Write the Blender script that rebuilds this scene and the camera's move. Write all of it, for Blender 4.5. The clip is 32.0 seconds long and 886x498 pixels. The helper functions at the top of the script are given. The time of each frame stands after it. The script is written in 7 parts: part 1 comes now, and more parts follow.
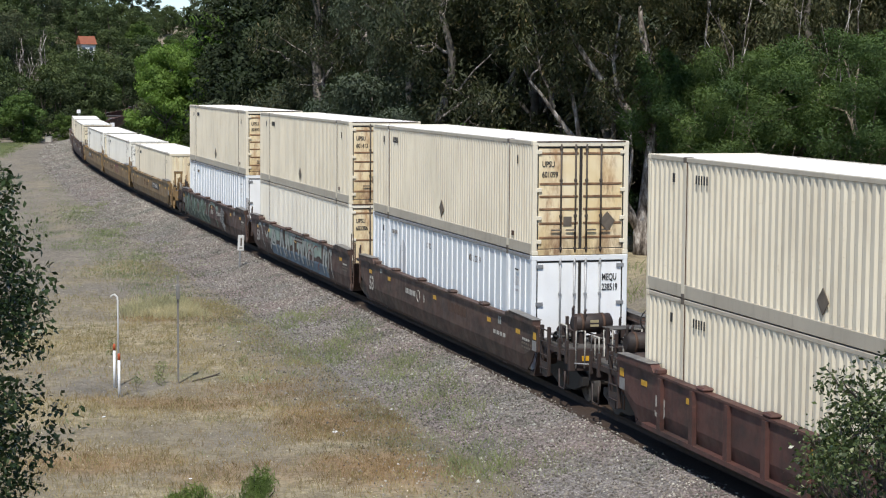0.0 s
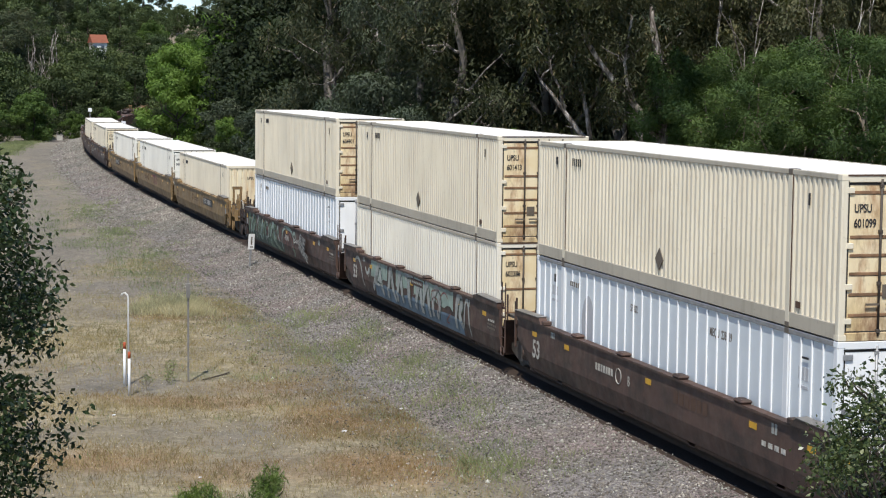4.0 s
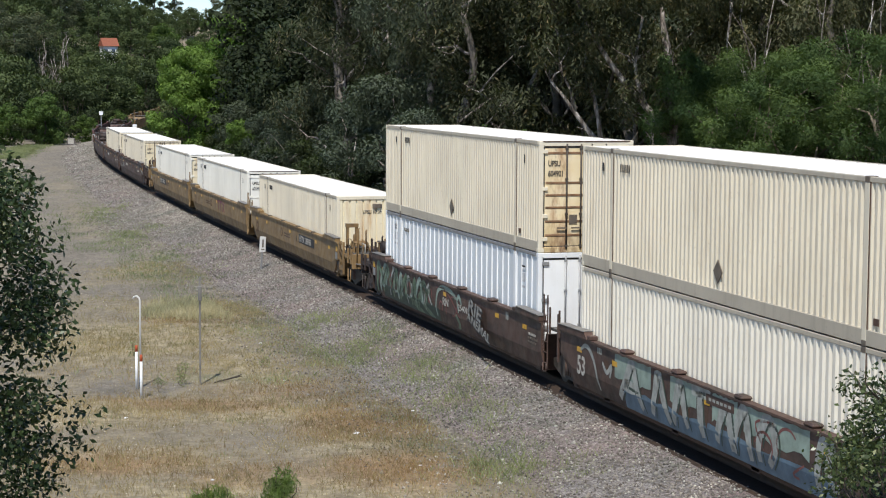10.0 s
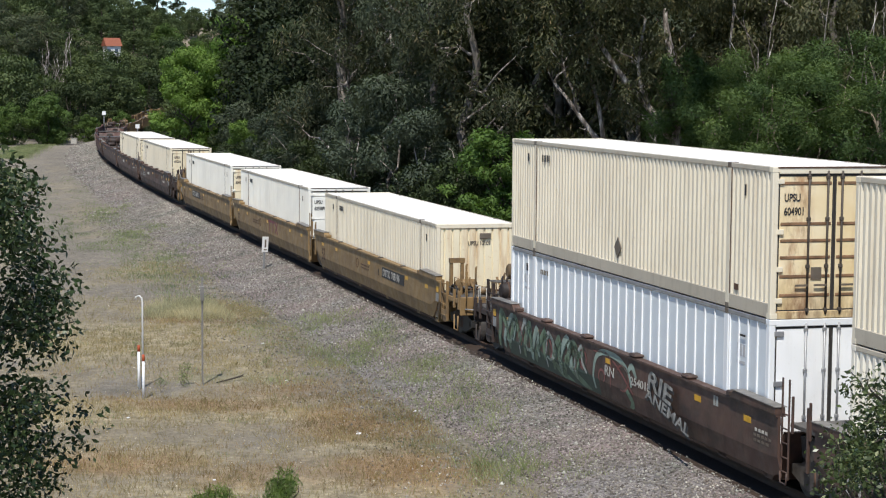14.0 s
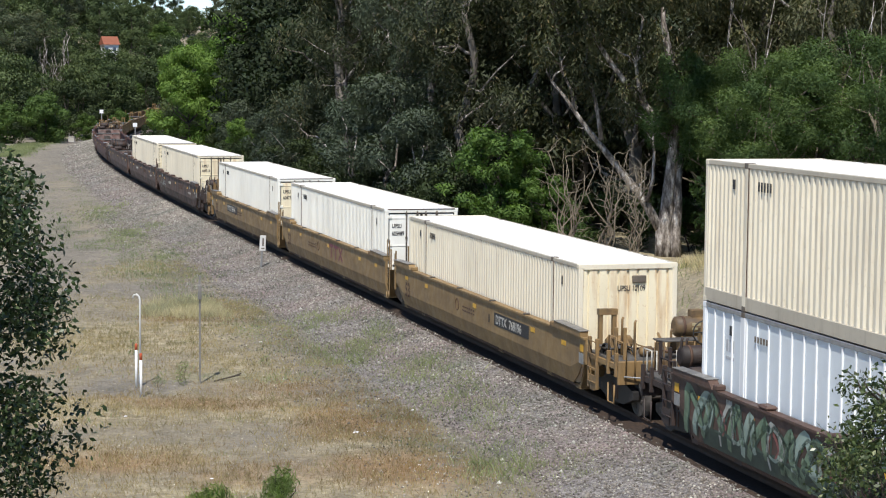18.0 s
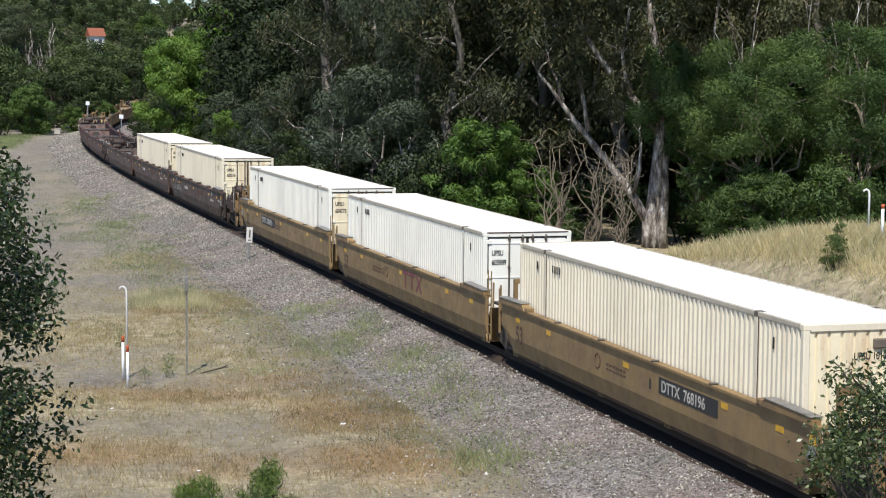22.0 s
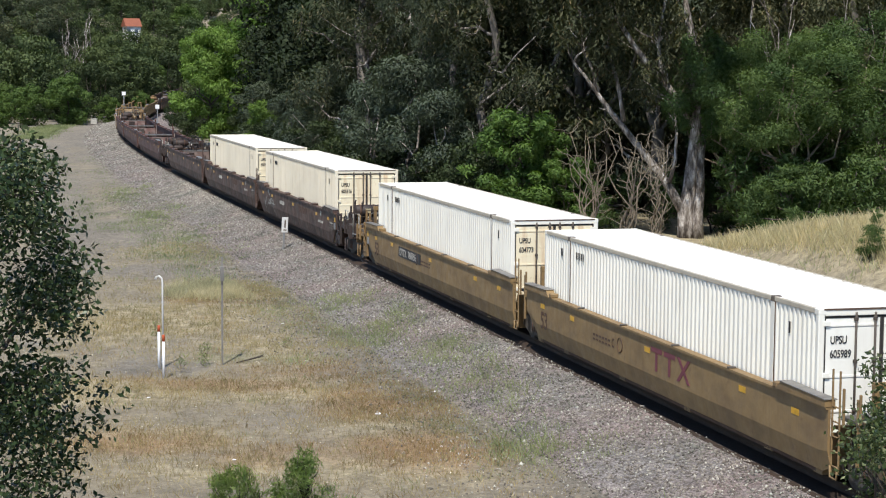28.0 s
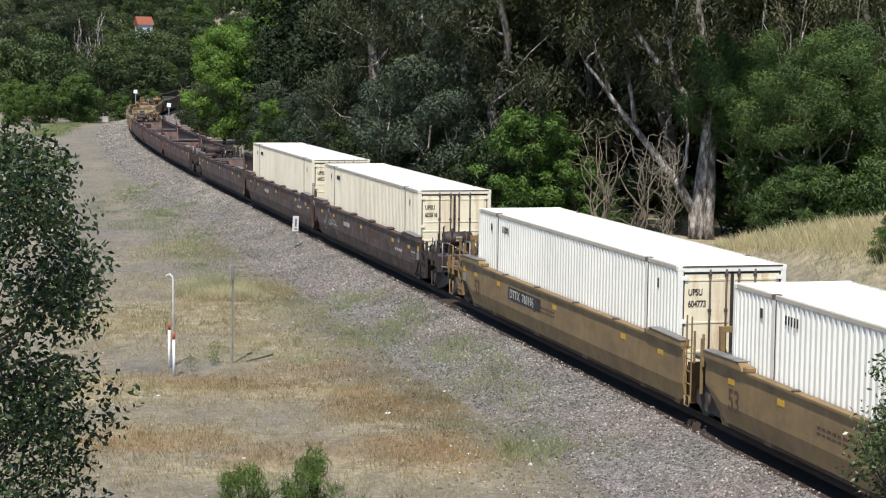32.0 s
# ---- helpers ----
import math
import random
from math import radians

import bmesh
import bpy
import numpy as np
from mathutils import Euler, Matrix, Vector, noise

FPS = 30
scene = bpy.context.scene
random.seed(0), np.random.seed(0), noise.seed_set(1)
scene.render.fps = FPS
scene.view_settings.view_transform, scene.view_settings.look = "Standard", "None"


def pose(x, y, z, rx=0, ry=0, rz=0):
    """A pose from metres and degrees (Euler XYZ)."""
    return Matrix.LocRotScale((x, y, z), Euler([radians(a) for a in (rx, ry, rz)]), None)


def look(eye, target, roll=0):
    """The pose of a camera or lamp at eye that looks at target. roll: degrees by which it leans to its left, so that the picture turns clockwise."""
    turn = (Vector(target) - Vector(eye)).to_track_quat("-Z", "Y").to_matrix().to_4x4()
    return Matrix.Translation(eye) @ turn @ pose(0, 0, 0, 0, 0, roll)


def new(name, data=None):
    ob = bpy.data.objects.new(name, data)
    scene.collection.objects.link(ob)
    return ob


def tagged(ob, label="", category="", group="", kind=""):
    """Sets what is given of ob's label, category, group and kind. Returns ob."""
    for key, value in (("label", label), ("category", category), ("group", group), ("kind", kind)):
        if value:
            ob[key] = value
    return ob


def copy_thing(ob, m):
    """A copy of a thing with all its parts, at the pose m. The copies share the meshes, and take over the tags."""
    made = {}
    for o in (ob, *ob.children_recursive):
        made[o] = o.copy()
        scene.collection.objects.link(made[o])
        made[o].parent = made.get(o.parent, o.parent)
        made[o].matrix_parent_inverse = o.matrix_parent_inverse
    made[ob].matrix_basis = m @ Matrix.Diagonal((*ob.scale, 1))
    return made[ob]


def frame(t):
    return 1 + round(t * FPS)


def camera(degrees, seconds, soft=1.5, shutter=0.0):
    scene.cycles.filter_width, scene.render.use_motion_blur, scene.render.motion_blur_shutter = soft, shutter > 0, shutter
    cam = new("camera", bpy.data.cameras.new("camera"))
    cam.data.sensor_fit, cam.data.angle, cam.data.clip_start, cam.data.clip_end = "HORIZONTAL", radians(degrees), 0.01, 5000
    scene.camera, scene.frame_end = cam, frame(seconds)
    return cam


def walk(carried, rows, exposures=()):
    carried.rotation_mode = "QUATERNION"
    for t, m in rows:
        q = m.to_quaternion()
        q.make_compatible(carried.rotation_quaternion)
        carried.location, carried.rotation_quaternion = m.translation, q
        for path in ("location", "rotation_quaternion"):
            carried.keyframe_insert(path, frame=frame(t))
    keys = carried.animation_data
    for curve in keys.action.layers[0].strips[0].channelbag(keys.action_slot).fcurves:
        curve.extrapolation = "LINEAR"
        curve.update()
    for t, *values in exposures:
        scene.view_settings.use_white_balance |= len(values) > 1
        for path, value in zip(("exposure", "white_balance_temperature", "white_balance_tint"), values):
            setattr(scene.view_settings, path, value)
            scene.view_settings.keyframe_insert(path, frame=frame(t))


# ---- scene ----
# Train of double-stack well cars rolling past a eucalyptus grove, seen from a bridge.
HEIGHT = 7.768
cam = camera(26.40, 32.0, soft=1.12)
VIEW = [(0, -0.490, -5.239, 0.39), (0.5, -0.480, -5.260, 0.44), (1, -0.434, -5.278, 0.54), (1.5, -0.384, -5.310, 0.60), (2, -0.344, -5.306, 0.67), (2.5, -0.286, -5.302, 0.61), (3, -0.257, -5.282, 0.60), (3.5, -0.223, -5.255, 0.61), (5.5, -0.026, -5.247, 0.49), (6, 0.000, -5.253, 0.47), (6.5, 0.001, -5.263, 0.45), (7, 0.005, -5.273, 0.45), (7.5, -0.005, -5.261, 0.44), (8, 0.015, -5.219, 0.45), (8.5, 0.059, -5.165, 0.47), (9, 0.100, -5.169, 0.40), (9.5, 0.136, -5.213, 0.36), (10, 0.168, -5.198, 0.34), (10.5, 0.197, -5.138, 0.43), (11, 0.202, -5.105, 0.46), (11.5, 0.225, -5.079, 0.46), (12, 0.252, -5.065, 0.47), (12.5, 0.264, -5.050, 0.46), (13, 0.245, -5.055, 0.43), (13.5, 0.235, -5.115, 0.45), (14, 0.244, -5.182, 0.45), (14.5, 0.301, -5.179, 0.46), (16.5, 0.415, -5.202, 0.51), (17, 0.350, -5.183, 0.49), (17.5, 0.283, -5.175, 0.53), (18, 0.170, -5.217, 0.51), (18.5, 0.085, -5.292, 0.60), (19, 0.006, -5.345, 0.64), (19.5, -0.022, -5.356, 0.64), (20, -0.018, -5.362, 0.68), (20.5, -0.065, -5.328, 0.62), (21, -0.125, -5.306, 0.65), (21.5, -0.203, -5.379, 0.56), (22, -0.233, -5.470, 0.47), (22.5, -0.221, -5.531, 0.45), (23, -0.161, -5.505, 0.50), (23.5, -0.105, -5.487, 0.55), (24, -0.044, -5.458, 0.53), (24.5, 0.057, -5.493, 0.51), (25, 0.163, -5.543, 0.51), (25.5, 0.262, -5.571, 0.49), (27.5, 0.752, -5.778, 0.40), (28, 0.834, -5.782, 0.41), (28.5, 0.903, -5.795, 0.51), (29, 0.986, -5.806, 0.58), (29.5, 1.020, -5.817, 0.56), (30, 1.046, -5.827, 0.58), (30.5, 1.078, -5.803, 0.60), (31, 1.094, -5.804, 0.62), (31.5, 1.114, -5.811, 0.70), (32, 1.156, -5.792, 0.70)]


def aim(yaw, pitch, roll):
    a, b = radians(yaw), radians(pitch)
    way = Vector((-math.sin(a) * math.cos(b), math.cos(a) * math.cos(b), math.sin(b)))
    eye = Vector((0, 0, HEIGHT))
    return look(eye, eye + way * 50, roll)


walk(cam, [(t, aim(a, b, c)) for t, a, b, c in VIEW], [(0, 0.12), (13, 0.14), (19, 0.33), (32, 0.35)])

# ---- world, sun ----
SUN_EL, SUN_H = radians(57), Vector((-0.17, -0.985, 0)).normalized()
world = bpy.data.worlds.new("sky")
scene.world = world
world.use_nodes = True
wt = world.node_tree
sky = wt.nodes.new("ShaderNodeTexSky")
sky.sky_type, sky.sun_disc = "NISHITA", False
sky.altitude, sky.air_density, sky.dust_density, sky.ozone_density = 2500, 1.0, 0.0, 3.2
sky.sun_elevation, sky.sun_rotation = SUN_EL, math.atan2(SUN_H.x, SUN_H.y)
wt.links.new(sky.outputs[0], wt.nodes["Background"].inputs[0])
wt.nodes["Background"].inputs[1].default_value = 0.13
sun = new("sun", bpy.data.lights.new("sun", "SUN"))
sun.data.energy, sun.data.angle, sun.data.color = 4.55, radians(0.53), (1.0, 0.97, 0.91)
to_sun = SUN_H * math.cos(SUN_EL) + Vector((0, 0, math.sin(SUN_EL)))
sun.matrix_basis = look(to_sun * 100, (0, 0, 0))


# ---- materials ----
def node_mat(name):
    m = bpy.data.materials.new(name)
    m.use_nodes = True
    return m, m.node_tree, m.node_tree.nodes["Principled BSDF"]


def ramp(nt, src, stops):
    r = nt.nodes.new("ShaderNodeValToRGB")
    el = r.color_ramp.elements
    while len(el) < len(stops):
        el.new(0.5)
    for e, (p, c) in zip(el, stops):
        e.position, e.color = p, (c if len(c) == 4 else (*c, 1))
    nt.links.new(src, r.inputs[0])
    return r.outputs[0]


def tex(nt, scale, detail=4, rough=0.55, stretch=(1, 1, 1), coord="Object"):
    tc, mp, n = nt.nodes.new("ShaderNodeTexCoord"), nt.nodes.new("ShaderNodeMapping"), nt.nodes.new("ShaderNodeTexNoise")
    mp.inputs["Scale"].default_value = stretch
    n.inputs["Scale"].default_value, n.inputs["Detail"].default_value, n.inputs["Roughness"].default_value = scale, detail, rough
    nt.links.new(tc.outputs[coord], mp.inputs[0])
    nt.links.new(mp.outputs[0], n.inputs["Vector"])
    return n.outputs[0]


def mix(nt, fac, a, b, mode="MIX"):
    n = nt.nodes.new("ShaderNodeMix")
    n.data_type, n.blend_type = "RGBA", mode
    for sock, v in ((n.inputs[0], fac), (n.inputs[6], a), (n.inputs[7], b)):
        if isinstance(v, (int, float)):
            sock.default_value = v
        elif isinstance(v, tuple):
            sock.default_value = v if len(v) == 4 else (*v, 1)
        else:
            nt.links.new(v, sock)
    return n.outputs[2]


def bump(nt, bsdf, src, strength, dist=0.02):
    b = nt.nodes.new("ShaderNodeBump")
    b.inputs["Strength"].default_value, b.inputs["Distance"].default_value = strength, dist
    nt.links.new(src, b.inputs["Height"])
    nt.links.new(b.outputs[0], bsdf.inputs["Normal"])


def shade(c, k):
    return tuple(v * k for v in c)


def paint(name, base, stain, amount=0.35, rough=0.5, streak=0.6, fine=0.9, metal=0.0, fade=0.88):
    """Weathered paint: large fading, vertical streaks of dirt, small chips."""
    m, nt, bs = node_mat(name)
    big = ramp(nt, tex(nt, 0.5, 3), [(0.35, shade(base, fade)), (0.65, base)])
    st = ramp(nt, tex(nt, 3.0, 5, 0.65, (1, 1, 0.12)), [(0.5, (0, 0, 0)), (0.78, (amount * streak * 1.6,) * 3)])
    col = mix(nt, st, big, stain)
    chips = ramp(nt, tex(nt, 9.0, 6, 0.7), [(0.60, (0, 0, 0)), (0.72, (amount * fine,) * 3)])
    col = mix(nt, chips, col, stain)
    nt.links.new(col, bs.inputs["Base Color"])
    bs.inputs["Roughness"].default_value, bs.inputs["Metallic"].default_value = rough, metal
    bump(nt, bs, tex(nt, 22, 4), 0.12, 0.01)
    return m


def worn_steel(name, base, dark, rusty, dust):
    """Old car paint: blotches, grime in runs, rust in scabs and a film of dust."""
    m, nt, bs = node_mat(name)
    col = ramp(nt, tex(nt, 0.8, 6, 0.65, (1, 1, 1.6)), [(0.36, dark), (0.52, base), (0.70, shade(base, 1.18))])
    runs = ramp(nt, tex(nt, 4.5, 6, 0.7, (1, 1, 0.16)), [(0.50, (0,) * 3), (0.72, (0.7,) * 3)])
    col = mix(nt, runs, col, dark)
    scab = ramp(nt, tex(nt, 2.6, 8, 0.78), [(0.57, (0,) * 3), (0.66, (0.65,) * 3)])
    col = mix(nt, scab, col, rusty)
    film = ramp(nt, tex(nt, 1.5, 7, 0.75, (1, 0.4, 1)), [(0.52, (0,) * 3), (0.74, (0.28,) * 3)])
    col = mix(nt, film, col, dust)
    nt.links.new(col, bs.inputs["Base Color"])
    rg = ramp(nt, tex(nt, 3.0, 5), [(0.3, (0.5,) * 3), (0.7, (0.8,) * 3)])
    nt.links.new(rg, bs.inputs["Roughness"])
    bump(nt, bs, tex(nt, 14, 6, 0.7), 0.2, 0.012)
    return m


def plain(name, base, rough=0.6, metal=0.0, var=0.25, scale=6.0):
    m, nt, bs = node_mat(name)
    nt.links.new(ramp(nt, tex(nt, scale, 5), [(0.3, shade(base, 1 - var)), (0.7, shade(base, 1 + var * 0.5))]), bs.inputs["Base Color"])
    bs.inputs["Roughness"].default_value, bs.inputs["Metallic"].default_value = rough, metal
    bump(nt, bs, tex(nt, scale * 8, 4), 0.15, 0.01)
    return m


def leaf_mat(name, dark, light, trans=0.25, rough=0.55, tip=None):
    """Leaves: colour by leaf and by clump, a little light shining through."""
    m, nt, bs = node_mat(name)
    g = nt.nodes.new("ShaderNodeNewGeometry")
    per = ramp(nt, g.outputs["Random Per Island"], [(0.0, dark), (0.85, light), (1.0, tip or shade(light, 1.15))])
    clump = ramp(nt, tex(nt, 0.55, 3), [(0.3, (0.62, 0.66, 0.6)), (0.7, (1.15, 1.1, 1.0))])
    oi = nt.nodes.new("ShaderNodeObjectInfo")
    tone = ramp(nt, oi.outputs["Random"], [(0.0, (0.8, 0.84, 0.85)), (1.0, (1.12, 1.06, 0.95))])
    col = mix(nt, 1.0, mix(nt, 1.0, per, clump, "MULTIPLY"), tone, "MULTIPLY")
    nt.links.new(col, bs.inputs["Base Color"])
    bs.inputs["Roughness"].default_value = rough
    bs.inputs["Specular IOR Level"].default_value = 0.25
    tr, ms = nt.nodes.new("ShaderNodeBsdfTranslucent"), nt.nodes.new("ShaderNodeMixShader")
    nt.links.new(mix(nt, 1.0, col, (1.1, 1.25, 0.6), "MULTIPLY"), tr.inputs[0])
    ms.inputs[0].default_value = trans
    nt.links.new(bs.outputs[0], ms.inputs[1])
    nt.links.new(tr.outputs[0], ms.inputs[2])
    nt.links.new(ms.outputs[0], nt.nodes["Material Output"].inputs[0])
    return m


M = {
    "beige": paint("beige_paint", (0.765, 0.685, 0.53), (0.30, 0.20, 0.11), 0.36),
    "cream": paint("cream_paint", (0.82, 0.79, 0.70), (0.35, 0.26, 0.16), 0.2),
    "white": paint("white_paint", (0.80, 0.81, 0.81), (0.35, 0.31, 0.26), 0.16),
    "pale_beige": paint("pale_beige_paint", (0.81, 0.755, 0.635), (0.34, 0.25, 0.15), 0.28),
    "rib_white": paint("rib_white", (0.93, 0.93, 0.92), (0.5, 0.45, 0.4), 0.1),
    "roof": paint("roof_white", (0.87, 0.86, 0.82), (0.5, 0.44, 0.36), 0.15, 0.6),
    "sill_grey": paint("sill_dirty", (0.50, 0.445, 0.35), (0.16, 0.11, 0.07), 0.4),
    "door_cream": paint("door_cream", (0.83, 0.73, 0.52), (0.44, 0.22, 0.07), 0.6, 0.5, 0.95),
    "door_pale": paint("door_pale", (0.87, 0.85, 0.77), (0.4, 0.3, 0.2), 0.2),
    "door_white": paint("door_white", (0.90, 0.90, 0.89), (0.45, 0.38, 0.3), 0.16),
    "brown": worn_steel("oxide_brown", (0.080, 0.044, 0.032), (0.038, 0.025, 0.019), (0.118, 0.064, 0.040), (0.125, 0.098, 0.076)),
    "red_brown": worn_steel("oxide_red", (0.086, 0.036, 0.028), (0.040, 0.022, 0.018), (0.125, 0.058, 0.036), (0.12, 0.085, 0.068)),
    "yellow": worn_steel("dull_yellow", (0.228, 0.147, 0.062), (0.170, 0.108, 0.050), (0.14, 0.080, 0.040), (0.26, 0.19, 0.10)),
    "rust": plain("rusty_steel", (0.10, 0.055, 0.035), 0.75, 0.2),
    # end gear brown, darkened both by grime and for the shade there
    "gear_brown": worn_steel("grimy_shaded_brown", (0.036, 0.023, 0.019), (0.020, 0.014, 0.012), (0.066, 0.036, 0.025), (0.075, 0.060, 0.050)),
    "gear_yellow": worn_steel("grimy_yellow", (0.225, 0.138, 0.055), (0.085, 0.056, 0.032), (0.15, 0.080, 0.036), (0.26, 0.19, 0.10)),
    # oak leaf darkened to hold the shade of the wood's interior
    "shaded_oak": leaf_mat("shaded_oak_leaf", (0.017, 0.027, 0.013), (0.034, 0.050, 0.023), 0.2, 0.7),
    "grating": plain("walkway_grating", (0.115, 0.106, 0.096), 0.6, 0.3, 0.35, 4.0),
    "tank_label": plain("faded_label", (0.36, 0.30, 0.17), 0.6),
    "guide_top": plain("guide_plate_steel", (0.24, 0.225, 0.205), 0.5, 0.3, 0.4, 3.0),
    # grease colour lightened so that trucks in the gaps look lit
    "truck_grey": plain("lightened_grease", (0.075, 0.064, 0.055), 0.7, 0.0, 0.5),
    "dark": plain("dark_grease", (0.022, 0.020, 0.019), 0.6),
    "rod": plain("rod_steel", (0.16, 0.13, 0.10), 0.6, 0.3),
    "rod_dark": plain("rod_dark", (0.075, 0.060, 0.048), 0.7, 0.2),
    # door rib rust, darkened as well for the shading of the door's folds
    "shaded_rust": plain("shaded_rusty_rib", (0.24, 0.135, 0.07), 0.8, 0.0, 0.5, 5.0),
    "gasket": plain("door_gasket", (0.035, 0.030, 0.026), 0.8),
    "oval": plain("faded_mark", (0.44, 0.44, 0.45), 0.6, 0.0, 0.1),
    "rail": plain("rail_steel", (0.065, 0.036, 0.020), 0.8, 0.1),
    # oily stone, its brown-black also deepening the shade under the train
    "bed": plain("oily_shaded_ballast", (0.040, 0.023, 0.013), 0.85, 0.0, 0.6, 14.0),
    "panel_blue": paint("panel_pale_blue", (0.67, 0.71, 0.73), (0.35, 0.33, 0.3), 0.14),
    "tie": plain("tie_wood", (0.07, 0.055, 0.045), 0.9),
    "black": plain("black_letter", (0.02, 0.02, 0.022), 0.6),
    "lettering": plain("white_letter", (0.5, 0.47, 0.41), 0.6, 0.0, 0.5, 9.0),
    "maroon": plain("maroon_letter", (0.16, 0.035, 0.05), 0.6),
    "reflector": plain("yellow_reflector", (0.62, 0.34, 0.03), 0.35),
    "orange": plain("orange_band", (0.55, 0.11, 0.04), 0.6),
    "post_white": plain("post_white", (0.8, 0.8, 0.8), 0.5, 0.0, 0.08),
    "pipe": paint("pipe_paint", (0.72, 0.71, 0.68), (0.22, 0.13, 0.075), 0.75),
    "galv": plain("galvanised", (0.33, 0.33, 0.33), 0.5, 0.5),
    "concrete": plain("concrete", (0.45, 0.43, 0.39), 0.9),
    "tile": plain("roof_tile", (0.26, 0.085, 0.045), 0.8),
    "house": plain("house_white", (0.8, 0.8, 0.8), 0.7, 0.0, 0.05),
    "glass": plain("window_dark", (0.05, 0.07, 0.1), 0.1),
    "graf_teal": plain("graffiti_teal", (0.105, 0.165, 0.215), 0.6, 0.0, 0.45, 2.0),
    "graf_green": plain("graffiti_green", (0.13, 0.19, 0.12), 0.6, 0.0, 0.45, 3.0),
    "graf_mint": plain("graffiti_mint", (0.255, 0.325, 0.27), 0.6, 0.0, 0.35, 3.0),
    "graf_dark": plain("graffiti_dark", (0.035, 0.06, 0.045), 0.6),
    "graf_pale": plain("graffiti_pale", (0.34, 0.35, 0.315), 0.6, 0.0, 0.4, 4.0),
    "graf_tag": plain("graffiti_tag", (0.27, 0.265, 0.24), 0.6, 0.0, 0.7, 5.0),
    "graf_rose": plain("graffiti_rose", (0.20, 0.07, 0.06), 0.6),
    "bark": None, "dry": plain("dry_twig", (0.22, 0.18, 0.13), 0.9),
    "euc": leaf_mat("eucalypt_leaf", (0.050, 0.060, 0.037), (0.092, 0.106, 0.064), 0.3, 0.65, (0.18, 0.15, 0.095)),
    "euc_blue": leaf_mat("eucalypt_blue_leaf", (0.062, 0.082, 0.062), (0.110, 0.138, 0.102), 0.25, 0.6),
    # the far slope's haze is put into these two paler leaf colours
    "hazy_oak": leaf_mat("hazy_oak_leaf", (0.062, 0.090, 0.042), (0.108, 0.146, 0.066), 0.25, 0.7),
    "hazy_grey": leaf_mat("hazy_grey_leaf", (0.072, 0.092, 0.056), (0.120, 0.142, 0.084), 0.2, 0.7, (0.15, 0.13, 0.09)),
    "olive": leaf_mat("olive_eucalypt_leaf", (0.092, 0.100, 0.058), (0.165, 0.170, 0.102), 0.3, 0.65, (0.22, 0.18, 0.11)),
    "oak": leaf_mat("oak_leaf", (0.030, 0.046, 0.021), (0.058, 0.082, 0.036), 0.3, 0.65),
    # leafy trees of the far slope, their green also lightened for haze
    "green": leaf_mat("green_leaf", (0.072, 0.122, 0.036), (0.124, 0.196, 0.060), 0.35, 0.65),
    "lush": leaf_mat("lush_leaf", (0.095, 0.172, 0.046), (0.155, 0.250, 0.072), 0.4, 0.65),
    "bright": leaf_mat("bright_leaf", (0.138, 0.226, 0.050), (0.205, 0.318, 0.086), 0.4, 0.65),
    "pepper": leaf_mat("pepper_leaf", (0.080, 0.132, 0.054), (0.134, 0.202, 0.080), 0.42, 0.7),
    "near_oak": leaf_mat("near_oak_leaf", (0.018, 0.033, 0.013), (0.062, 0.092, 0.036), 0.15, 0.3, (0.12, 0.15, 0.08)),
    "young_oak": leaf_mat("young_oak_leaf", (0.026, 0.044, 0.019), (0.092, 0.125, 0.054), 0.2, 0.32, (0.30, 0.33, 0.22)),
    "fennel": leaf_mat("feathery_leaf", (0.23, 0.32, 0.12), (0.36, 0.47, 0.20), 0.45),
    "straw": leaf_mat("straw", (0.28, 0.22, 0.125), (0.47, 0.385, 0.235), 0.25, 0.8),
    "oat": leaf_mat("wild_oat", (0.45, 0.385, 0.27), (0.70, 0.625, 0.47), 0.35, 0.8),
    "rusty_straw": leaf_mat("rusty_straw", (0.24, 0.150, 0.076), (0.41, 0.275, 0.150), 0.25, 0.8),
    "lichen": leaf_mat("pale_growth", (0.19, 0.215, 0.165), (0.30, 0.335, 0.265), 0.2, 0.85),
    "weed": leaf_mat("weed", (0.175, 0.215, 0.115), (0.30, 0.345, 0.205), 0.3, 0.8),
    "pebble": leaf_mat("pale_pebble", (0.30, 0.28, 0.25), (0.60, 0.58, 0.54), 0.0, 0.9, (0.75, 0.73, 0.7)),
    "stone": leaf_mat("ballast_stone", (0.11, 0.092, 0.088), (0.37, 0.335, 0.32), 0.0, 0.9, (0.6, 0.58, 0.56)),
}


def bark_mat():
    m, nt, bs = node_mat("pale_bark")
    a = ramp(nt, tex(nt, 4.2, 8, 0.75, (1, 1, 0.28)), [(0.40, (0.05, 0.038, 0.03)), (0.48, (0.15, 0.125, 0.105)), (0.56, (0.34, 0.30, 0.265)), (0.66, (0.68, 0.65, 0.60))])
    nt.links.new(a, bs.inputs["Base Color"])
    bs.inputs["Roughness"].default_value = 0.85
    bump(nt, bs, tex(nt, 9, 6, 0.6, (1, 1, 0.25)), 0.5, 0.05)
    return m


M["bark"] = bark_mat()
M["grey_bark"] = plain("grey_bark", (0.16, 0.14, 0.12), 0.9, 0.0, 0.55, 2.2)
M["wood"] = plain("dark_bark", (0.07, 0.055, 0.042), 0.9)


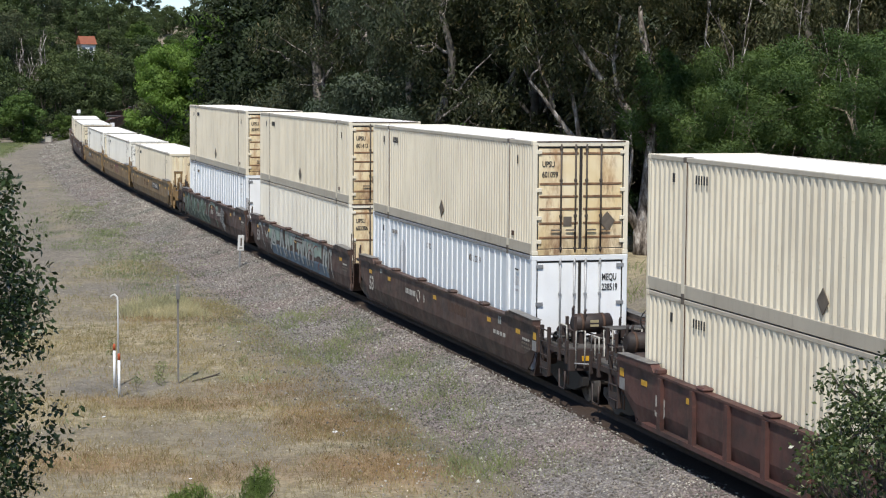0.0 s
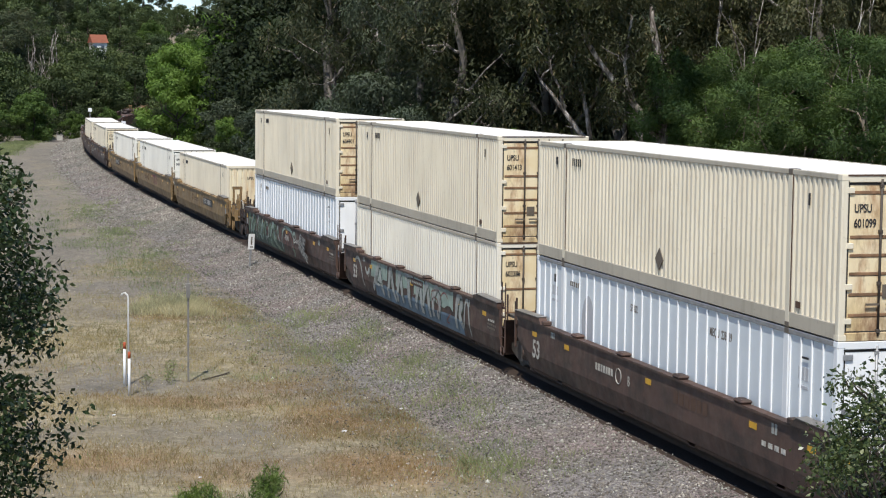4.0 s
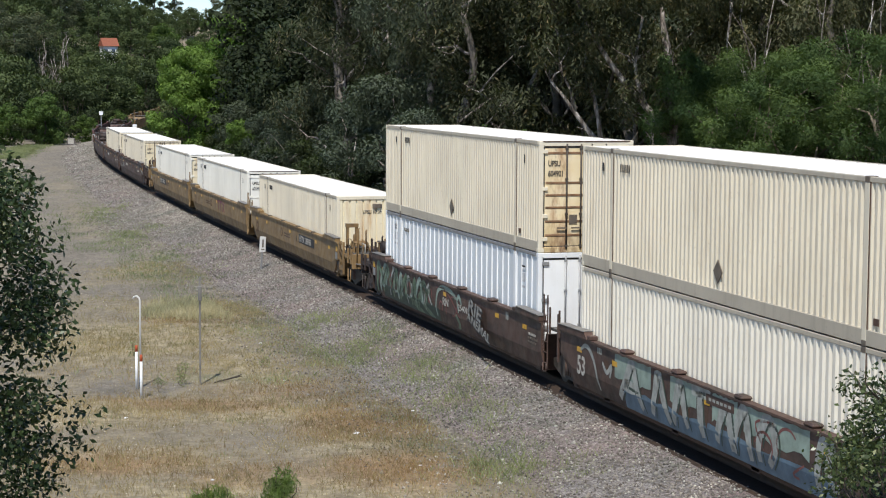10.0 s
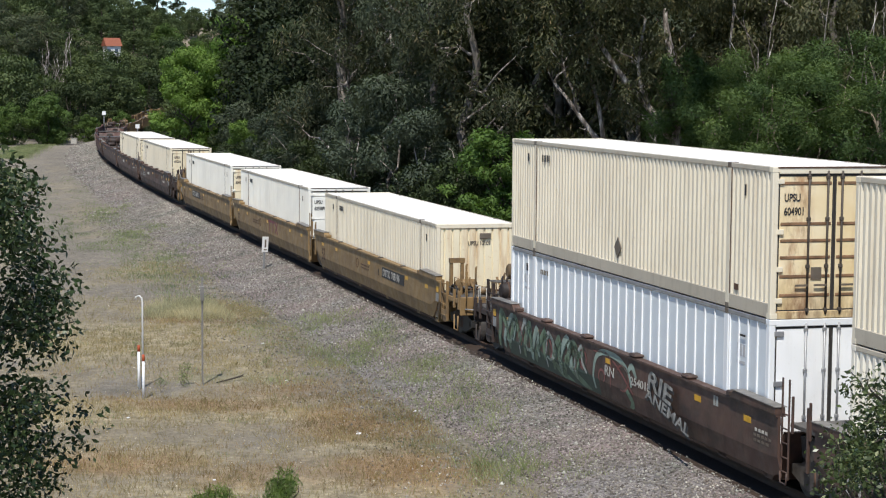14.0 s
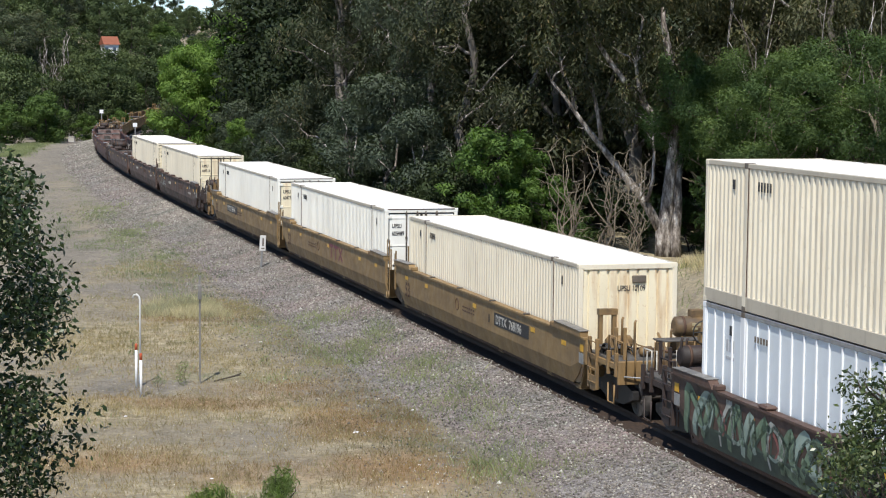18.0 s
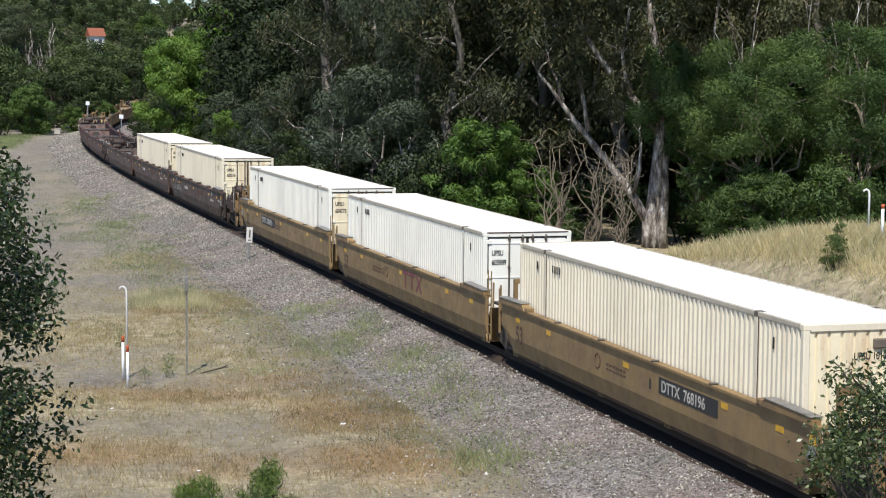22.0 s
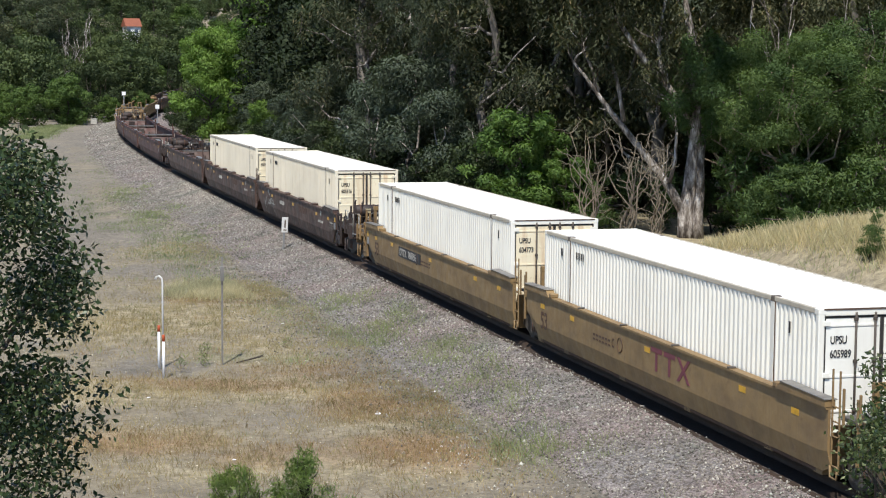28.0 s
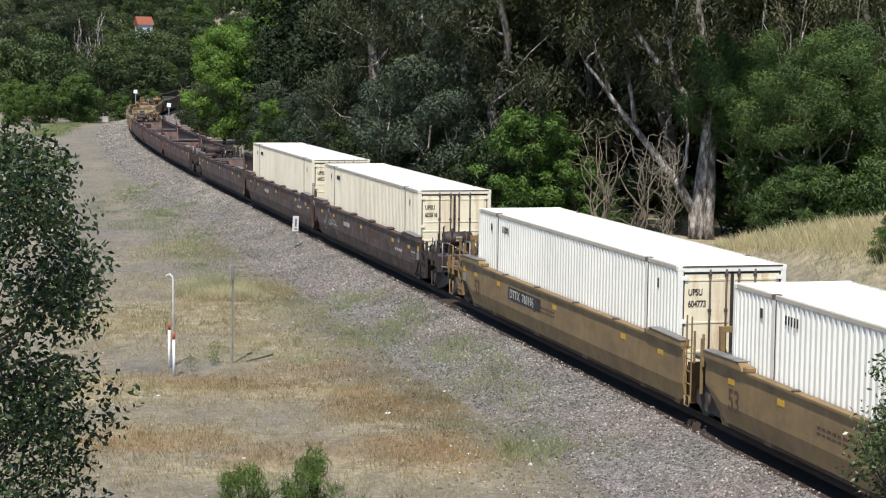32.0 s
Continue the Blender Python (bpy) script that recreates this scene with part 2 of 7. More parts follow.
def ground_mat():
    """Dry grass, bare earth and gravel; the mesh's masks say where gravel, straw, rusty and green growth lie."""
    m, nt, bs = node_mat("dry_ground")
    def mask(name):
        at = nt.nodes.new("ShaderNodeAttribute")
        at.attribute_name = name
        return at.outputs["Fac"]
    def op(kind, p, q):
        n = nt.nodes.new("ShaderNodeMath")
        n.operation = kind
        for sock, v in zip(n.inputs, (p, q)):
            if isinstance(v, (int, float)):
                sock.default_value = v
            else:
                nt.links.new(v, sock)
        return n.outputs[0]
    def ragged(name, scale, lo, hi, top, stretch=(1, 0.6, 1)):
        n = op("ADD", op("MULTIPLY", mask(name), 0.5), op("MULTIPLY", tex(nt, scale, 7, 0.68, stretch), 0.55))
        return ramp(nt, n, [(lo, (0,) * 3), (hi, (top,) * 3)])
    earth = ramp(nt, tex(nt, 4.0, 9, 0.75), [(0.3, (0.145, 0.122, 0.086)), (0.7, (0.32, 0.272, 0.195))])
    grit = ramp(nt, tex(nt, 12, 7, 0.8), [(0.36, (0.085, 0.082, 0.078)), (0.64, (0.33, 0.315, 0.295))])
    col = mix(nt, ramp(nt, tex(nt, 0.45, 7, 0.7, (0.9, 0.6, 1)), [(0.50, (0,) * 3), (0.66, (0.6,) * 3)]), earth, grit)
    straw = ramp(nt, tex(nt, 2.2, 9, 0.75), [(0.30, (0.17, 0.145, 0.088)), (0.45, (0.30, 0.245, 0.145)), (0.58, (0.45, 0.38, 0.24)), (0.72, (0.60, 0.53, 0.36))])
    col = mix(nt, ragged("straw", 0.9, 0.22, 0.58, 0.9), col, straw)
    rusty = ramp(nt, tex(nt, 5, 8, 0.74), [(0.3, (0.185, 0.114, 0.058)), (0.7, (0.415, 0.280, 0.152))])
    col = mix(nt, ragged("rusty", 0.8, 0.34, 0.64, 0.85), col, rusty)
    leafy = ramp(nt, tex(nt, 6, 8, 0.75), [(0.3, (0.115, 0.130, 0.062)), (0.7, (0.25, 0.262, 0.138))])
    col = mix(nt, ragged("leafy", 1.2, 0.36, 0.66, 0.75), col, leafy)
    fine = ramp(nt, tex(nt, 9, 8, 0.8), [(0.32, (0.62,) * 3), (0.68, (1.25,) * 3)])
    col = mix(nt, 1.0, col, fine, "MULTIPLY")
    stones = ramp(nt, tex(nt, 14.0, 8, 0.8), [(0.36, (0.05, 0.042, 0.040)), (0.5, (0.195, 0.172, 0.163)), (0.64, (0.42, 0.385, 0.37))])
    tint = ramp(nt, tex(nt, 0.3, 4, 0.6), [(0.38, (1.06, 0.91, 0.88)), (0.62, (0.97, 0.99, 0.97))])
    stones = mix(nt, 1.0, stones, tint, "MULTIPLY")
    stones = mix(nt, 1.0, stones, ramp(nt, tex(nt, 1.3, 6, 0.75), [(0.34, (0.72,) * 3), (0.66, (1.25,) * 3)]), "MULTIPLY")
    tan = ramp(nt, tex(nt, 7.0, 9, 0.82), [(0.36, (0.103, 0.092, 0.073)), (0.64, (0.305, 0.272, 0.220))])
    tan = mix(nt, 1.0, tan, ramp(nt, tex(nt, 0.4, 6, 0.7, (0.5, 0.25, 1)), [(0.35, (0.82, 0.80, 0.78)), (0.65, (1.15, 1.12, 1.08))]), "MULTIPLY")
    gravel = mask("gravel")
    stones = mix(nt, ramp(nt, gravel, [(0.80, (0,) * 3), (0.97, (1,) * 3)]), tan, stones)
    edge = op("MULTIPLY", op("ADD", gravel, ramp(nt, tex(nt, 1.1, 7, 0.7), [(0.25, (0,) * 3), (0.75, (1,) * 3)])), 0.55)
    col = mix(nt, ramp(nt, edge, [(0.36, (0,) * 3), (0.60, (1,) * 3)]), col, stones)
    lichen = ragged("lichen", 1.6, 0.46, 0.70, 0.55)
    col = mix(nt, lichen, col, (0.22, 0.245, 0.185))
    mottle = ramp(nt, tex(nt, 1.9, 8, 0.78, (1, 0.7, 1)), [(0.34, (0.74, 0.74, 0.73)), (0.5, (1.0,) * 3), (0.66, (1.2, 1.18, 1.15))])
    col = mix(nt, 1.0, col, mottle, "MULTIPLY")
    specks = ramp(nt, tex(nt, 26, 3, 0.6), [(0.72, (0,) * 3), (0.78, (0.5,) * 3)])
    col = mix(nt, specks, col, (0.5, 0.47, 0.42))
    nt.links.new(col, bs.inputs["Base Color"])
    bs.inputs["Roughness"].default_value = 0.95
    bump(nt, bs, tex(nt, 16, 8, 0.75), 0.8, 0.06)
    return m


M["ground"] = ground_mat()


def rust_doors():
    """Door paint with rust smeared down the middle of each leaf and along its lower edge."""
    m, nt, bs = node_mat("door_rusty")
    tc, sp = nt.nodes.new("ShaderNodeTexCoord"), nt.nodes.new("ShaderNodeSeparateXYZ")
    nt.links.new(tc.outputs["Object"], sp.inputs[0])
    base = ramp(nt, tex(nt, 0.9, 4), [(0.35, (0.72, 0.56, 0.30)), (0.65, (0.80, 0.68, 0.46))])
    def op(kind, a, b):
        n = nt.nodes.new("ShaderNodeMath")
        n.operation = kind
        for s, q in zip(n.inputs, (a, b)):
            if isinstance(q, (int, float)):
                s.default_value = q
            else:
                nt.links.new(q, s)
        return n.outputs[0]
    ax = op("ABSOLUTE", sp.outputs[0], 0)
    off = op("ABSOLUTE", op("SUBTRACT", ax, 0.72), 0)
    band = ramp(nt, off, [(0.0, (1,) * 3), (0.14, (0.9,) * 3), (0.36, (0,) * 3)])
    streak = ramp(nt, tex(nt, 2.6, 6, 0.7, (1.6, 1, 0.5)), [(0.42, (0,) * 3), (0.66, (0.75,) * 3)])
    col = mix(nt, mix(nt, 1.0, band, streak, "MULTIPLY"), base, (0.30, 0.10, 0.02))
    deep = ramp(nt, tex(nt, 3.0, 6, 0.7, (1.6, 1, 0.45)), [(0.54, (0,) * 3), (0.70, (0.8,) * 3)])
    col = mix(nt, mix(nt, 1.0, band, deep, "MULTIPLY"), col, (0.09, 0.035, 0.015))
    low = ramp(nt, sp.outputs[2], [(0.15, (1,) * 3), (0.75, (0,) * 3)])
    soot = ramp(nt, tex(nt, 1.6, 7, 0.75, (1, 1, 0.7)), [(0.40, (0.0,) * 3), (0.66, (0.65,) * 3)])
    col = mix(nt, mix(nt, 1.0, low, soot, "MULTIPLY"), col, (0.26, 0.15, 0.06))
    col = mix(nt, mix(nt, 1.0, low, streak, "MULTIPLY"), col, (0.12, 0.06, 0.03))
    nt.links.new(col, bs.inputs["Base Color"])
    bs.inputs["Roughness"].default_value = 0.65
    bump(nt, bs, tex(nt, 20, 4), 0.12, 0.01)
    return m


M["door_rust"] = rust_doors()

# ---- the track's line: heading by distance along it, from the plan's zero away from the bridge ----
ARC = np.arange(-60.0, 460.0, 0.5)
v = np.minimum(ARC, 205) / 100
HEAD = -0.27845 - 0.030088 * v + 0.062004 * v**2 - 0.017754 * v**3 + 0.00832 * v**4 + 0.0046 * np.maximum(ARC - 205, 0)
LINE_X = np.concatenate([[0], np.cumsum(np.sin((HEAD[1:] + HEAD[:-1]) / 2) * 0.5)])
LINE_Y = np.concatenate([[0], np.cumsum(np.cos((HEAD[1:] + HEAD[:-1]) / 2) * 0.5)])
LINE_X += 3.907 - np.interp(0, ARC, LINE_X)
LINE_Y += 47.823 - np.interp(0, ARC, LINE_Y)


def on_line(u, lat=0.0):
    """The plan's place at distance u along the track, lat metres to its far side."""
    h = np.interp(u, ARC, HEAD)
    return np.interp(u, ARC, LINE_X) + np.cos(h) * lat, np.interp(u, ARC, LINE_Y) - np.sin(h) * lat


def rise(u):
    """The line climbs a little once it is round the curve."""
    return 0.00045 * np.clip(np.asarray(u, float) - 192, 0, 90) ** 2


def beside(x, y):
    """For places: distance along the track and signed distance from it."""
    x, y = np.atleast_1d(x).astype(float), np.atleast_1d(y).astype(float)
    u, lat = np.empty(len(x)), np.empty(len(x))
    for i in range(0, len(x), 4000):
        s = slice(i, i + 4000)
        d = (x[s, None] - LINE_X[None]) ** 2 + (y[s, None] - LINE_Y[None]) ** 2
        j = d.argmin(1)
        u[s] = ARC[j]
        lat[s] = (x[s] - LINE_X[j]) * np.cos(HEAD[j]) - (y[s] - LINE_Y[j]) * np.sin(HEAD[j])
    return u, lat


def smooth(a, b, x):
    k = np.clip((x - a) / (b - a), 0, 1)
    return k * k * (3 - 2 * k)


def ground_z(x, y):
    x, y = np.atleast_1d(x).astype(float), np.atleast_1d(y).astype(float)
    u, lat = beside(x, y)
    z = np.full(len(x), -0.78)
    z += 0.05 * np.sin(x * 0.7 + 0.3 * y) * np.sin(y * 0.43) * smooth(5, 9, np.abs(lat))
    z += rise(u)
    bank = 2.72 * smooth(82, 60, y) + 0.5
    z += bank * smooth(7, 14, lat)
    hill = 13.0 * smooth(225, 335, y) + 6 * smooth(335, 520, y)
    z += hill * smooth(7, 45, np.abs(lat))
    return z


def gz(x, y):
    return float(ground_z(x, y)[0])


# ---- what grows where on the open ground: centre, reach across and along, amount ----
STRAW = [(-7.6, 68.5, 3.2, 2.6, 1.0), (-10.5, 60.5, 3.6, 4.2, 0.85), (-9.2, 63.5, 3.0, 2.0, 0.6), (-9.3, 47.2, 2.6, 1.9, 0.8), (-5.5, 55.5, 3.0, 3.4, 0.5), (-12.0, 83.5, 2.4, 3.0, 0.55),
         (-5.0, 48.0, 4.0, 2.0, 0.5), (-7.5, 41.5, 2.6, 1.6, 0.7), (-26.0, 150, 3.0, 14, 0.35), (-1.5, 44.0, 2.4, 2.5, 0.45), (-4.0, 38.5, 5.0, 1.5, 0.5)]
RUSTY = [(-6.5, 48.8, 2.6, 1.0, 0.75), (-7.2, 41.2, 2.2, 1.4, 0.8), (-1.7, 46.8, 2.2, 3.0, 0.9), (-1.0, 40.8, 2.0, 2.2, 0.8), (-3.4, 51.0, 2.6, 1.6, 0.55), (-8.6, 65.6, 2.2, 0.9, 0.5),
         (-10.2, 80.5, 1.2, 1.6, 0.6), (-4.2, 40.0, 2.0, 1.2, 0.5)]
LEAFY = [(-0.7, 52.6, 0.8, 3.2, 0.7), (0.8, 46.2, 0.7, 2.4, 0.6), (-2.6, 57.5, 1.6, 2.6, 0.6), (-1.8, 60.5, 1.0, 2.6, 0.6), (1.3, 41.4, 0.75, 1.9, 1.0), (0.3, 49.0, 1.0, 3.0, 0.5), (-5.0, 64.5, 2.0, 2.4, 0.6), (-10.6, 80.8, 0.8, 3.0, 0.8),
         (-13.0, 89.8, 0.9, 5.0, 0.9), (-16.9, 102.5, 0.9, 7.0, 0.95), (-21.4, 119, 1.0, 8.0, 0.7), (-16.2, 95, 0.8, 6.0, 0.6), (-6.0, 53.0, 2.2, 1.0, 0.5), (2.9, 40.9, 0.3, 0.5, 0.9)]
LICHEN = [(-2.2, 61.0, 0.8, 4.5, 0.5), (2.0, 43.5, 0.8, 3.0, 0.4), (0.3, 52.8, 0.6, 1.3, 0.9), (-0.5, 54.6, 0.5, 1.2, 0.7), (1.7, 46.5, 0.5, 1.4, 0.45)]
GRIT = [(-8.8, 51.2, 1.6, 1.2, 0.75), (-4.4, 43.8, 1.3, 1.0, 0.4), (-12.2, 74.6, 4.2, 2.3, 0.85), (-16.6, 89, 2.0, 6.5, 0.85), (-9.0, 73.0, 2.5, 1.0, 0.5)]


def cover(x, y, spots):
    """How thickly a kind of growth covers the places x, y."""
    k = np.zeros(len(x))
    for cx, cy, rx, ry, amount in spots:
        k = np.maximum(k, amount * np.exp(-(((x - cx) / rx) ** 2 + ((y - cy) / ry) ** 2) ** 1.4))
    return k


# ---- mesh helpers ----
def box(bm, x0, x1, y0, y1, z0, z1, bevel=0.0):
    vs = [bm.verts.new(p) for p in ((x0, y0, z0), (x1, y0, z0), (x1, y1, z0), (x0, y1, z0), (x0, y0, z1), (x1, y0, z1), (x1, y1, z1), (x0, y1, z1))]
    fs = [bm.faces.new([vs[i] for i in q]) for q in ((3, 2, 1, 0), (4, 5, 6, 7), (0, 1, 5, 4), (1, 2, 6, 5), (2, 3, 7, 6), (3, 0, 4, 7))]
    if bevel:
        es = list({e for f in fs for e in f.edges})
        bmesh.ops.bevel(bm, geom=es, offset=bevel, segments=1, affect="EDGES")
    return bm


def tube(bm, pts, rads, n=7, cap=True):
    pts = [Vector(p) for p in pts]
    rings = []
    for i, p in enumerate(pts):
        d = (pts[min(i + 1, len(pts) - 1)] - pts[max(i - 1, 0)]).normalized()
        a = d.orthogonal().normalized() if i == 0 else (a - d * a.dot(d)).normalized()
        b = d.cross(a)
        r = rads[i] if isinstance(rads, (list, tuple)) else rads
        rings.append([bm.verts.new(p + (a * math.cos(k * 2 * math.pi / n) + b * math.sin(k * 2 * math.pi / n)) * r) for k in range(n)])
    for q, w in zip(rings, rings[1:]):
        for k in range(n):
            f = bm.faces.new((q[k], q[(k + 1) % n], w[(k + 1) % n], w[k]))
            f.smooth = True
    if cap:
        bm.faces.new(rings[0][::-1])
        bm.faces.new(rings[-1])
    return bm


def prism(bm, outline, x0, x1):
    """A (y, z) outline given thickness along x."""
    a = [bm.verts.new((x0, y, z)) for y, z in outline]
    b = [bm.verts.new((x1, y, z)) for y, z in outline]
    bm.faces.new(a)
    bm.faces.new(b[::-1])
    n = len(a)
    for i in range(n):
        bm.faces.new((a[i], b[i], b[(i + 1) % n], a[(i + 1) % n]))
    bmesh.ops.recalc_face_normals(bm, faces=bm.faces)
    return bm


def part(name, bm, material, parent, label=""):
    if isinstance(bm, bmesh.types.BMesh):
        me = bpy.data.meshes.new(name)
        bm.to_mesh(me)
        bm.free()
    else:
        me = bm
    if material is not None and not me.materials:
        me.materials.append(material)
    ob = new(name, me)
    if parent is not None:
        ob.parent = parent
    if label:
        ob["label"] = label
    return ob


def bm_():
    return bmesh.new()


def boxed(*a, **k):
    return box(bmesh.new(), *a, **k)


def raw_mesh(name, co, faces_n, idx, material, attr=None):
    """A mesh from numpy arrays: corner places, corners per face, indices."""
    me = bpy.data.meshes.new(name)
    me.vertices.add(len(co))
    me.vertices.foreach_set("co", np.asarray(co, np.float32).ravel())
    nf = len(idx) // faces_n
    me.loops.add(len(idx))
    me.loops.foreach_set("vertex_index", np.asarray(idx, np.int32))
    me.polygons.add(nf)
    me.polygons.foreach_set("loop_start", np.arange(0, nf * faces_n, faces_n, dtype=np.int32))
    me.update(calc_edges=True)
    me.materials.append(material)
    return me


# ---- ground, ballast, rails ----
def ground():
    xs = np.unique(np.concatenate([-np.geomspace(40, 2600, 22), np.arange(-40, -16, 1.5), np.arange(-16, 26, 0.5), np.arange(26, 60, 2), np.geomspace(60, 2600, 20)]))
    ys = np.unique(np.concatenate([-np.geomspace(5, 600, 10), np.arange(0, 30, 2), np.arange(30, 112, 0.6), np.arange(112, 350, 2.5), np.geomspace(350, 3600, 16)]))
    gx, gy = np.meshgrid(xs, ys)
    x, y = gx.ravel(), gy.ravel()
    z = ground_z(x, y)
    nx, ny = len(xs), len(ys)
    i = (np.arange(ny - 1)[:, None] * nx + np.arange(nx - 1)[None]).ravel()
    idx = np.stack([i, i + 1, i + nx + 1, i + nx], 1).ravel()
    me = raw_mesh("ground", np.stack([x, y, z], 1), 4, idx, M["ground"])
    me.polygons.foreach_set("use_smooth", np.ones(len(me.polygons), bool))
    u, lat = beside(x, y)
    g = smooth(-7.6, -3.6, lat + 0.7 * np.sin(u * 0.23)) * (lat < 0) * (0.86 + 0.14 * smooth(-6, -4, lat))
    # gravel road that runs beside the line and bends away to the near left
    mid = np.interp(u, [26, 38, 50, 90, 200], [-12.5, -11.0, -9.9, -8.6, -7])
    half = np.interp(u, [26, 60, 200], [1.4, 1.2, 1.2])
    g = np.maximum(g, 0.8 * smooth(half + 0.9, half - 0.5, np.abs(lat - mid)) * smooth(26, 34, u))
    g = np.maximum(g, cover(x, y, GRIT))
    g = np.maximum(g, (lat >= 0) * smooth(7.5, 4.5, lat))
    for name, spots in (("straw", STRAW), ("rusty", RUSTY), ("leafy", LEAFY), ("lichen", LICHEN)):
        growth = me.attributes.new(name, "FLOAT", "POINT")
        growth.data.foreach_set("value", (cover(x, y, spots) if name != "straw" else np.maximum(cover(x, y, spots), smooth(9, 13, lat))).astype(np.float32))
    a = me.attributes.new("gravel", "FLOAT", "POINT")
    a.data.foreach_set("value", g.astype(np.float32))
    tagged(new("ground", me), "dry straw-coloured ground with gravel patches beside the line", "ground", kind="structure")


def ribbon(name, profile, u0, u1, step, material, attr=None):
    us = np.arange(u0, u1, step)
    co = []
    for lat, z in profile:
        x, y = on_line(us, lat)
        co.append(np.stack([x, y, z + rise(us)], 1))
    n, k = len(us), len(profile)
    co = np.concatenate(co)
    i = (np.arange(k - 1)[:, None] * n + np.arange(n - 1)[None]).ravel()
    idx = np.stack([i, i + n, i + n + 1, i + 1], 1).ravel()
    me = raw_mesh(name, co, 4, idx, material)
    if attr is not None:
        a = me.attributes.new("gravel", "FLOAT", "POINT")
        a.data.foreach_set("value", np.full(len(co), attr, np.float32))
        moss = me.attributes.new("lichen", "FLOAT", "POINT")
        moss.data.foreach_set("value", cover(co[:, 0], co[:, 1], LICHEN).astype(np.float32))
    return me


def track():
    lats = [-4.6, -4.0, -3.2, -2.3, -1.75, -1.35, 0, 1.4, 1.75, 2.4, 3.2, 4.4]
    zs = [-0.84, -0.74, -0.60, -0.40, -0.24, -0.175, -0.185, -0.175, -0.24, -0.42, -0.62, -0.84]
    me = ribbon("ballast", list(zip(lats, zs)), -55, 330, 0.7, M["ground"], 1.0)
    tagged(new("ballast", me), "grey crushed stone ballast shoulder of the railway", "ballast", kind="structure")
    # dark strip: oily ballast with the under-car shade put into its colour
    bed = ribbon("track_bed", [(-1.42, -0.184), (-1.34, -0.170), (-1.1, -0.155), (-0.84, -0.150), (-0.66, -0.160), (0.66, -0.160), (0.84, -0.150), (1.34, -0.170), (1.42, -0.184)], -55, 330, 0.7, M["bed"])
    tagged(new("track_bed", bed), "oily ballast between and beside the rails, blackened further for the train's shade", "ballast", kind="structure")
    for lat in (-0.755, 0.755):
        prof = [(lat - 0.07, -0.18), (lat - 0.07, -0.165), (lat - 0.012, -0.14), (lat - 0.012, -0.05), (lat - 0.036, -0.035), (lat - 0.036, 0.0),
                (lat + 0.036, 0.0), (lat + 0.036, -0.035), (lat + 0.012, -0.05), (lat + 0.012, -0.14), (lat + 0.07, -0.165), (lat + 0.07, -0.18)]
        tagged(new("rail", ribbon("rail", prof, -55, 330, 1.0, M["rail"])), "rust-brown steel rail on wooden ties", "rail", "rails", kind="structure")
    bm = bm_()
    for k in range(300):
        u = -45 + k * 0.55
        x, y = on_line(u)
        h = np.interp(u, ARC, HEAD)
        n0 = len(bm.verts)
        box(bm, -1.3, 1.3, -0.11, 0.11, -0.3, -0.165)
        bm.verts.ensure_lookup_table()
        bmesh.ops.transform(bm, matrix=pose(x, y, 0, 0, 0, -math.degrees(h)), verts=bm.verts[n0:])
    tagged(part("ties", bm, M["tie"], None), "weathered wooden railway ties under the rails", "ties", kind="stuff")


def stones():
    """Loose ballast on the shoulder near the bridge."""
    rng = np.random.default_rng(5)
    n = 86000
    u = np.where(np.arange(n) < 52000, rng.uniform(-24, 75, n), 55 + 150 * rng.random(n) ** 1.15)
    lat = -1.24 - np.abs(rng.normal(0, 2.3, n)) - rng.uniform(0, 0.35, n)
    keep = (lat > -7.5) & (rng.random(n) < np.interp(u, [-24, 20, 75], [1, 0.9, 0.8])) & ((u < 75) | (lat > -4.7))
    u, lat = u[keep], lat[keep]
    n = len(u)
    x, y = on_line(u, lat)
    z = np.where(lat > -4.6, np.interp(-lat, [1.3, 1.75, 2.3, 3.2, 4.0, 4.6], [-0.165, -0.24, -0.40, -0.60, -0.74, -0.80]), ground_z(x, y))
    base = np.array([[1, 0, 0], [-1, 0, 0], [0, 1, 0], [0, -1, 0], [0, 0, 1], [0, 0, -1]], float)
    r = rng.uniform(0.018, 0.042, n) * np.where(rng.random(n) < 0.02, 1.7, 1) * np.interp(u, [40, 180], [1, 1.9])
    co = base[None] * r[:, None, None] * rng.uniform(0.6, 1.3, (n, 6, 1))
    a = rng.uniform(0, 6.28, n)
    c, s = np.cos(a)[:, None], np.sin(a)[:, None]
    px, py = co[:, :, 0] * c - co[:, :, 1] * s, co[:, :, 0] * s + co[:, :, 1] * c
    co = np.stack([px + x[:, None], py + y[:, None], co[:, :, 2] * 0.8 + z[:, None] + 0.01], 2).reshape(-1, 3)
    tri = np.array([0, 2, 4, 2, 1, 4, 1, 3, 4, 3, 0, 4, 2, 0, 5, 1, 2, 5, 3, 1, 5, 0, 3, 5])
    idx = (np.arange(n)[:, None] * 6 + tri[None]).ravel()
    tagged(new("loose_stones", raw_mesh("loose_stones", co, 3, idx, M["stone"])), "loose grey and rose ballast stones on the shoulder", "stones", kind="stuff")


def surface_z(x, y):
    """Height of the ground or, beside the rails, of the ballast that lies on it."""
    lat = beside(x, y)[1]
    slope = np.interp(-lat, [1.3, 1.75, 2.3, 3.2, 4.0, 4.6], [-0.175, -0.24, -0.40, -0.60, -0.74, -0.84])
    return np.where((lat < 0) & (lat > -4.6), slope, ground_z(x, y))


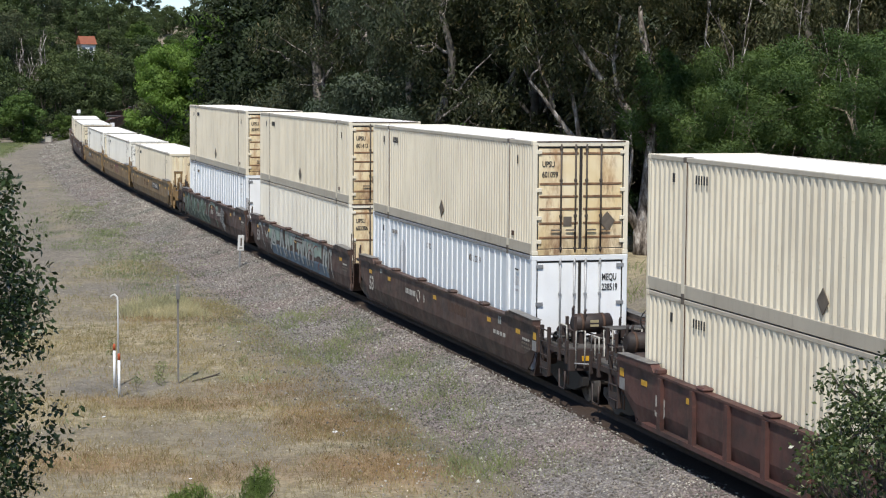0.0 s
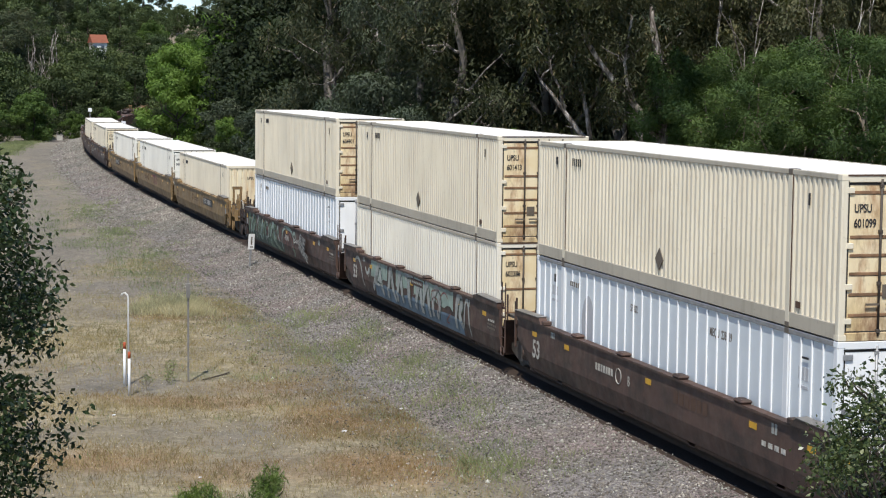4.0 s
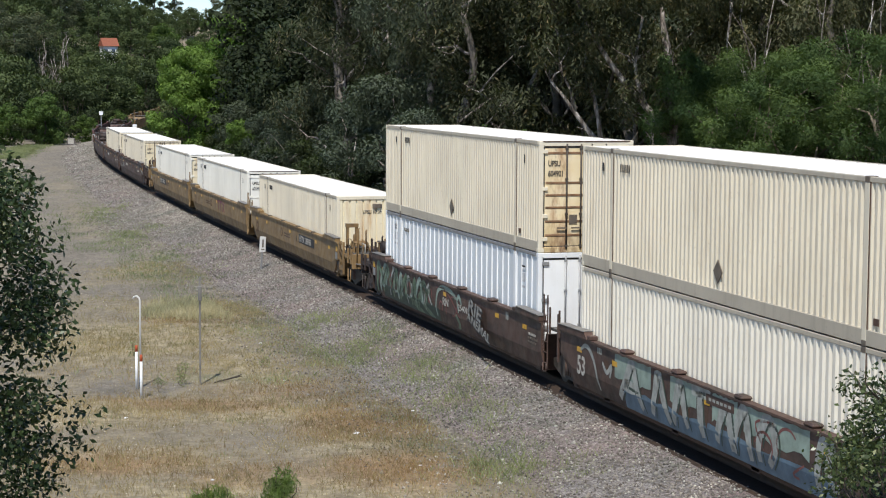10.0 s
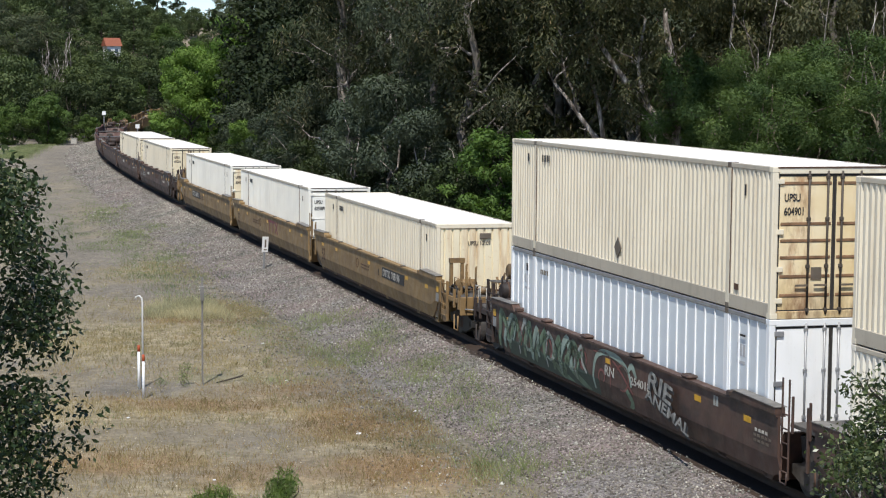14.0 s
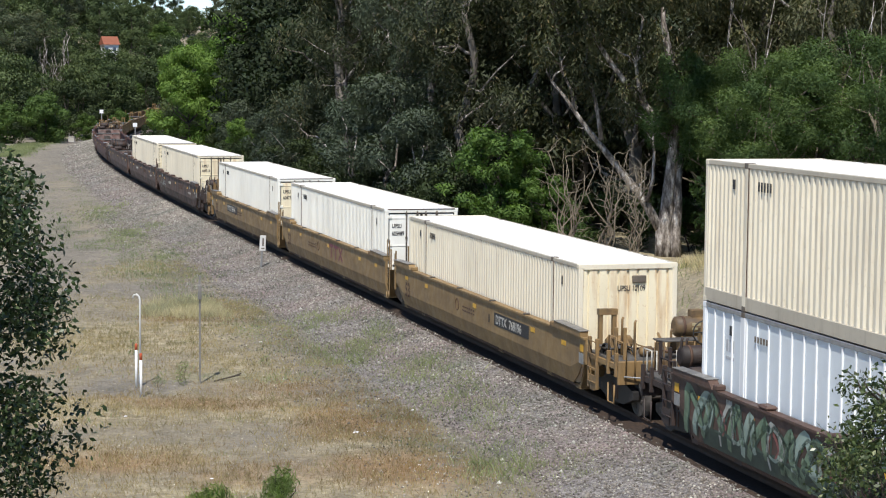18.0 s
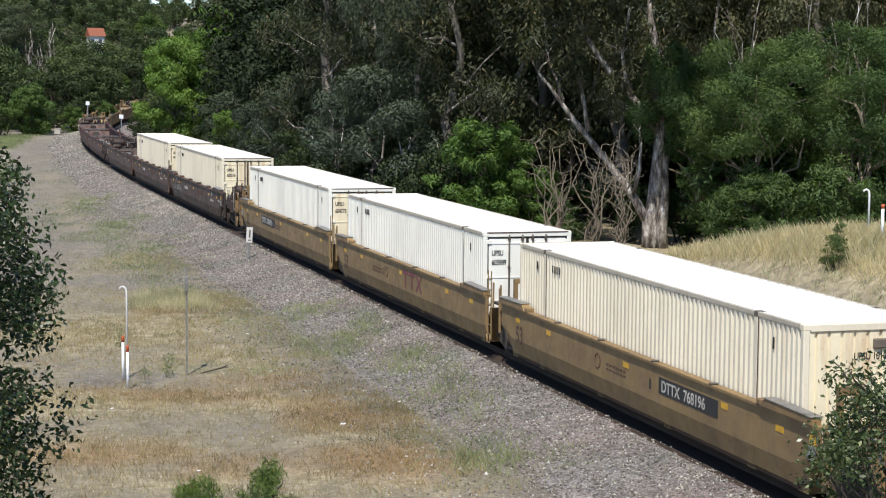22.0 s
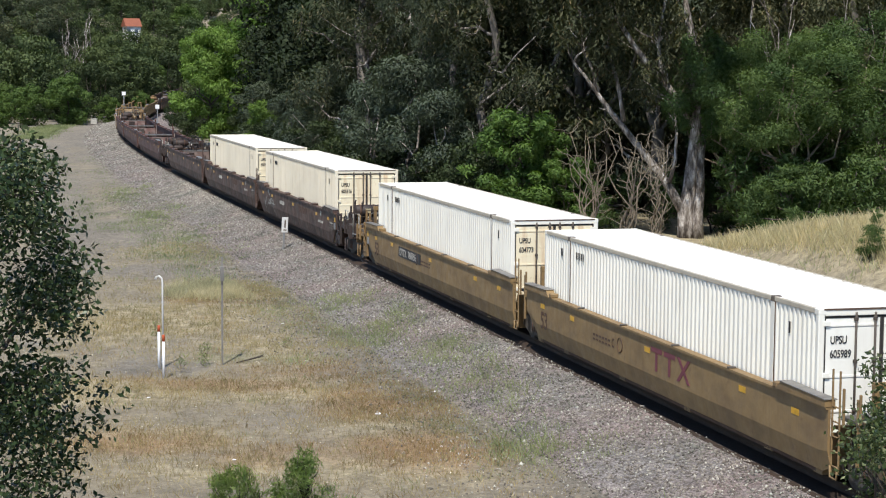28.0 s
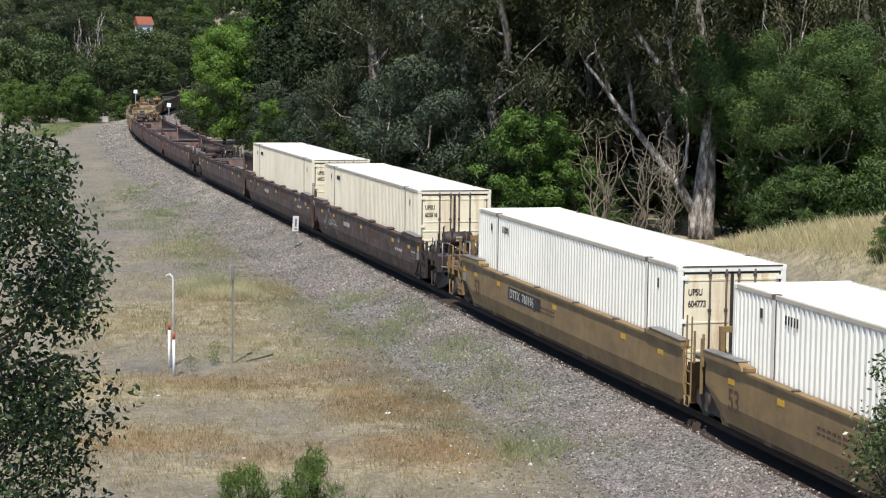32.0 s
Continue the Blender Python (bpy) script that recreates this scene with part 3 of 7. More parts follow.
def blades(name, x, y, h, w, material, label, seed, lean=0.35, per=1):
    rng = np.random.default_rng(seed)
    n = len(x)
    z = surface_z(x, y) - 0.02
    a = rng.uniform(0, 6.28, n)
    dx, dy = np.cos(a), np.sin(a)
    lx, ly = rng.normal(0, lean, n) * h, rng.normal(0, lean, n) * h
    co = np.empty((n, 4, 3))
    co[:, 0] = np.stack([x - dx * w, y - dy * w, z], 1)
    co[:, 1] = np.stack([x + dx * w, y + dy * w, z], 1)
    co[:, 2] = np.stack([x + lx * 0.5 + dx * w * 0.7, y + ly * 0.5 + dy * w * 0.7, z + h * 0.6], 1)
    co[:, 3] = np.stack([x + lx, y + ly, z + h], 1)
    idx = (np.arange(n)[:, None] * 4 + np.array([0, 1, 2, 0, 2, 3])[None]).ravel()
    return tagged(new(name, raw_mesh(name, co.reshape(-1, 3), 3, idx, material)), label, "grass", kind="stuff")


def grasses():
    rng = np.random.default_rng(8)
    # tufts: centres first, then blades round them
    def tufts(n, per, spread, xr, yr, test):
        cx, cy = rng.uniform(*xr, n), rng.uniform(*yr, n)
        k = test(cx, cy)
        cx, cy = cx[k], cy[k]
        x = np.repeat(cx, per) + rng.normal(0, spread, len(cx) * per)
        y = np.repeat(cy, per) + rng.normal(0, spread, len(cx) * per)
        return x, y

    def field(a, b, k):
        return np.array([noise.noise(Vector((p * 0.17 + k, q * 0.1, k))) for p, q in zip(a, b)])

    def strip(n, per, spread, runs):
        cx, cy = [], []
        for u0, u1, lat0, lat1, part_of in runs:
            k = int(n * part_of)
            u = rng.uniform(u0, u1, k)
            px, py = on_line(u, np.interp(u, [u0, u1], [lat0, lat1]) + rng.normal(0, 0.6, k))
            keep = field(px * 2, py * 2, 5.3) > -0.3
            cx.append(px[keep])
            cy.append(py[keep])
        cx, cy = np.concatenate(cx), np.concatenate(cy)
        return np.repeat(cx, per) + rng.normal(0, spread, len(cx) * per), np.repeat(cy, per) + rng.normal(0, spread, len(cx) * per)
    # weeds along the edges of the dirt road, and straw under the far bushes
    x, y = strip(1500, 11, 0.3, [(38, 80, -6.6, -5.6, 0.3), (34, 66, -7.7, -8.5, 0.3), (66, 120, -8.6, -8.2, 0.12), (24, 40, -7.0, -6.4, 0.2), (80, 118, -5.6, -5.2, 0.08)])
    blades("road_edge_weeds", x, y, rng.uniform(0.04, 0.16, len(x)), rng.uniform(0.006, 0.012, len(x)), M["weed"], "green weeds along the edges of the dirt road", 12)
    x, y = strip(1500, 12, 0.5, [(150, 192, -9.5, -8.0, 0.4), (150, 190, -11, -10, 0.3), (96, 130, -9.8, -10.4, 0.15), (50, 80, -12, -12.5, 0.15)])
    blades("far_straw", x, y, rng.uniform(0.08, 0.3, len(x)), rng.uniform(0.012, 0.022, len(x)), M["weed"], "pale olive grass below the bushes", 13)

    # greener growth along the foot of the ballast
    x, y = strip(1500, 10, 0.16, [(4, 26, -4.5, -5.0, 0.4), (-9, 4, -5.0, -5.2, 0.22), (12, 22, -5.6, -6.0, 0.18), (5.5, 8.5, -2.6, -3.0, 0.08), (-8, -6, -3.4, -3.6, 0.05)])
    blades("ballast_weeds", x, y, rng.uniform(0.04, 0.13, len(x)), rng.uniform(0.003, 0.006, len(x)), M["weed"], "pale green weeds along the foot of the ballast", 14)

    def grows(spots, bare, edge=-4.6):
        def test(x, y):
            return (beside(x, y)[1] < edge) & (rng.random(len(x)) < np.clip(cover(x, y, spots) * 1.1 * (0.75 + field(x * 3, y * 3, 3.1)) + bare, 0, 1)) & (rng.random(len(x)) > 0.8 * cover(x, y, GRIT))
        return test
    x, y = tufts(30000, 11, 0.16, (-17, 4), (33, 86), grows(STRAW, 0.16))
    blades("dry_grass", x, y, rng.uniform(0.05, 0.20, len(x)), rng.uniform(0.003, 0.006, len(x)), M["straw"], "short dry straw-coloured grass on the open ground", 2)
    x, y = tufts(22000, 11, 0.15, (-12, 3), (35, 70), grows(RUSTY, 0.06))
    blades("rusty_grass", x, y, rng.uniform(0.04, 0.16, len(x)), rng.uniform(0.003, 0.006, len(x)), M["rusty_straw"], "dead rust-brown grass on the open ground", 16)
    x, y = tufts(2600, 14, 0.16, (-11, -4.6), (65, 72), lambda p, q: (beside(p, q)[1] < -6.2) & (rng.random(len(p)) < cover(p, q, STRAW[:1])))
    blades("tall_dry_grass", x, y, rng.uniform(0.2, 0.42, len(x)), rng.uniform(0.003, 0.007, len(x)), M["oat"], "strip of tall dry straw-coloured grass", 9, 0.25)
    x, y = tufts(26000, 11, 0.16, (-24, 4), (33, 128), grows(LEAFY, 0.02, -3.2))
    blades("green_weeds", x, y, rng.uniform(0.05, 0.22, len(x)), rng.uniform(0.004, 0.008, len(x)) * np.interp(y, [60, 120], [1, 1.8]), M["weed"], "low grey-green weeds in gravelly soil", 3)

    x, y = tufts(9000, 9, 0.17, (-5, 4), (36, 66), grows(LEAFY, 0.0, -2.0))
    blades("foot_weeds", x, y, rng.uniform(0.08, 0.28, len(x)), rng.uniform(0.003, 0.007, len(x)), M["weed"], "fresh green weeds along the foot of the ballast", 17)
    x, y = tufts(6000, 10, 0.12, (-4, 3), (42, 66), lambda p, q: (beside(p, q)[1] < -1.5) & (rng.random(len(p)) < cover(p, q, LICHEN)))
    blades("ballast_growth", x, y, rng.uniform(0.03, 0.10, len(x)), rng.uniform(0.003, 0.006, len(x)), M["lichen"], "low pale grey-green growth on the ballast", 18)

    def bank(x, y):
        u, lat = beside(x, y)
        return (lat > 11.5) & (lat < 26) & (y < 81 - 0.8 * np.maximum(0, 14 - x))
    x, y = tufts(12000, 16, 0.24, (9.5, 30), (50, 81), bank)
    x2, y2 = tufts(1600, 9, 0.25, (4, 26), (45, 84), lambda p, q: (beside(p, q)[1] > 5) & (beside(p, q)[1] < 13))
    blades("slope_weeds", x2, y2, rng.uniform(0.1, 0.4, len(x2)), rng.uniform(0.005, 0.012, len(x2)), M["weed"], "sparse grey-green weeds on the earth slope", 6)
    blades("bank_grass", x, y, rng.uniform(0.2, 0.7, len(x)) * rng.uniform(0.6, 1.1, len(x)), rng.uniform(0.0025, 0.006, len(x)), M["oat"], "tall dry golden grass on the bank behind the line", 4, 0.25)


def pebbles():
    """Pale stones strewn over the open ground."""
    rng = np.random.default_rng(15)
    n = 5200
    x, y = rng.uniform(-17, 5, n), 33 + 50 * rng.random(n) ** 1.2
    keep = beside(x, y)[1] < -4.4
    x, y = x[keep], y[keep]
    n = len(x)
    z = ground_z(x, y)
    r = rng.uniform(0.010, 0.026, n)
    base = np.array([[1, 0, 0], [-0.5, 0.87, 0], [-0.5, -0.87, 0], [0.1, 0, 0.8]])
    co = base[None] * r[:, None, None] * rng.uniform(0.7, 1.3, (n, 4, 1)) + np.stack([x, y, z], 1)[:, None]
    idx = (np.arange(n)[:, None] * 4 + np.array([0, 1, 3, 1, 2, 3, 2, 0, 3])[None]).ravel()
    tagged(new("pale_pebbles", raw_mesh("pale_pebbles", co.reshape(-1, 3), 3, idx, M["pebble"])), "pale pebbles strewn over dry ground", "stones", kind="stuff")


ground()
track()
pebbles()


# ---- containers: 53 feet, their near end at -y ----
HALF, WID, TALL = 8.075, 1.295, 2.896
POST = 6.095


def corrugated(x, side, y0, y1, z0, z1, n, depth, wide):
    """A pressed steel side: n folds between y0 and y1, the outer face at x."""
    p = (y1 - y0) / n
    pts = [(y0, 0)]
    for k in range(n):
        a = y0 + k * p
        pts += [(a + p * 0.12, 0), (a + p * 0.32, depth), (a + p * (1 - wide), depth), (a + p * (1 - wide * 0.6), 0), (a + p, 0)]
    return folded(pts, x, side, z0, z1)


def folded(pts, x, side, z0, z1):
    bm = bm_()
    low = [bm.verts.new((x - side * d, y, z0)) for y, d in pts]
    top = [bm.verts.new((x - side * d, y, z1)) for y, d in pts]
    for i in range(len(pts) - 1):
        q = (low[i], low[i + 1], top[i + 1], top[i])
        bm.faces.new(q if side > 0 else q[::-1])
    return bm


def text_mesh(body, size, material, name="lettering", width=1.0):
    c = bpy.data.curves.new(name, "FONT")
    c.body, c.size, c.extrude = body, size, 0.001
    c.offset = size * 0.022
    ob = bpy.data.objects.new(name, c)
    scene.collection.objects.link(ob)
    me = bpy.data.meshes.new_from_object(ob.evaluated_get(bpy.context.evaluated_depsgraph_get()))
    bpy.data.objects.remove(ob)
    me.transform(Matrix.Diagonal((width, 1, 1, 1)))
    me.materials.append(material)
    return me


def letters(body, size, material, parent, m, width=0.8, label=""):
    ob = part("lettering", text_mesh(body, size, material, width=width), None, parent, label)
    ob.matrix_basis = m
    return ob


NEAR = Matrix(((1, 0, 0, 0), (0, 0, -1, 0), (0, 1, 0, 0), (0, 0, 0, 1)))      # writing that faces -y
WEST = Matrix(((0, 0, -1, 0), (-1, 0, 0, 0), (0, 1, 0, 0), (0, 0, 0, 1)))     # writing that faces -x


def spot(x, y, z, face):
    return Matrix.Translation((x, y, z)) @ face


def container(label, wall, door, roof="roof", style="fold", front=False, folds=54, rusty=False):
    root = new("shipping_container")
    root.empty_display_size = 0.5
    tagged(root, label, "container", "containers on the train")
    w, frame_mat = M[wall], M["sill_grey"] if wall == "beige" else M[wall]
    lo, hi = 0.30, TALL - 0.10
    if style == "rib":
        rib_mesh = bpy.data.meshes.new("rib")
        b = boxed(-0.014, 0.014, -0.024, 0.024, lo, hi, bevel=0.005)
        b.to_mesh(rib_mesh)
        b.free()
        rib_mesh.materials.append(M["rib_white"])
    for side in (-1, 1):
        x = side * (WID - 0.012)
        for y0, y1, n in ((-HALF + 0.12, -POST - 0.09, max(5, folds * 9 // 54)), (-POST + 0.09, POST - 0.09, folds), (POST + 0.09, HALF - 0.12, max(5, folds * 9 // 54))):
            bm = corrugated(x, side, y0, y1, lo, hi, n, 0.042, 0.5) if style == "fold" else boxed(*sorted((x - side * 0.028, x - side * 0.045)), y0, y1, lo, hi)
            part("side_panel", bm, w if style == "fold" else M["panel_blue"], root)
            for k in range(max(3, round((y1 - y0) / 0.5)) + 1 if style == "rib" else 0):
                rib = part("rib", rib_mesh, None, root)
                n = max(3, round((y1 - y0) / 0.5))
                rib.matrix_basis = pose(x - side * 0.014, y0 + 0.03 + (y1 - y0 - 0.06) * k / n, 0)
        part("bottom_rail", boxed(*sorted((side * (WID - 0.06), side * (WID + 0.0))), -HALF + 0.1, HALF - 0.1, 0.02, lo, bevel=0.012), frame_mat, root)
        # ribbed boxes: grey rail paints the shadow line below the load above
        part("top_rail", boxed(*sorted((side * (WID - 0.07), side * WID)), -HALF + 0.1, HALF - 0.1, hi, TALL - 0.004, bevel=0.012), M["sill_grey"] if style == "fold" else M["galv"], root)
        for y in (-POST, POST):
            part("stacking_post", boxed(*sorted((side * (WID - 0.08), side * (WID + 0.004))), y - 0.085, y + 0.085, 0.03, TALL - 0.01, bevel=0.012), w, root)
            if side < 0 and style == "fold":
                part("post_seam", boxed(-WID - 0.001, -WID + 0.05, y - 0.115, y - 0.085, lo, hi), M["rust"], root, "dark rusty seam beside the post")
            for z0, z1 in ((0, 0.118), (TALL - 0.118, TALL + 0.004)):
                part("corner_casting", boxed(*sorted((side * (WID - 0.16), side * (WID + 0.008))), y - 0.089, y + 0.089, z0, z1, bevel=0.015), M["rod"], root)
        for y in (-HALF, HALF):
            s = 1 if y > 0 else -1
            ya, yb = sorted((y, y - s * 0.13))
            part("corner_post", boxed(*sorted((side * (WID - 0.13), side * WID)), ya, yb, 0.06, TALL - 0.06, bevel=0.02), w, root)
            for z0, z1 in ((0, 0.118), (TALL - 0.118, TALL)):
                part("corner_casting", boxed(*sorted((side * (WID - 0.16), side * (WID + 0.004))), *sorted((y + s * 0.004, y - s * 0.178)), z0, z1, bevel=0.015), w, root)
    bm, line = bm_(), []
    n = 36
    for k in range(n):
        y0 = -HALF + 0.1 + k * (2 * HALF - 0.2) / n
        p = (2 * HALF - 0.2) / n
        for a, z in ((0, TALL - 0.014), (0.6, TALL - 0.014), (0.64, TALL - 0.028), (0.96, TALL - 0.028)):
            line.append((bm.verts.new((-WID + 0.05, y0 + p * a, z)), bm.verts.new((WID - 0.05, y0 + p * a, z))))
    for (a, b), (c, d) in zip(line, line[1:]):
        bm.faces.new((a, b, d, c))
    part("roof_panel", bm, M[roof], root, "sun-bleached white roof")
    for y in (-POST, POST):
        part("roof_strap", boxed(-WID + 0.16, WID - 0.16, y - 0.12, y + 0.12, TALL - 0.03, TALL + 0.002, bevel=0.004), M[roof], root)
    part("floor", boxed(-WID + 0.07, WID - 0.07, -HALF + 0.05, HALF - 0.05, 0.03, 0.16), M["rust"], root)
    ends = ((-1, not front), (1, front))
    for s, doors in ends:
        yo = s * HALF
        def yb(a, b):
            return sorted((yo - s * a, yo - s * b))
        part("end_header", boxed(-WID + 0.13, WID - 0.13, *yb(0.0, 0.12), TALL - 0.14, TALL - 0.004, bevel=0.012), w, root)
        if doors and style == "fold":
            part("header_lip", boxed(-WID + 0.1, WID - 0.1, *yb(-0.012, 0.02), TALL - 0.03, TALL - 0.002), M["rust"], root, "rusty drip lip over the doors")
        part("end_sill", boxed(-WID + 0.13, WID - 0.13, *yb(0.0, 0.12), 0.0, 0.15, bevel=0.012), M[door], root)
        if not doors:
            bm = bm_()
            n, x0, x1 = 9, -WID + 0.13, WID - 0.13
            pts, p = [(x0, 0.0)], (x1 - x0) / n
            for k in range(n):
                a = x0 + k * p
                pts += [(a + p * 0.36, 0.0), (a + p * 0.44, 0.045), (a + p * 0.56, 0.045), (a + p * 0.64, 0.0), (a + p, 0.0)]
            low = [bm.verts.new((x, yo - s * (0.03 + d), 0.14)) for x, d in pts]
            top = [bm.verts.new((x, yo - s * (0.03 + d), TALL - 0.13)) for x, d in pts]
            for i in range(len(pts) - 1):
                q = (low[i], low[i + 1], top[i + 1], top[i])
                bm.faces.new(q if s < 0 else q[::-1])
            part("front_panel", bm, M[door], root, "corrugated blank front wall")
            continue
        for side in (-1, 1):
            xa, xb = sorted((side * 0.012, side * (WID - 0.135)))
            leaf = part("door", boxed(xa, xb, *yb(0.035, 0.075), 0.16, TALL - 0.15, bevel=0.008), M[door], root, "door streaked with rust" if rusty else "")
            ribs = (0.42, 0.78, 1.14, 1.46, 1.78, 2.55) if wall == "beige" else ((0.2, 1.35, 2.45) if style == "rib" else (0.3, 0.95, 1.6, 2.55))
            for z in ribs if style != "rib" else ():
                part("door_rib", boxed(xa + 0.05, xb - 0.05, *yb(0.02, 0.036), z, z + 0.06, bevel=0.01), M["shaded_rust"] if rusty else M[door], leaf)
            bm = bm_()
            box(bm, xa - 0.008, xa + 0.028, *yb(0.03, 0.05), 0.15, TALL - 0.14)
            box(bm, xb - 0.03, xb + 0.008, *yb(0.03, 0.05), 0.15, TALL - 0.14)
            box(bm, xa, xb, *yb(0.028, 0.05), 0.145, 0.175)
            box(bm, xa, xb, *yb(0.028, 0.05), TALL - 0.185, TALL - 0.135)
            part("gasket", bm, M["gasket"], leaf, "black rubber door gasket")
            for fx in (0.12, 0.46):
                x = side * (0.012 + fx * (WID - 0.15))
                bm = tube(bm_(), [(x, yo + s * 0.0, 0.08), (x, yo + s * 0.0, TALL - 0.08)], 0.024, 6)
                rod = part("lock_rod", bm, M["galv" if style == "rib" else "rod_dark"], leaf, "steel lock rod")
                for z in (0.17, 1.0, 1.9, TALL - 0.2):
                    part("rod_bracket", boxed(x - 0.036, x + 0.036, *yb(-0.024, 0.04), z - 0.035, z + 0.035, bevel=0.008), M["galv" if style == "rib" else "rod_dark"], leaf)
                part("door_handle", boxed(*sorted((x, x + side * 0.26)), *yb(-0.03, -0.012), 0.62, 0.66), M["rod"], leaf)
            for z in (0.35, 0.95, 1.66, 2.62):
                part("hinge", boxed(*sorted((side * (WID - (0.3 if style == "rib" else 0.24)), side * (WID - 0.1))), *yb(-0.008, 0.03), z - 0.05, z + 0.05, bevel=0.008), M["galv"] if style == "rib" else w, leaf)
    return root


def number(root, a, b, material, size=0.205):
    letters(a, size, material, root, spot(-WID + 0.25, -HALF + 0.026, 2.24, NEAR), 0.7)
    letters(b, size, material, root, spot(-WID + 0.25, -HALF + 0.026, 1.98, NEAR), 0.7)


def side_marks(root, style="fold"):
    """Unreadable stencils on the side: bars, and the diamond placard at mid-length."""
    for k in range(5):
        part("stencil_bar", boxed(-WID - 0.003, -WID + 0.01, 5.5 - k * 0.13, 5.5 - k * 0.13 + 0.05, 2.38, 2.56 if style == "fold" else 2.5), M["black"] if style == "fold" else M["rod"], root)
    part("stencil_bar", boxed(-WID - 0.003, -WID + 0.01, 6.62, 6.72, 2.36, 2.55), M["black"], root)
    if style == "fold":
        part("stencil_bar", boxed(-WID - 0.003, -WID + 0.01, -6.88, -6.82, 2.28, 2.5), M["black"], root)
    else:
        part("stencil_bar", boxed(-WID - 0.003, -WID + 0.01, -6.98, -6.74, 2.42, 2.46), M["black"], root)
    part("stencil_bar", boxed(-WID - 0.003, -WID + 0.01, -6.6, -6.42, 0.40, 0.52), M["rust"], root)


def placard(root):
    bm = bm_()
    q = [(0.0, 0.42), (0.22, 0.66), (0.0, 0.9), (-0.22, 0.66)]
    prism(bm, q, -WID - 0.012, -WID + 0.004)
    part("placard", bm, M["rod"], root, "grey diamond placard holder")


# ---- well cars: rail top is z 0, the near end at -y ----
CHORD, FOLD = 1.60, 0.76


def skin(z):
    """How far out the plate of a well's side stands at height z."""
    return -1.49 if z > FOLD else -1.49 + 0.224 * (FOLD - z)


def sill_mesh(side, posts, near_out, far_out):
    """One side of the well: a deep plate, folded inward below, with a flange on top."""
    bm = bm_()
    # the plate is cut away round a truck, but for the near end of a joint, where it stays deep
    cut = ((8.1, 0.37, FOLD), (8.5, 0.62, 0.90), (8.82, 0.90, 0.99))
    near = (cut if near_out else ((8.1, 0.37, FOLD), (8.6, 0.37, FOLD), (8.8, 0.44, FOLD + 0.02))) + ((9.15 if near_out else 8.94, 0.96 if near_out else 0.46, 1.02 if near_out else FOLD + 0.03),)
    far = cut + ((9.15 if far_out else 8.98, 0.96, 1.02),)
    ends = [(-y, lo, fo) for y, lo, fo in reversed(near)] + list(far)
    ys, lows, folds = zip(*ends)
    rows = []
    for y, lo, fo in zip(ys, lows, folds):
        pts = [(-1.49 + 0.224 * (fo - lo), lo), (-1.49, fo), (-1.49, CHORD - 0.05), (-1.54, CHORD - 0.05), (-1.54, CHORD), (-1.34, CHORD), (-1.34, CHORD - 0.05), (-1.44, CHORD - 0.05), (-1.44, fo), (-1.46 + 0.224 * (fo - lo), lo)]
        rows.append([bm.verts.new((-x * side, y, z)) for x, z in pts])
    for a, b in zip(rows, rows[1:]):
        for i in range(len(a)):
            bm.faces.new((a[i], a[(i + 1) % len(a)], b[(i + 1) % len(a)], b[i]))
    bm.faces.new(rows[0])
    bm.faces.new(rows[-1][::-1])
    if posts:
        for k in range(9):
            y = -6.6 + k * 1.65
            prism(bm, [(y - 0.1, 0.4), (y + 0.1, 0.4), (y + 0.08, CHORD - 0.06), (y - 0.08, CHORD - 0.06)], side * 1.48, side * 1.575)
        box(bm, *sorted((side * 1.36, side * 1.58)), -7.5, 7.5, 0.36, 0.46)
    bmesh.ops.recalc_face_normals(bm, faces=bm.faces)
    return bm


def truck(car, y, coat):
    t = part("truck", boxed(-0.95, 0.95, y - 0.2, y + 0.2, 0.42, 0.66, bevel=0.05), coat, car, "greasy dark wheel truck")
    for side in (-1, 1):
        o = [(y - 1.15, 0.42), (y - 0.9, 0.34), (y - 0.5, 0.22), (y + 0.5, 0.22), (y + 0.9, 0.34), (y + 1.15, 0.42), (y + 1.15, 0.6), (y + 0.85, 0.66), (y + 0.35, 0.8), (y - 0.35, 0.8), (y - 0.85, 0.66), (y - 1.15, 0.6)]
        part("side_frame", prism(bm_(), o, side * 0.98 - 0.07, side * 0.98 + 0.07), coat, t)
        for k in (-0.16, 0, 0.16):
            part("spring", tube(bm_(), [(side * 1.0, y + k, 0.3), (side * 1.0, y + k, 0.62)], 0.07, 7), M["rust"], t)
    wheels = []
    for dy in (-0.89, 0.89):
        bm = bm_()
        tube(bm, [(-1.05, 0, 0), (1.05, 0, 0)], 0.085, 10)
        for side in (-1, 1):
            tube(bm, [(side * 0.68, 0, 0), (side * 0.705, 0, 0), (side * 0.71, 0, 0), (side * 0.83, 0, 0)], [0.49, 0.49, 0.465, 0.455], 28)
            tube(bm, [(side * 0.83, 0, 0), (side * 0.86, 0, 0)], [0.14, 0.12], 12)
            for k in range(4):
                a = k * math.pi / 2
                box(bm, side * 0.835 - 0.012, side * 0.835 + 0.012, 0.25 * math.cos(a) - 0.04, 0.25 * math.cos(a) + 0.04, 0.25 * math.sin(a) - 0.04, 0.25 * math.sin(a) + 0.04)
        ob = part("wheelset", bm, M["truck_grey"], t)
        ob.matrix_basis = pose(0, y + dy, 0.46)
    return t


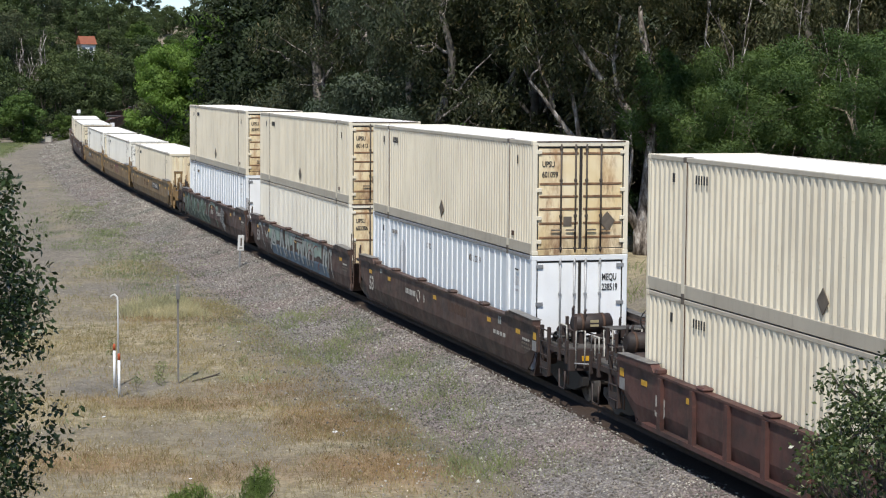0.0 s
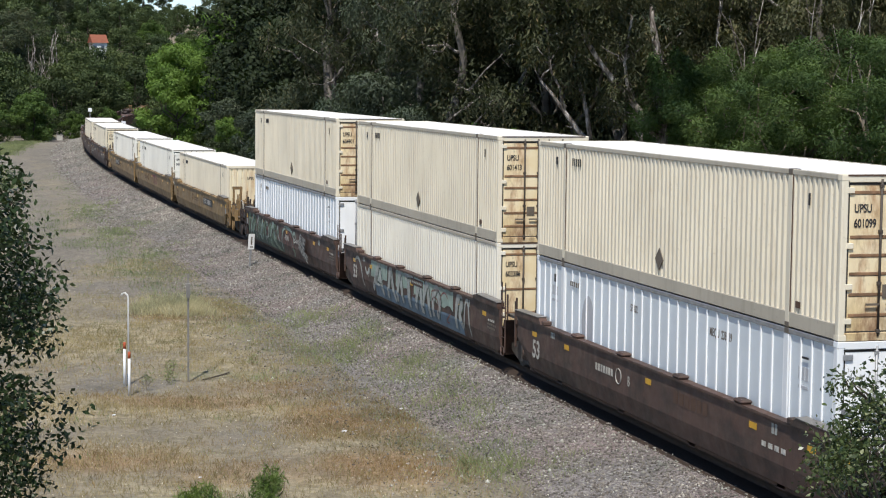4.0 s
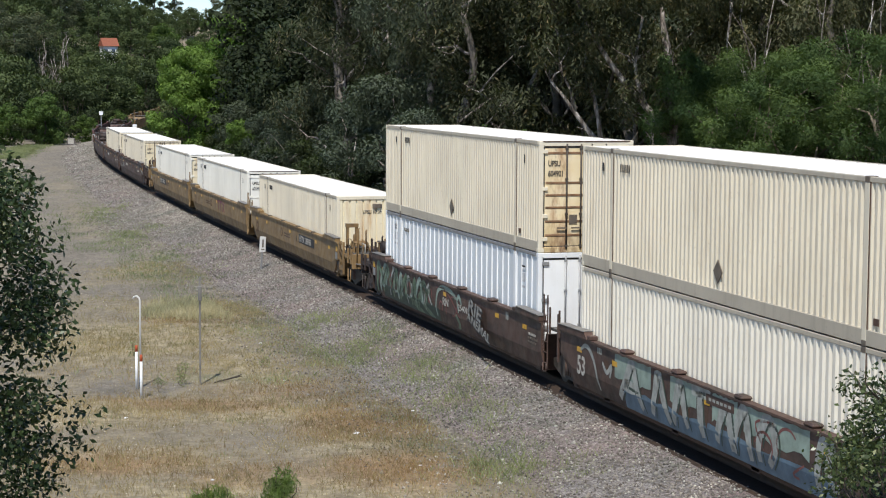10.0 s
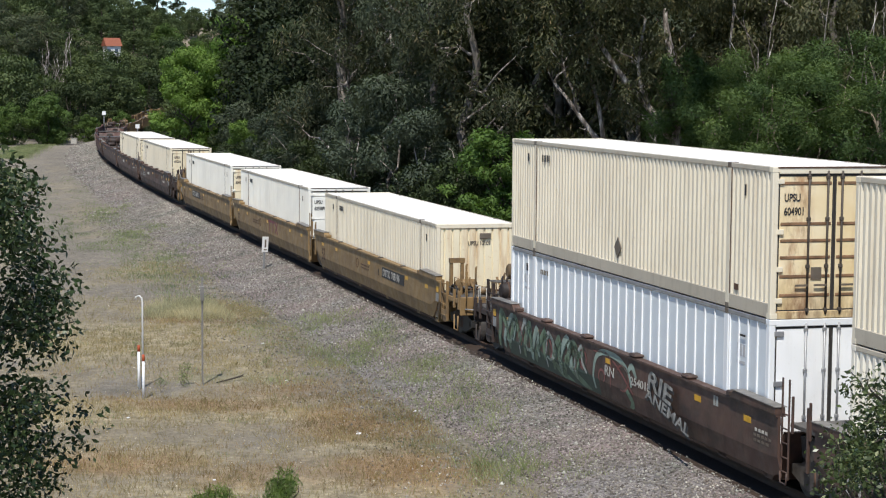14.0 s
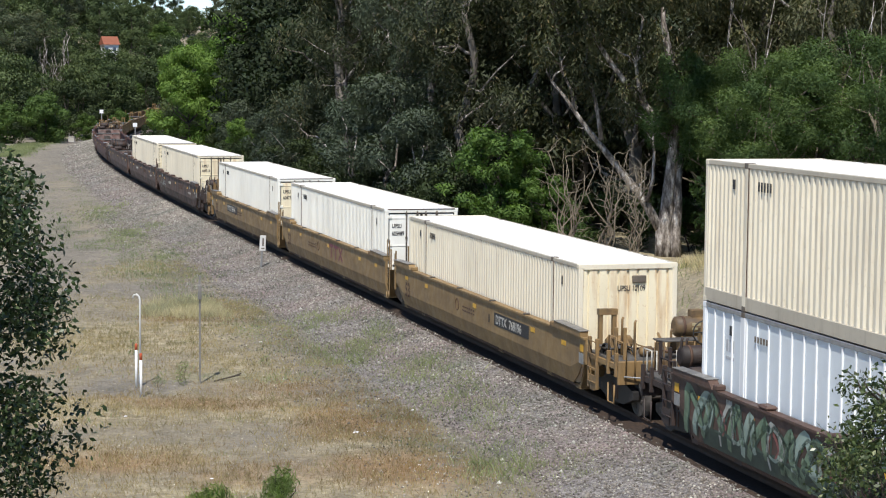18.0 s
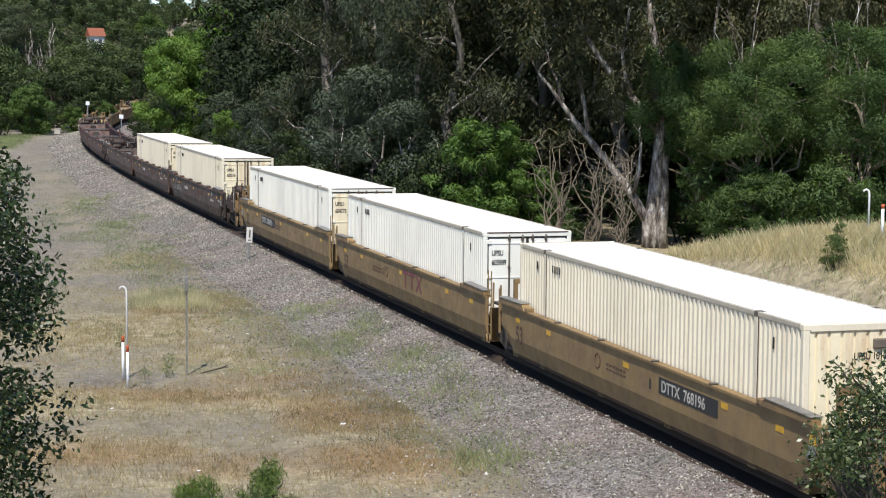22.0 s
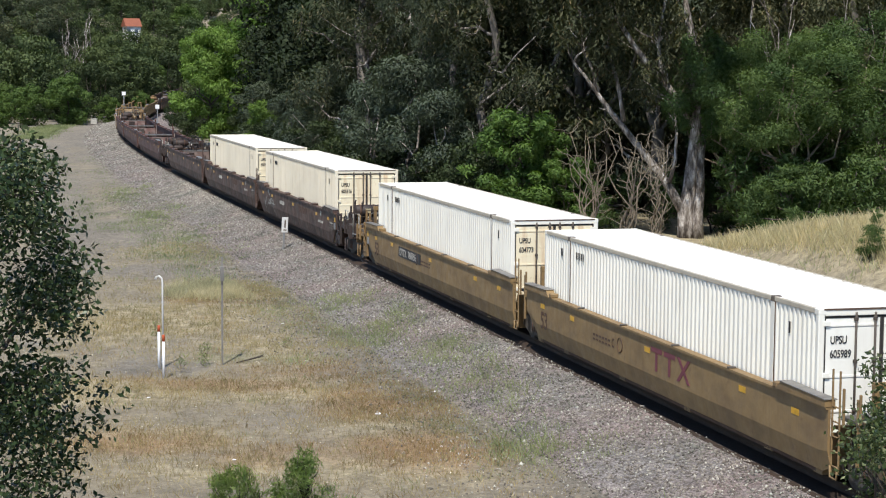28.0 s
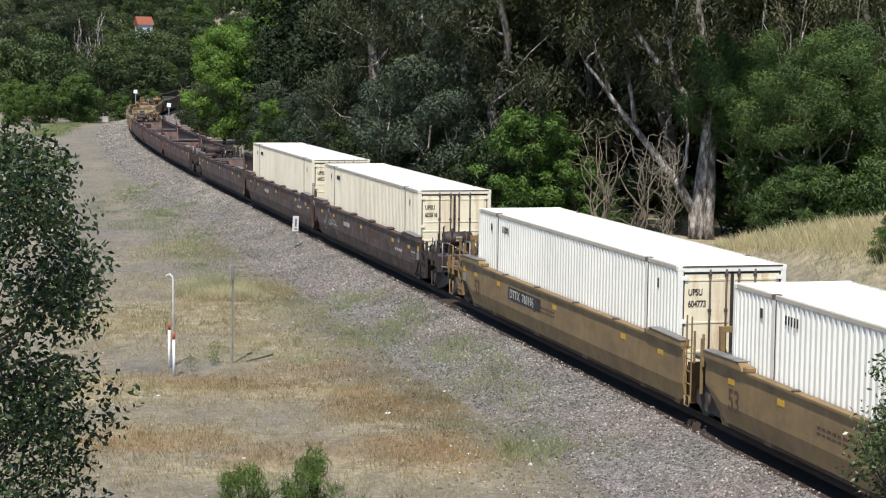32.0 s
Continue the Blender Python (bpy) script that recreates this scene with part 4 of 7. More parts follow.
def end_gear(car, s, mat):
    """The outer end of a set: platform, posts, ladder, brake gear and coupler, beyond y = 9.1 on side s."""
    def ya(a, b):
        return sorted((s * a, s * b))
    body = mat
    mat = "gear_brown" if body != "yellow" else "gear_yellow"
    part("end_platform", boxed(-1.35, 1.35, *ya(9.0, 11.1), 1.22, 1.30, bevel=0.01), M["grating"], car, "grey steel walkway")
    part("centre_sill", boxed(-0.28, 0.28, *ya(8.6, 11.4), 0.62, 1.2, bevel=0.02), M[mat], car)
    part("end_plate", boxed(-1.42, 1.42, *ya(11.05, 11.16), 0.78, 1.32, bevel=0.015), M[mat], car)
    for side in (-1, 1):
        x = side * 1.42
        part("corner_stirrup", tube(bm_(), [(x, s * 10.9, 0.75), (x, s * 10.9, 0.32), (x, s * 10.5, 0.32), (x, s * 10.5, 0.75)], 0.022, 6), M[mat], car)
        part("end_bolster", boxed(*sorted((side * 0.28, side * 1.40)), *ya(9.2, 9.5), 0.85, 1.22, bevel=0.02), M[mat], car)
        part("step_plate", prism(bm_(), [(s * 9.3, 0.78), (s * 9.75, 0.78), (s * 9.7, 0.42), (s * 9.4, 0.42)], side * 1.44 - 0.015, side * 1.44 + 0.015), M[mat], car)
        part("data_plate", boxed(*sorted((side * 1.492, side * 1.499)), *ya(8.72, 9.02), 0.95, 1.2), M["galv"], car, "grey data plate")
        part("side_beam", boxed(*sorted((side * 1.34, side * 1.42)), *ya(9.1, 11.1), 1.12, 1.24), M[mat], car)
        for y in (9.25, 9.75, 10.5, 11.0):
            part("handrail_post", boxed(x - 0.04, x + 0.04, s * y - 0.045, s * y + 0.045, 0.45 if y < 10 else 0.95, 1.66 if y < 10 else 1.5, bevel=0.008), M[mat], car)
        for z in (0.62, 0.95, 1.28, 1.58):
            part("ladder_rung", tube(bm_(), [(x + side * 0.05, s * 9.25, z), (x + side * 0.05, s * 9.75, z)], 0.016, 6), M[mat], car)
        part("grab_iron", tube(bm_(), [(x, s * 10.5, 1.5), (x, s * 10.52, 1.86), (x, s * 10.98, 1.86), (x, s * 11.0, 1.5)], 0.018, 6), M["lettering"] if body != "yellow" else M[mat], car)
    tx, tz = (0.35, 1.95) if body == "yellow" else (-0.95, 1.78)
    part("air_tank", tube(bm_(), [(tx, s * 10.1, tz), (tx + 0.05, s * 10.1, tz), (tx + 0.95, s * 10.1, tz), (tx + 1.0, s * 10.1, tz)], [0.16, 0.24, 0.24, 0.16], 14), M[mat], car, "horizontal air tank")
    for x in (tx + 0.2, tx + 0.75):
        part("tank_saddle", boxed(x - 0.06, x + 0.06, *ya(9.95, 10.25), 1.3, tz - 0.16), M[mat], car)
        part("tank_strap", tube(bm_(), [(x - 0.03, s * 10.1, tz), (x + 0.03, s * 10.1, tz)], 0.255, 14), M["rust"], car)
    for k, x in enumerate((-1.25, -0.55, 0.2, 1.2)):
        part("grab_iron", tube(bm_(), [(x, s * 11.18, 0.85), (x, s * 11.2, 1.75), (x + 0.22, s * 11.2, 1.75), (x + 0.22, s * 11.18, 0.85)], 0.020, 6), M["lettering"] if body != "yellow" and k < 3 else M[mat], car)
    part("valve_cluster", boxed(0.42, 0.62, *ya(9.55, 9.75), 1.3, 1.6, bevel=0.04), M[mat], car)
    part("pipe_run", tube(bm_(), [(-1.2, s * 9.6, 1.36), (-0.2, s * 9.7, 1.4), (0.4, s * 10.6, 1.38), (1.2, s * 10.7, 1.36)], 0.03, 6), M["rust"], car)
    part("brake_platform", boxed(-0.35, 0.85, *ya(10.55, 11.05), 1.72, 1.76, bevel=0.01), M["grating"], car, "grey grating platform")
    for x in (-0.3, 0.8):
        part("platform_leg", boxed(x - 0.05, x + 0.05, *ya(10.75, 10.85), 1.25, 1.72), M[mat], car)
    for x in (-1.15,) if body == "yellow" else ():
        bm = bm_()
        box(bm, x - 0.045, x + 0.045, *ya(9.15, 9.28), 1.28, 2.16)
        box(bm, x + 0.30, x + 0.39, *ya(9.15, 9.28), 1.28, 2.16)
        box(bm, x - 0.06, x + 0.41, *ya(9.13, 9.3), 2.16, 2.30)
        part("container_stop", bm, M[mat], car, "upright frame that holds the load")
    part("brace", tube(bm_(), [(-0.62, s * 9.4, 1.7), (-0.62, s * 10.0, 1.3)], 0.035, 6), M[mat], car)
    part("brace", tube(bm_(), [(0.25, s * 9.4, 1.7), (0.25, s * 10.0, 1.3)], 0.035, 6), M[mat], car)
    if body == "yellow":
        part("tank_box", boxed(tx + 0.4, tx + 0.72, *ya(9.98, 10.2), tz + 0.2, tz + 0.4, bevel=0.02), M[mat], car, "small box on the tank")
    part("side_grating", boxed(-1.3, -0.75, *ya(9.4, 10.0), 1.44, 1.48, bevel=0.005), M["grating"], car, "grey grating platform")
    for k, (x, y, top) in enumerate(((-0.92, 10.05, 2.2), (-0.7, 10.3, 2.15), (0.15, 10.45, 1.95))):
        part("upright_pipe", tube(bm_(), [(x, s * y, 0.95), (x, s * y, top - 0.06), (x + 0.03, s * y, top)], 0.03, 6), M[mat], car)
    for k in range(3):
        x = -1.2 + 0.36 * k
        part("brake_pipe", tube(bm_(), [(x, s * (9.35 + 0.1 * k), 1.3), (x + 0.05, s * (9.5 + 0.1 * k), 1.5), (x + 0.2, s * (9.9 + 0.08 * k), 1.46), (x + 0.25, s * (10.2 + 0.05 * k), 1.05)], 0.02, 5), M["dark" if k % 2 else mat], car)
    part("tank_label", boxed(tx + 0.38, tx + 0.6, *ya(10.29, 10.335), tz - 0.06, tz + 0.1), M["tank_label"], car, "faded label on the tank")
    for x in (-0.95, 0.95) if body != "yellow" else ():
        part("end_reflector", boxed(x - 0.14, x + 0.14, *ya(11.16, 11.166), 1.02, 1.14), M["reflector"], car, "orange reflector strip")
    for side in (-1, 1):
        part("end_reflector", boxed(*sorted((side * 1.492, side * 1.50)), *ya(8.78, 9.0), 1.24, 1.42), M["reflector"], car, "orange reflector plate")
        part("gusset", prism(bm_(), [(s * 9.1, 1.22), (s * 10.4, 1.22), (s * 9.1, 0.8)], side * 1.36 - 0.02, side * 1.36 + 0.02), M[body], car)
        for y, top in ((9.95, 1.72), (10.2, 1.98), (10.75, 2.05)):
            part("stanchion", boxed(side * 1.12 - 0.035, side * 1.12 + 0.035, s * y - 0.035, s * y + 0.035, 1.28, top, bevel=0.008), M[mat], car)
        part("cross_rail", tube(bm_(), [(side * 1.12, s * 9.95, 1.68), (side * 1.12, s * 10.75, 1.68)], 0.024, 6), M[mat], car)
        part("hanger_link", tube(bm_(), [(side * 0.9, s * 10.95, 1.2), (side * 0.9, s * 11.22, 0.62), (side * 0.55, s * 11.26, 0.52)], 0.026, 6), M["dark"], car)
    part("lever_rod", tube(bm_(), [(-1.3, s * 11.2, 0.98), (-0.5, s * 11.26, 0.9), (-0.12, s * 11.4, 1.02)], 0.018, 6), M["galv"], car, "uncoupling lever rod")
    part("brake_cylinder", tube(bm_(), [(-1.05, s * 9.35, 1.5), (-0.98, s * 9.35, 1.5), (-0.45, s * 9.35, 1.5), (-0.38, s * 9.35, 1.5)], [0.1, 0.17, 0.17, 0.08], 12), M[mat], car)
    for k in range(4):
        pts = [(-1.3 + 0.02 * k, s * (9.95 + 0.26 * math.cos(a)), 1.3 + 0.28 * math.sin(a)) for a in np.linspace(0.6 * k, 0.6 * k + 5.6, 14)]
        part("hose_loop", tube(bm_(), pts, 0.018, 5), M["dark"], car)
    part("brake_valve", tube(bm_(), [(-0.6, s * 10.35, 1.42), (-0.55, s * 10.35, 1.42), (-0.3, s * 10.35, 1.42), (-0.25, s * 10.35, 1.42)], [0.06, 0.12, 0.12, 0.06], 10), M[mat], car)
    bm = bm_()
    c = Vector((0.65, s * 11.2, 1.95))
    pts = [c + Vector((0.27 * math.cos(a), 0, 0.27 * math.sin(a))) for a in np.linspace(0, 2 * math.pi, 19)]
    tube(bm, pts, 0.018, 5, False)
    for k in range(4):
        a = k * math.pi / 2
        tube(bm, [c, c + Vector((0.27 * math.cos(a), 0, 0.27 * math.sin(a)))], 0.012, 5)
    part("brake_wheel", bm, M["dark"], car, "round hand-brake wheel")
    part("brake_stand", boxed(0.58, 0.72, *ya(11.0, 11.18), 1.3, 2.05), M[mat], car)
    part("coupler", prism(bm_(), [(s * 11.2, 0.72), (s * 11.75, 0.72), (s * 11.84, 0.78), (s * 11.84, 1.0), (s * 11.6, 1.04), (s * 11.2, 0.98)], -0.13, 0.13), M["dark"], car)
    part("air_hose", tube(bm_(), [(-0.35, s * 11.2, 0.8), (-0.35, s * 11.4, 0.55), (-0.3, s * 11.7, 0.5), (-0.25, s * 11.84, 0.62)], 0.025, 6), M["dark"], car)


def mid_gear(car, s, mat):
    """The jointed end of a unit, over the truck it shares with its neighbour."""
    part("end_platform", boxed(-1.25, 1.25, *sorted((s * 8.95, s * 9.6)), 1.36, 1.44, bevel=0.01), M["grating"], car, "grey steel walkway")
    # grease instead of car paint puts the gap's darkness into the sill
    part("centre_sill", boxed(-0.3, 0.3, *sorted((s * 8.5, s * 9.62)), 0.72, 1.2, bevel=0.03), M["truck_grey"], car)
    for side in (-1, 1):
        x = side * 1.40
        part("handrail_post", boxed(x - 0.022, x + 0.022, s * 9.35 - 0.025, s * 9.35 + 0.025, 1.3, 2.0, bevel=0.008), M[mat], car)
        if s < 0:
            for y in (8.99, 9.27):
                part("ladder_stile", boxed(x - 0.05, x - 0.02, s * y - 0.02, s * y + 0.02, 0.42, 2.3, bevel=0.006), M[mat], car)
            for z in (0.55, 0.82, 1.09, 1.36, 1.63):
                part("ladder_rung", tube(bm_(), [(x - 0.035, s * 8.99, z), (x - 0.035, s * 9.27, z)], 0.016, 6), M[mat], car)
            if mat == "yellow":
                bm = bm_()
                box(bm, side * 0.75 - 0.05, side * 0.75 + 0.05, s * 9.3 - 0.06, s * 9.3 + 0.06, 1.28, 1.95)
                box(bm, side * 0.4 - 0.05, side * 0.4 + 0.05, s * 9.3 - 0.06, s * 9.3 + 0.06, 1.28, 1.95)
                box(bm, *sorted((side * 0.35, side * 0.8)), s * 9.3 - 0.07, s * 9.3 + 0.07, 1.95, 2.07)
                part("container_stop", bm, M[mat], car, "upright frame that holds the load")
            part("step_stirrup", tube(bm_(), [(x - 0.06, s * 8.99, 0.55), (x - 0.06, s * 9.0, 0.34), (x - 0.06, s * 9.26, 0.34), (x - 0.06, s * 9.27, 0.55)], 0.02, 6), M[mat], car, "pale worn step")
        part("bearing_arm", prism(bm_(), [(s * 8.9, 1.18), (s * 9.6, 1.18), (s * 9.7, 0.95), (s * 9.3, 0.72), (s * 9.0, 0.8)], side * 0.95 - 0.06, side * 0.95 + 0.06), M["truck_grey"], car)
        part("brake_hose", tube(bm_(), [(side * 0.6, s * 9.2, 1.25), (side * 0.62, s * 9.5, 1.42), (side * 0.6, s * 9.62, 1.1)], 0.022, 6), M["dark"], car)
        if s > 0:
            part("handrail_post", boxed(x - 0.03, x + 0.03, s * 9.42 - 0.03, s * 9.42 + 0.03, 0.7, 1.9, bevel=0.008), M[mat], car)


def well_car(mat, label, near_out, far_out, posts=False):
    car = new("well_car")
    tagged(car, label, "railway car", "well cars of the train")
    m = M[mat]
    for side in (-1, 1):
        sill = part("side_sill", sill_mesh(side, posts, near_out, far_out), m, car)
        for y in (-4.6, -1.6, 1.6, 4.6):
            if mat == "yellow":
                part("guide_block", boxed(*sorted((side * 1.38, side * 1.55)), y - 0.045, y + 0.045, CHORD, CHORD + 0.04, bevel=0.012), M["truck_grey"], car, "small dark clip")
            else:
                part("guide_block", boxed(*sorted((side * 1.31, side * 1.55)), y - 0.2, y + 0.2, CHORD, CHORD + 0.085, bevel=0.035), m, car)
        for s in (-1, 1):
            flap = prism(bm_(), [(s * 6.9, CHORD), (s * 8.95, CHORD), (s * 8.95, CHORD + 0.13), (s * 7.1, CHORD + 0.16)], side * 1.36 if side > 0 else -1.57, side * 1.57 if side > 0 else -1.36)
            guide = part("container_guide", flap, m, car)
            plate_bm = prism(bm_(), [(s * 7.1, CHORD + 0.163), (s * 8.97, CHORD + 0.133), (s * 8.97, CHORD + 0.148), (s * 7.08, CHORD + 0.178)], *sorted((side * 1.33, side * 1.585)))
            part("guide_plate", plate_bm, M["guide_top"], guide, "bare grey steel wear plate")
            part("guide_lug", boxed(*sorted((side * 1.34, side * 1.56)), *sorted((s * 6.72, s * 6.9)), CHORD, CHORD + 0.11, bevel=0.02), m, guide)
        for y in (-7.6, -5.2, 0.0, 5.2, 7.6):
            part("reflector", boxed(*sorted((side * 1.492, side * 1.498)), y - 0.16, y + 0.16, 1.22, 1.34), M["reflector"], car, "yellow reflector strip")
    part("well_floor", boxed(-1.33, 1.33, -8.2, 8.2, 0.27, 0.33), M["rust"], car)
    for y in (-8.25, -6.1, -2, 2, 6.1, 8.25):
        part("cross_beam", boxed(-1.33, 1.33, y - 0.18, y + 0.18, 0.24, 0.345, bevel=0.01), m, car)
    for s in (-1, 1):
        part("bulkhead", prism(bm_(), [(s * 8.35, 0.3), (s * 8.45, 0.3), (s * 8.95, 1.25), (s * 8.85, 1.25)], -1.33, 1.33), m, car)
        if (s < 0 and near_out) or (s > 0 and far_out):
            end_gear(car, s, mat)
            # dark copy of the grease: the shadow below the end is in its colour
            truck(car, s * 10.0, M["dark"])
        else:
            mid_gear(car, s, mat)
            if s > 0:
                truck(car, s * 9.65, M["truck_grey"])
    return car


# the train: distance of each load's near end from the plan's zero at the start, colour, set position, what it carries
LABELS = {"brown": "dull oxide-brown articulated well car with weathered sides", "red_brown": "red-brown well car with outside posts on its sides",
          "yellow": "faded mustard-yellow articulated well car"}
NEAR_AT = [-23.65, 0.0, 19.48, 38.91, 62.58, 81.93, 101.13, 124.77, 143.72]
while len(NEAR_AT) < 23:
    NEAR_AT.append(NEAR_AT[-1] + (23.65 if len(NEAR_AT) % 3 == 1 else 19.3))
COLOUR = ["red_brown"] + ["brown"] * 3 + ["yellow"] * 3 + ["brown"] * 3 + ["red_brown"] * 3 + ["yellow"] * 3 + ["brown"] * 7
LOADS = {0: 2, 1: 2, 2: 2, 3: 2, 4: 1, 5: 1, 6: 1, 7: 1, 8: 1}


def build_train():
    cars, made = [], {}
    for i, mat in enumerate(COLOUR):
        place = (i - 1) % 3
        key = (mat, place, i == 0)
        if key in made:
            car = copy_thing(made[key], Matrix())
        else:
            car = made[key] = well_car(mat, LABELS[mat] if i else "red-brown well car with outside posts on its sides", place == 0, place == 2, i == 0)
        cars.append(car)
    return cars


def bent(run):
    """A smooth line through the given (y, z) places."""
    p = [Vector((0, y, z)) for y, z in run]
    if len(p) < 3:
        return [p[0].lerp(p[-1], k / 3) for k in range(4)]
    out = []
    for i in range(len(p) - 1):
        a, b, c, d = p[max(i - 1, 0)], p[i], p[i + 1], p[min(i + 2, len(p) - 1)]
        for k in range(4):
            f = k / 4
            out.append(0.5 * (2 * b + (c - a) * f + (2 * a - 5 * b + 4 * c - d) * f * f + (3 * b - a - 3 * c + d) * f ** 3))
    return out + [p[-1]]


def strokes(car, runs, mat, width, label):
    """Spray paint: flat bands along (y, z) lines on the near side of the well."""
    for run in runs:
        bm = bm_()
        pts = bent(run)
        left, right = [], []
        for i, p in enumerate(pts):
            d = (pts[min(i + 1, len(pts) - 1)] - pts[max(i - 1, 0)]).normalized()
            nrm = Vector((0, -d.z, d.y)) * width * (0.55 + 0.45 * math.sin(math.pi * (i + 0.6) / len(pts)))
            for lst, q in ((left, p + nrm), (right, p - nrm)):
                zz = min(max(q.z, 0.40), CHORD - 0.07)
                lst.append(bm.verts.new((skin(zz) - 0.010, q.y, zz)))
        for k in range(len(pts) - 1):
            bm.faces.new((left[k], left[k + 1], right[k + 1], right[k]))
        part("graffiti", bm, mat, car, label)


def scrawl(rng, y0, y1, n):
    runs = []
    for k in range(n):
        y = y0 + (y1 - y0) * k / n
        w = (y1 - y0) / n
        runs.append([(y + w * rng.uniform(-0.3, 1.2), rng.uniform(0.45, 1.45)) for _ in range(3)])
        a0, r = rng.uniform(0, 6.28), rng.uniform(0.15, 0.38)
        cy, cz = y + w / 2, rng.uniform(0.75, 1.15)
        runs.append([(cy + r * 1.3 * math.cos(a0 + q * 0.5), cz + r * math.sin(a0 + q * 0.5)) for q in range(rng.randint(6, 12))])
    return runs


def panel_paint(car, y0, y1, z0, z1, mat, label):
    """A sprayed ground that follows the fold of the plate, uneven along its upper edge."""
    bm = bm_()
    rng = random.Random(int(y0 * 10))
    n, rows = 16, []
    for k in range(n + 1):
        y, top = y0 + (y1 - y0) * k / n, z1 - rng.uniform(0, 0.14)
        rows.append([bm.verts.new((skin(z) - 0.006, y, z)) for z in (z0, 0.5 * (z0 + min(FOLD, top)), min(FOLD, top) - 0.01, max(top, FOLD + 0.01))])
    for p, q in zip(rows, rows[1:]):
        for k in range(3):
            bm.faces.new((p[k], q[k], q[k + 1], p[k + 1]))
    return part("graffiti_ground", bm, mat, car, label)


def patch(car, y0, y1, z0, z1, mat, label):
    """A sprayed block on the upright plate, ragged along its lower edge."""
    bm, rng = bm_(), random.Random(int(y0 * 37) + 5)
    n = 9
    low = [bm.verts.new((-1.4965, y0 + (y1 - y0) * k / n, z0 + rng.uniform(-0.06, 0.06))) for k in range(n + 1)]
    top = [bm.verts.new((-1.4965, y0 + (y1 - y0) * k / n, z1 - 0.03 * (k % 2))) for k in range(n + 1)]
    for k in range(n):
        bm.faces.new((low[k], low[k + 1], top[k + 1], top[k]))
    part("graffiti_ground", bm, mat, car, label)


def plate(car, y, w, z0, z1):
    """Brown board left clear of spray, with a row of small unreadable marks."""
    board = part("stencil_board", boxed(-1.503, -1.499, y - w, y, z0, z1), M["brown"], car)
    for k in range(6):
        part("stencil_bar", boxed(-1.505, -1.503, y - w * (0.1 + 0.14 * k) - w * 0.09, y - w * (0.1 + 0.14 * k), z0 + 0.07, z1 - 0.07), M["graf_pale"], board)


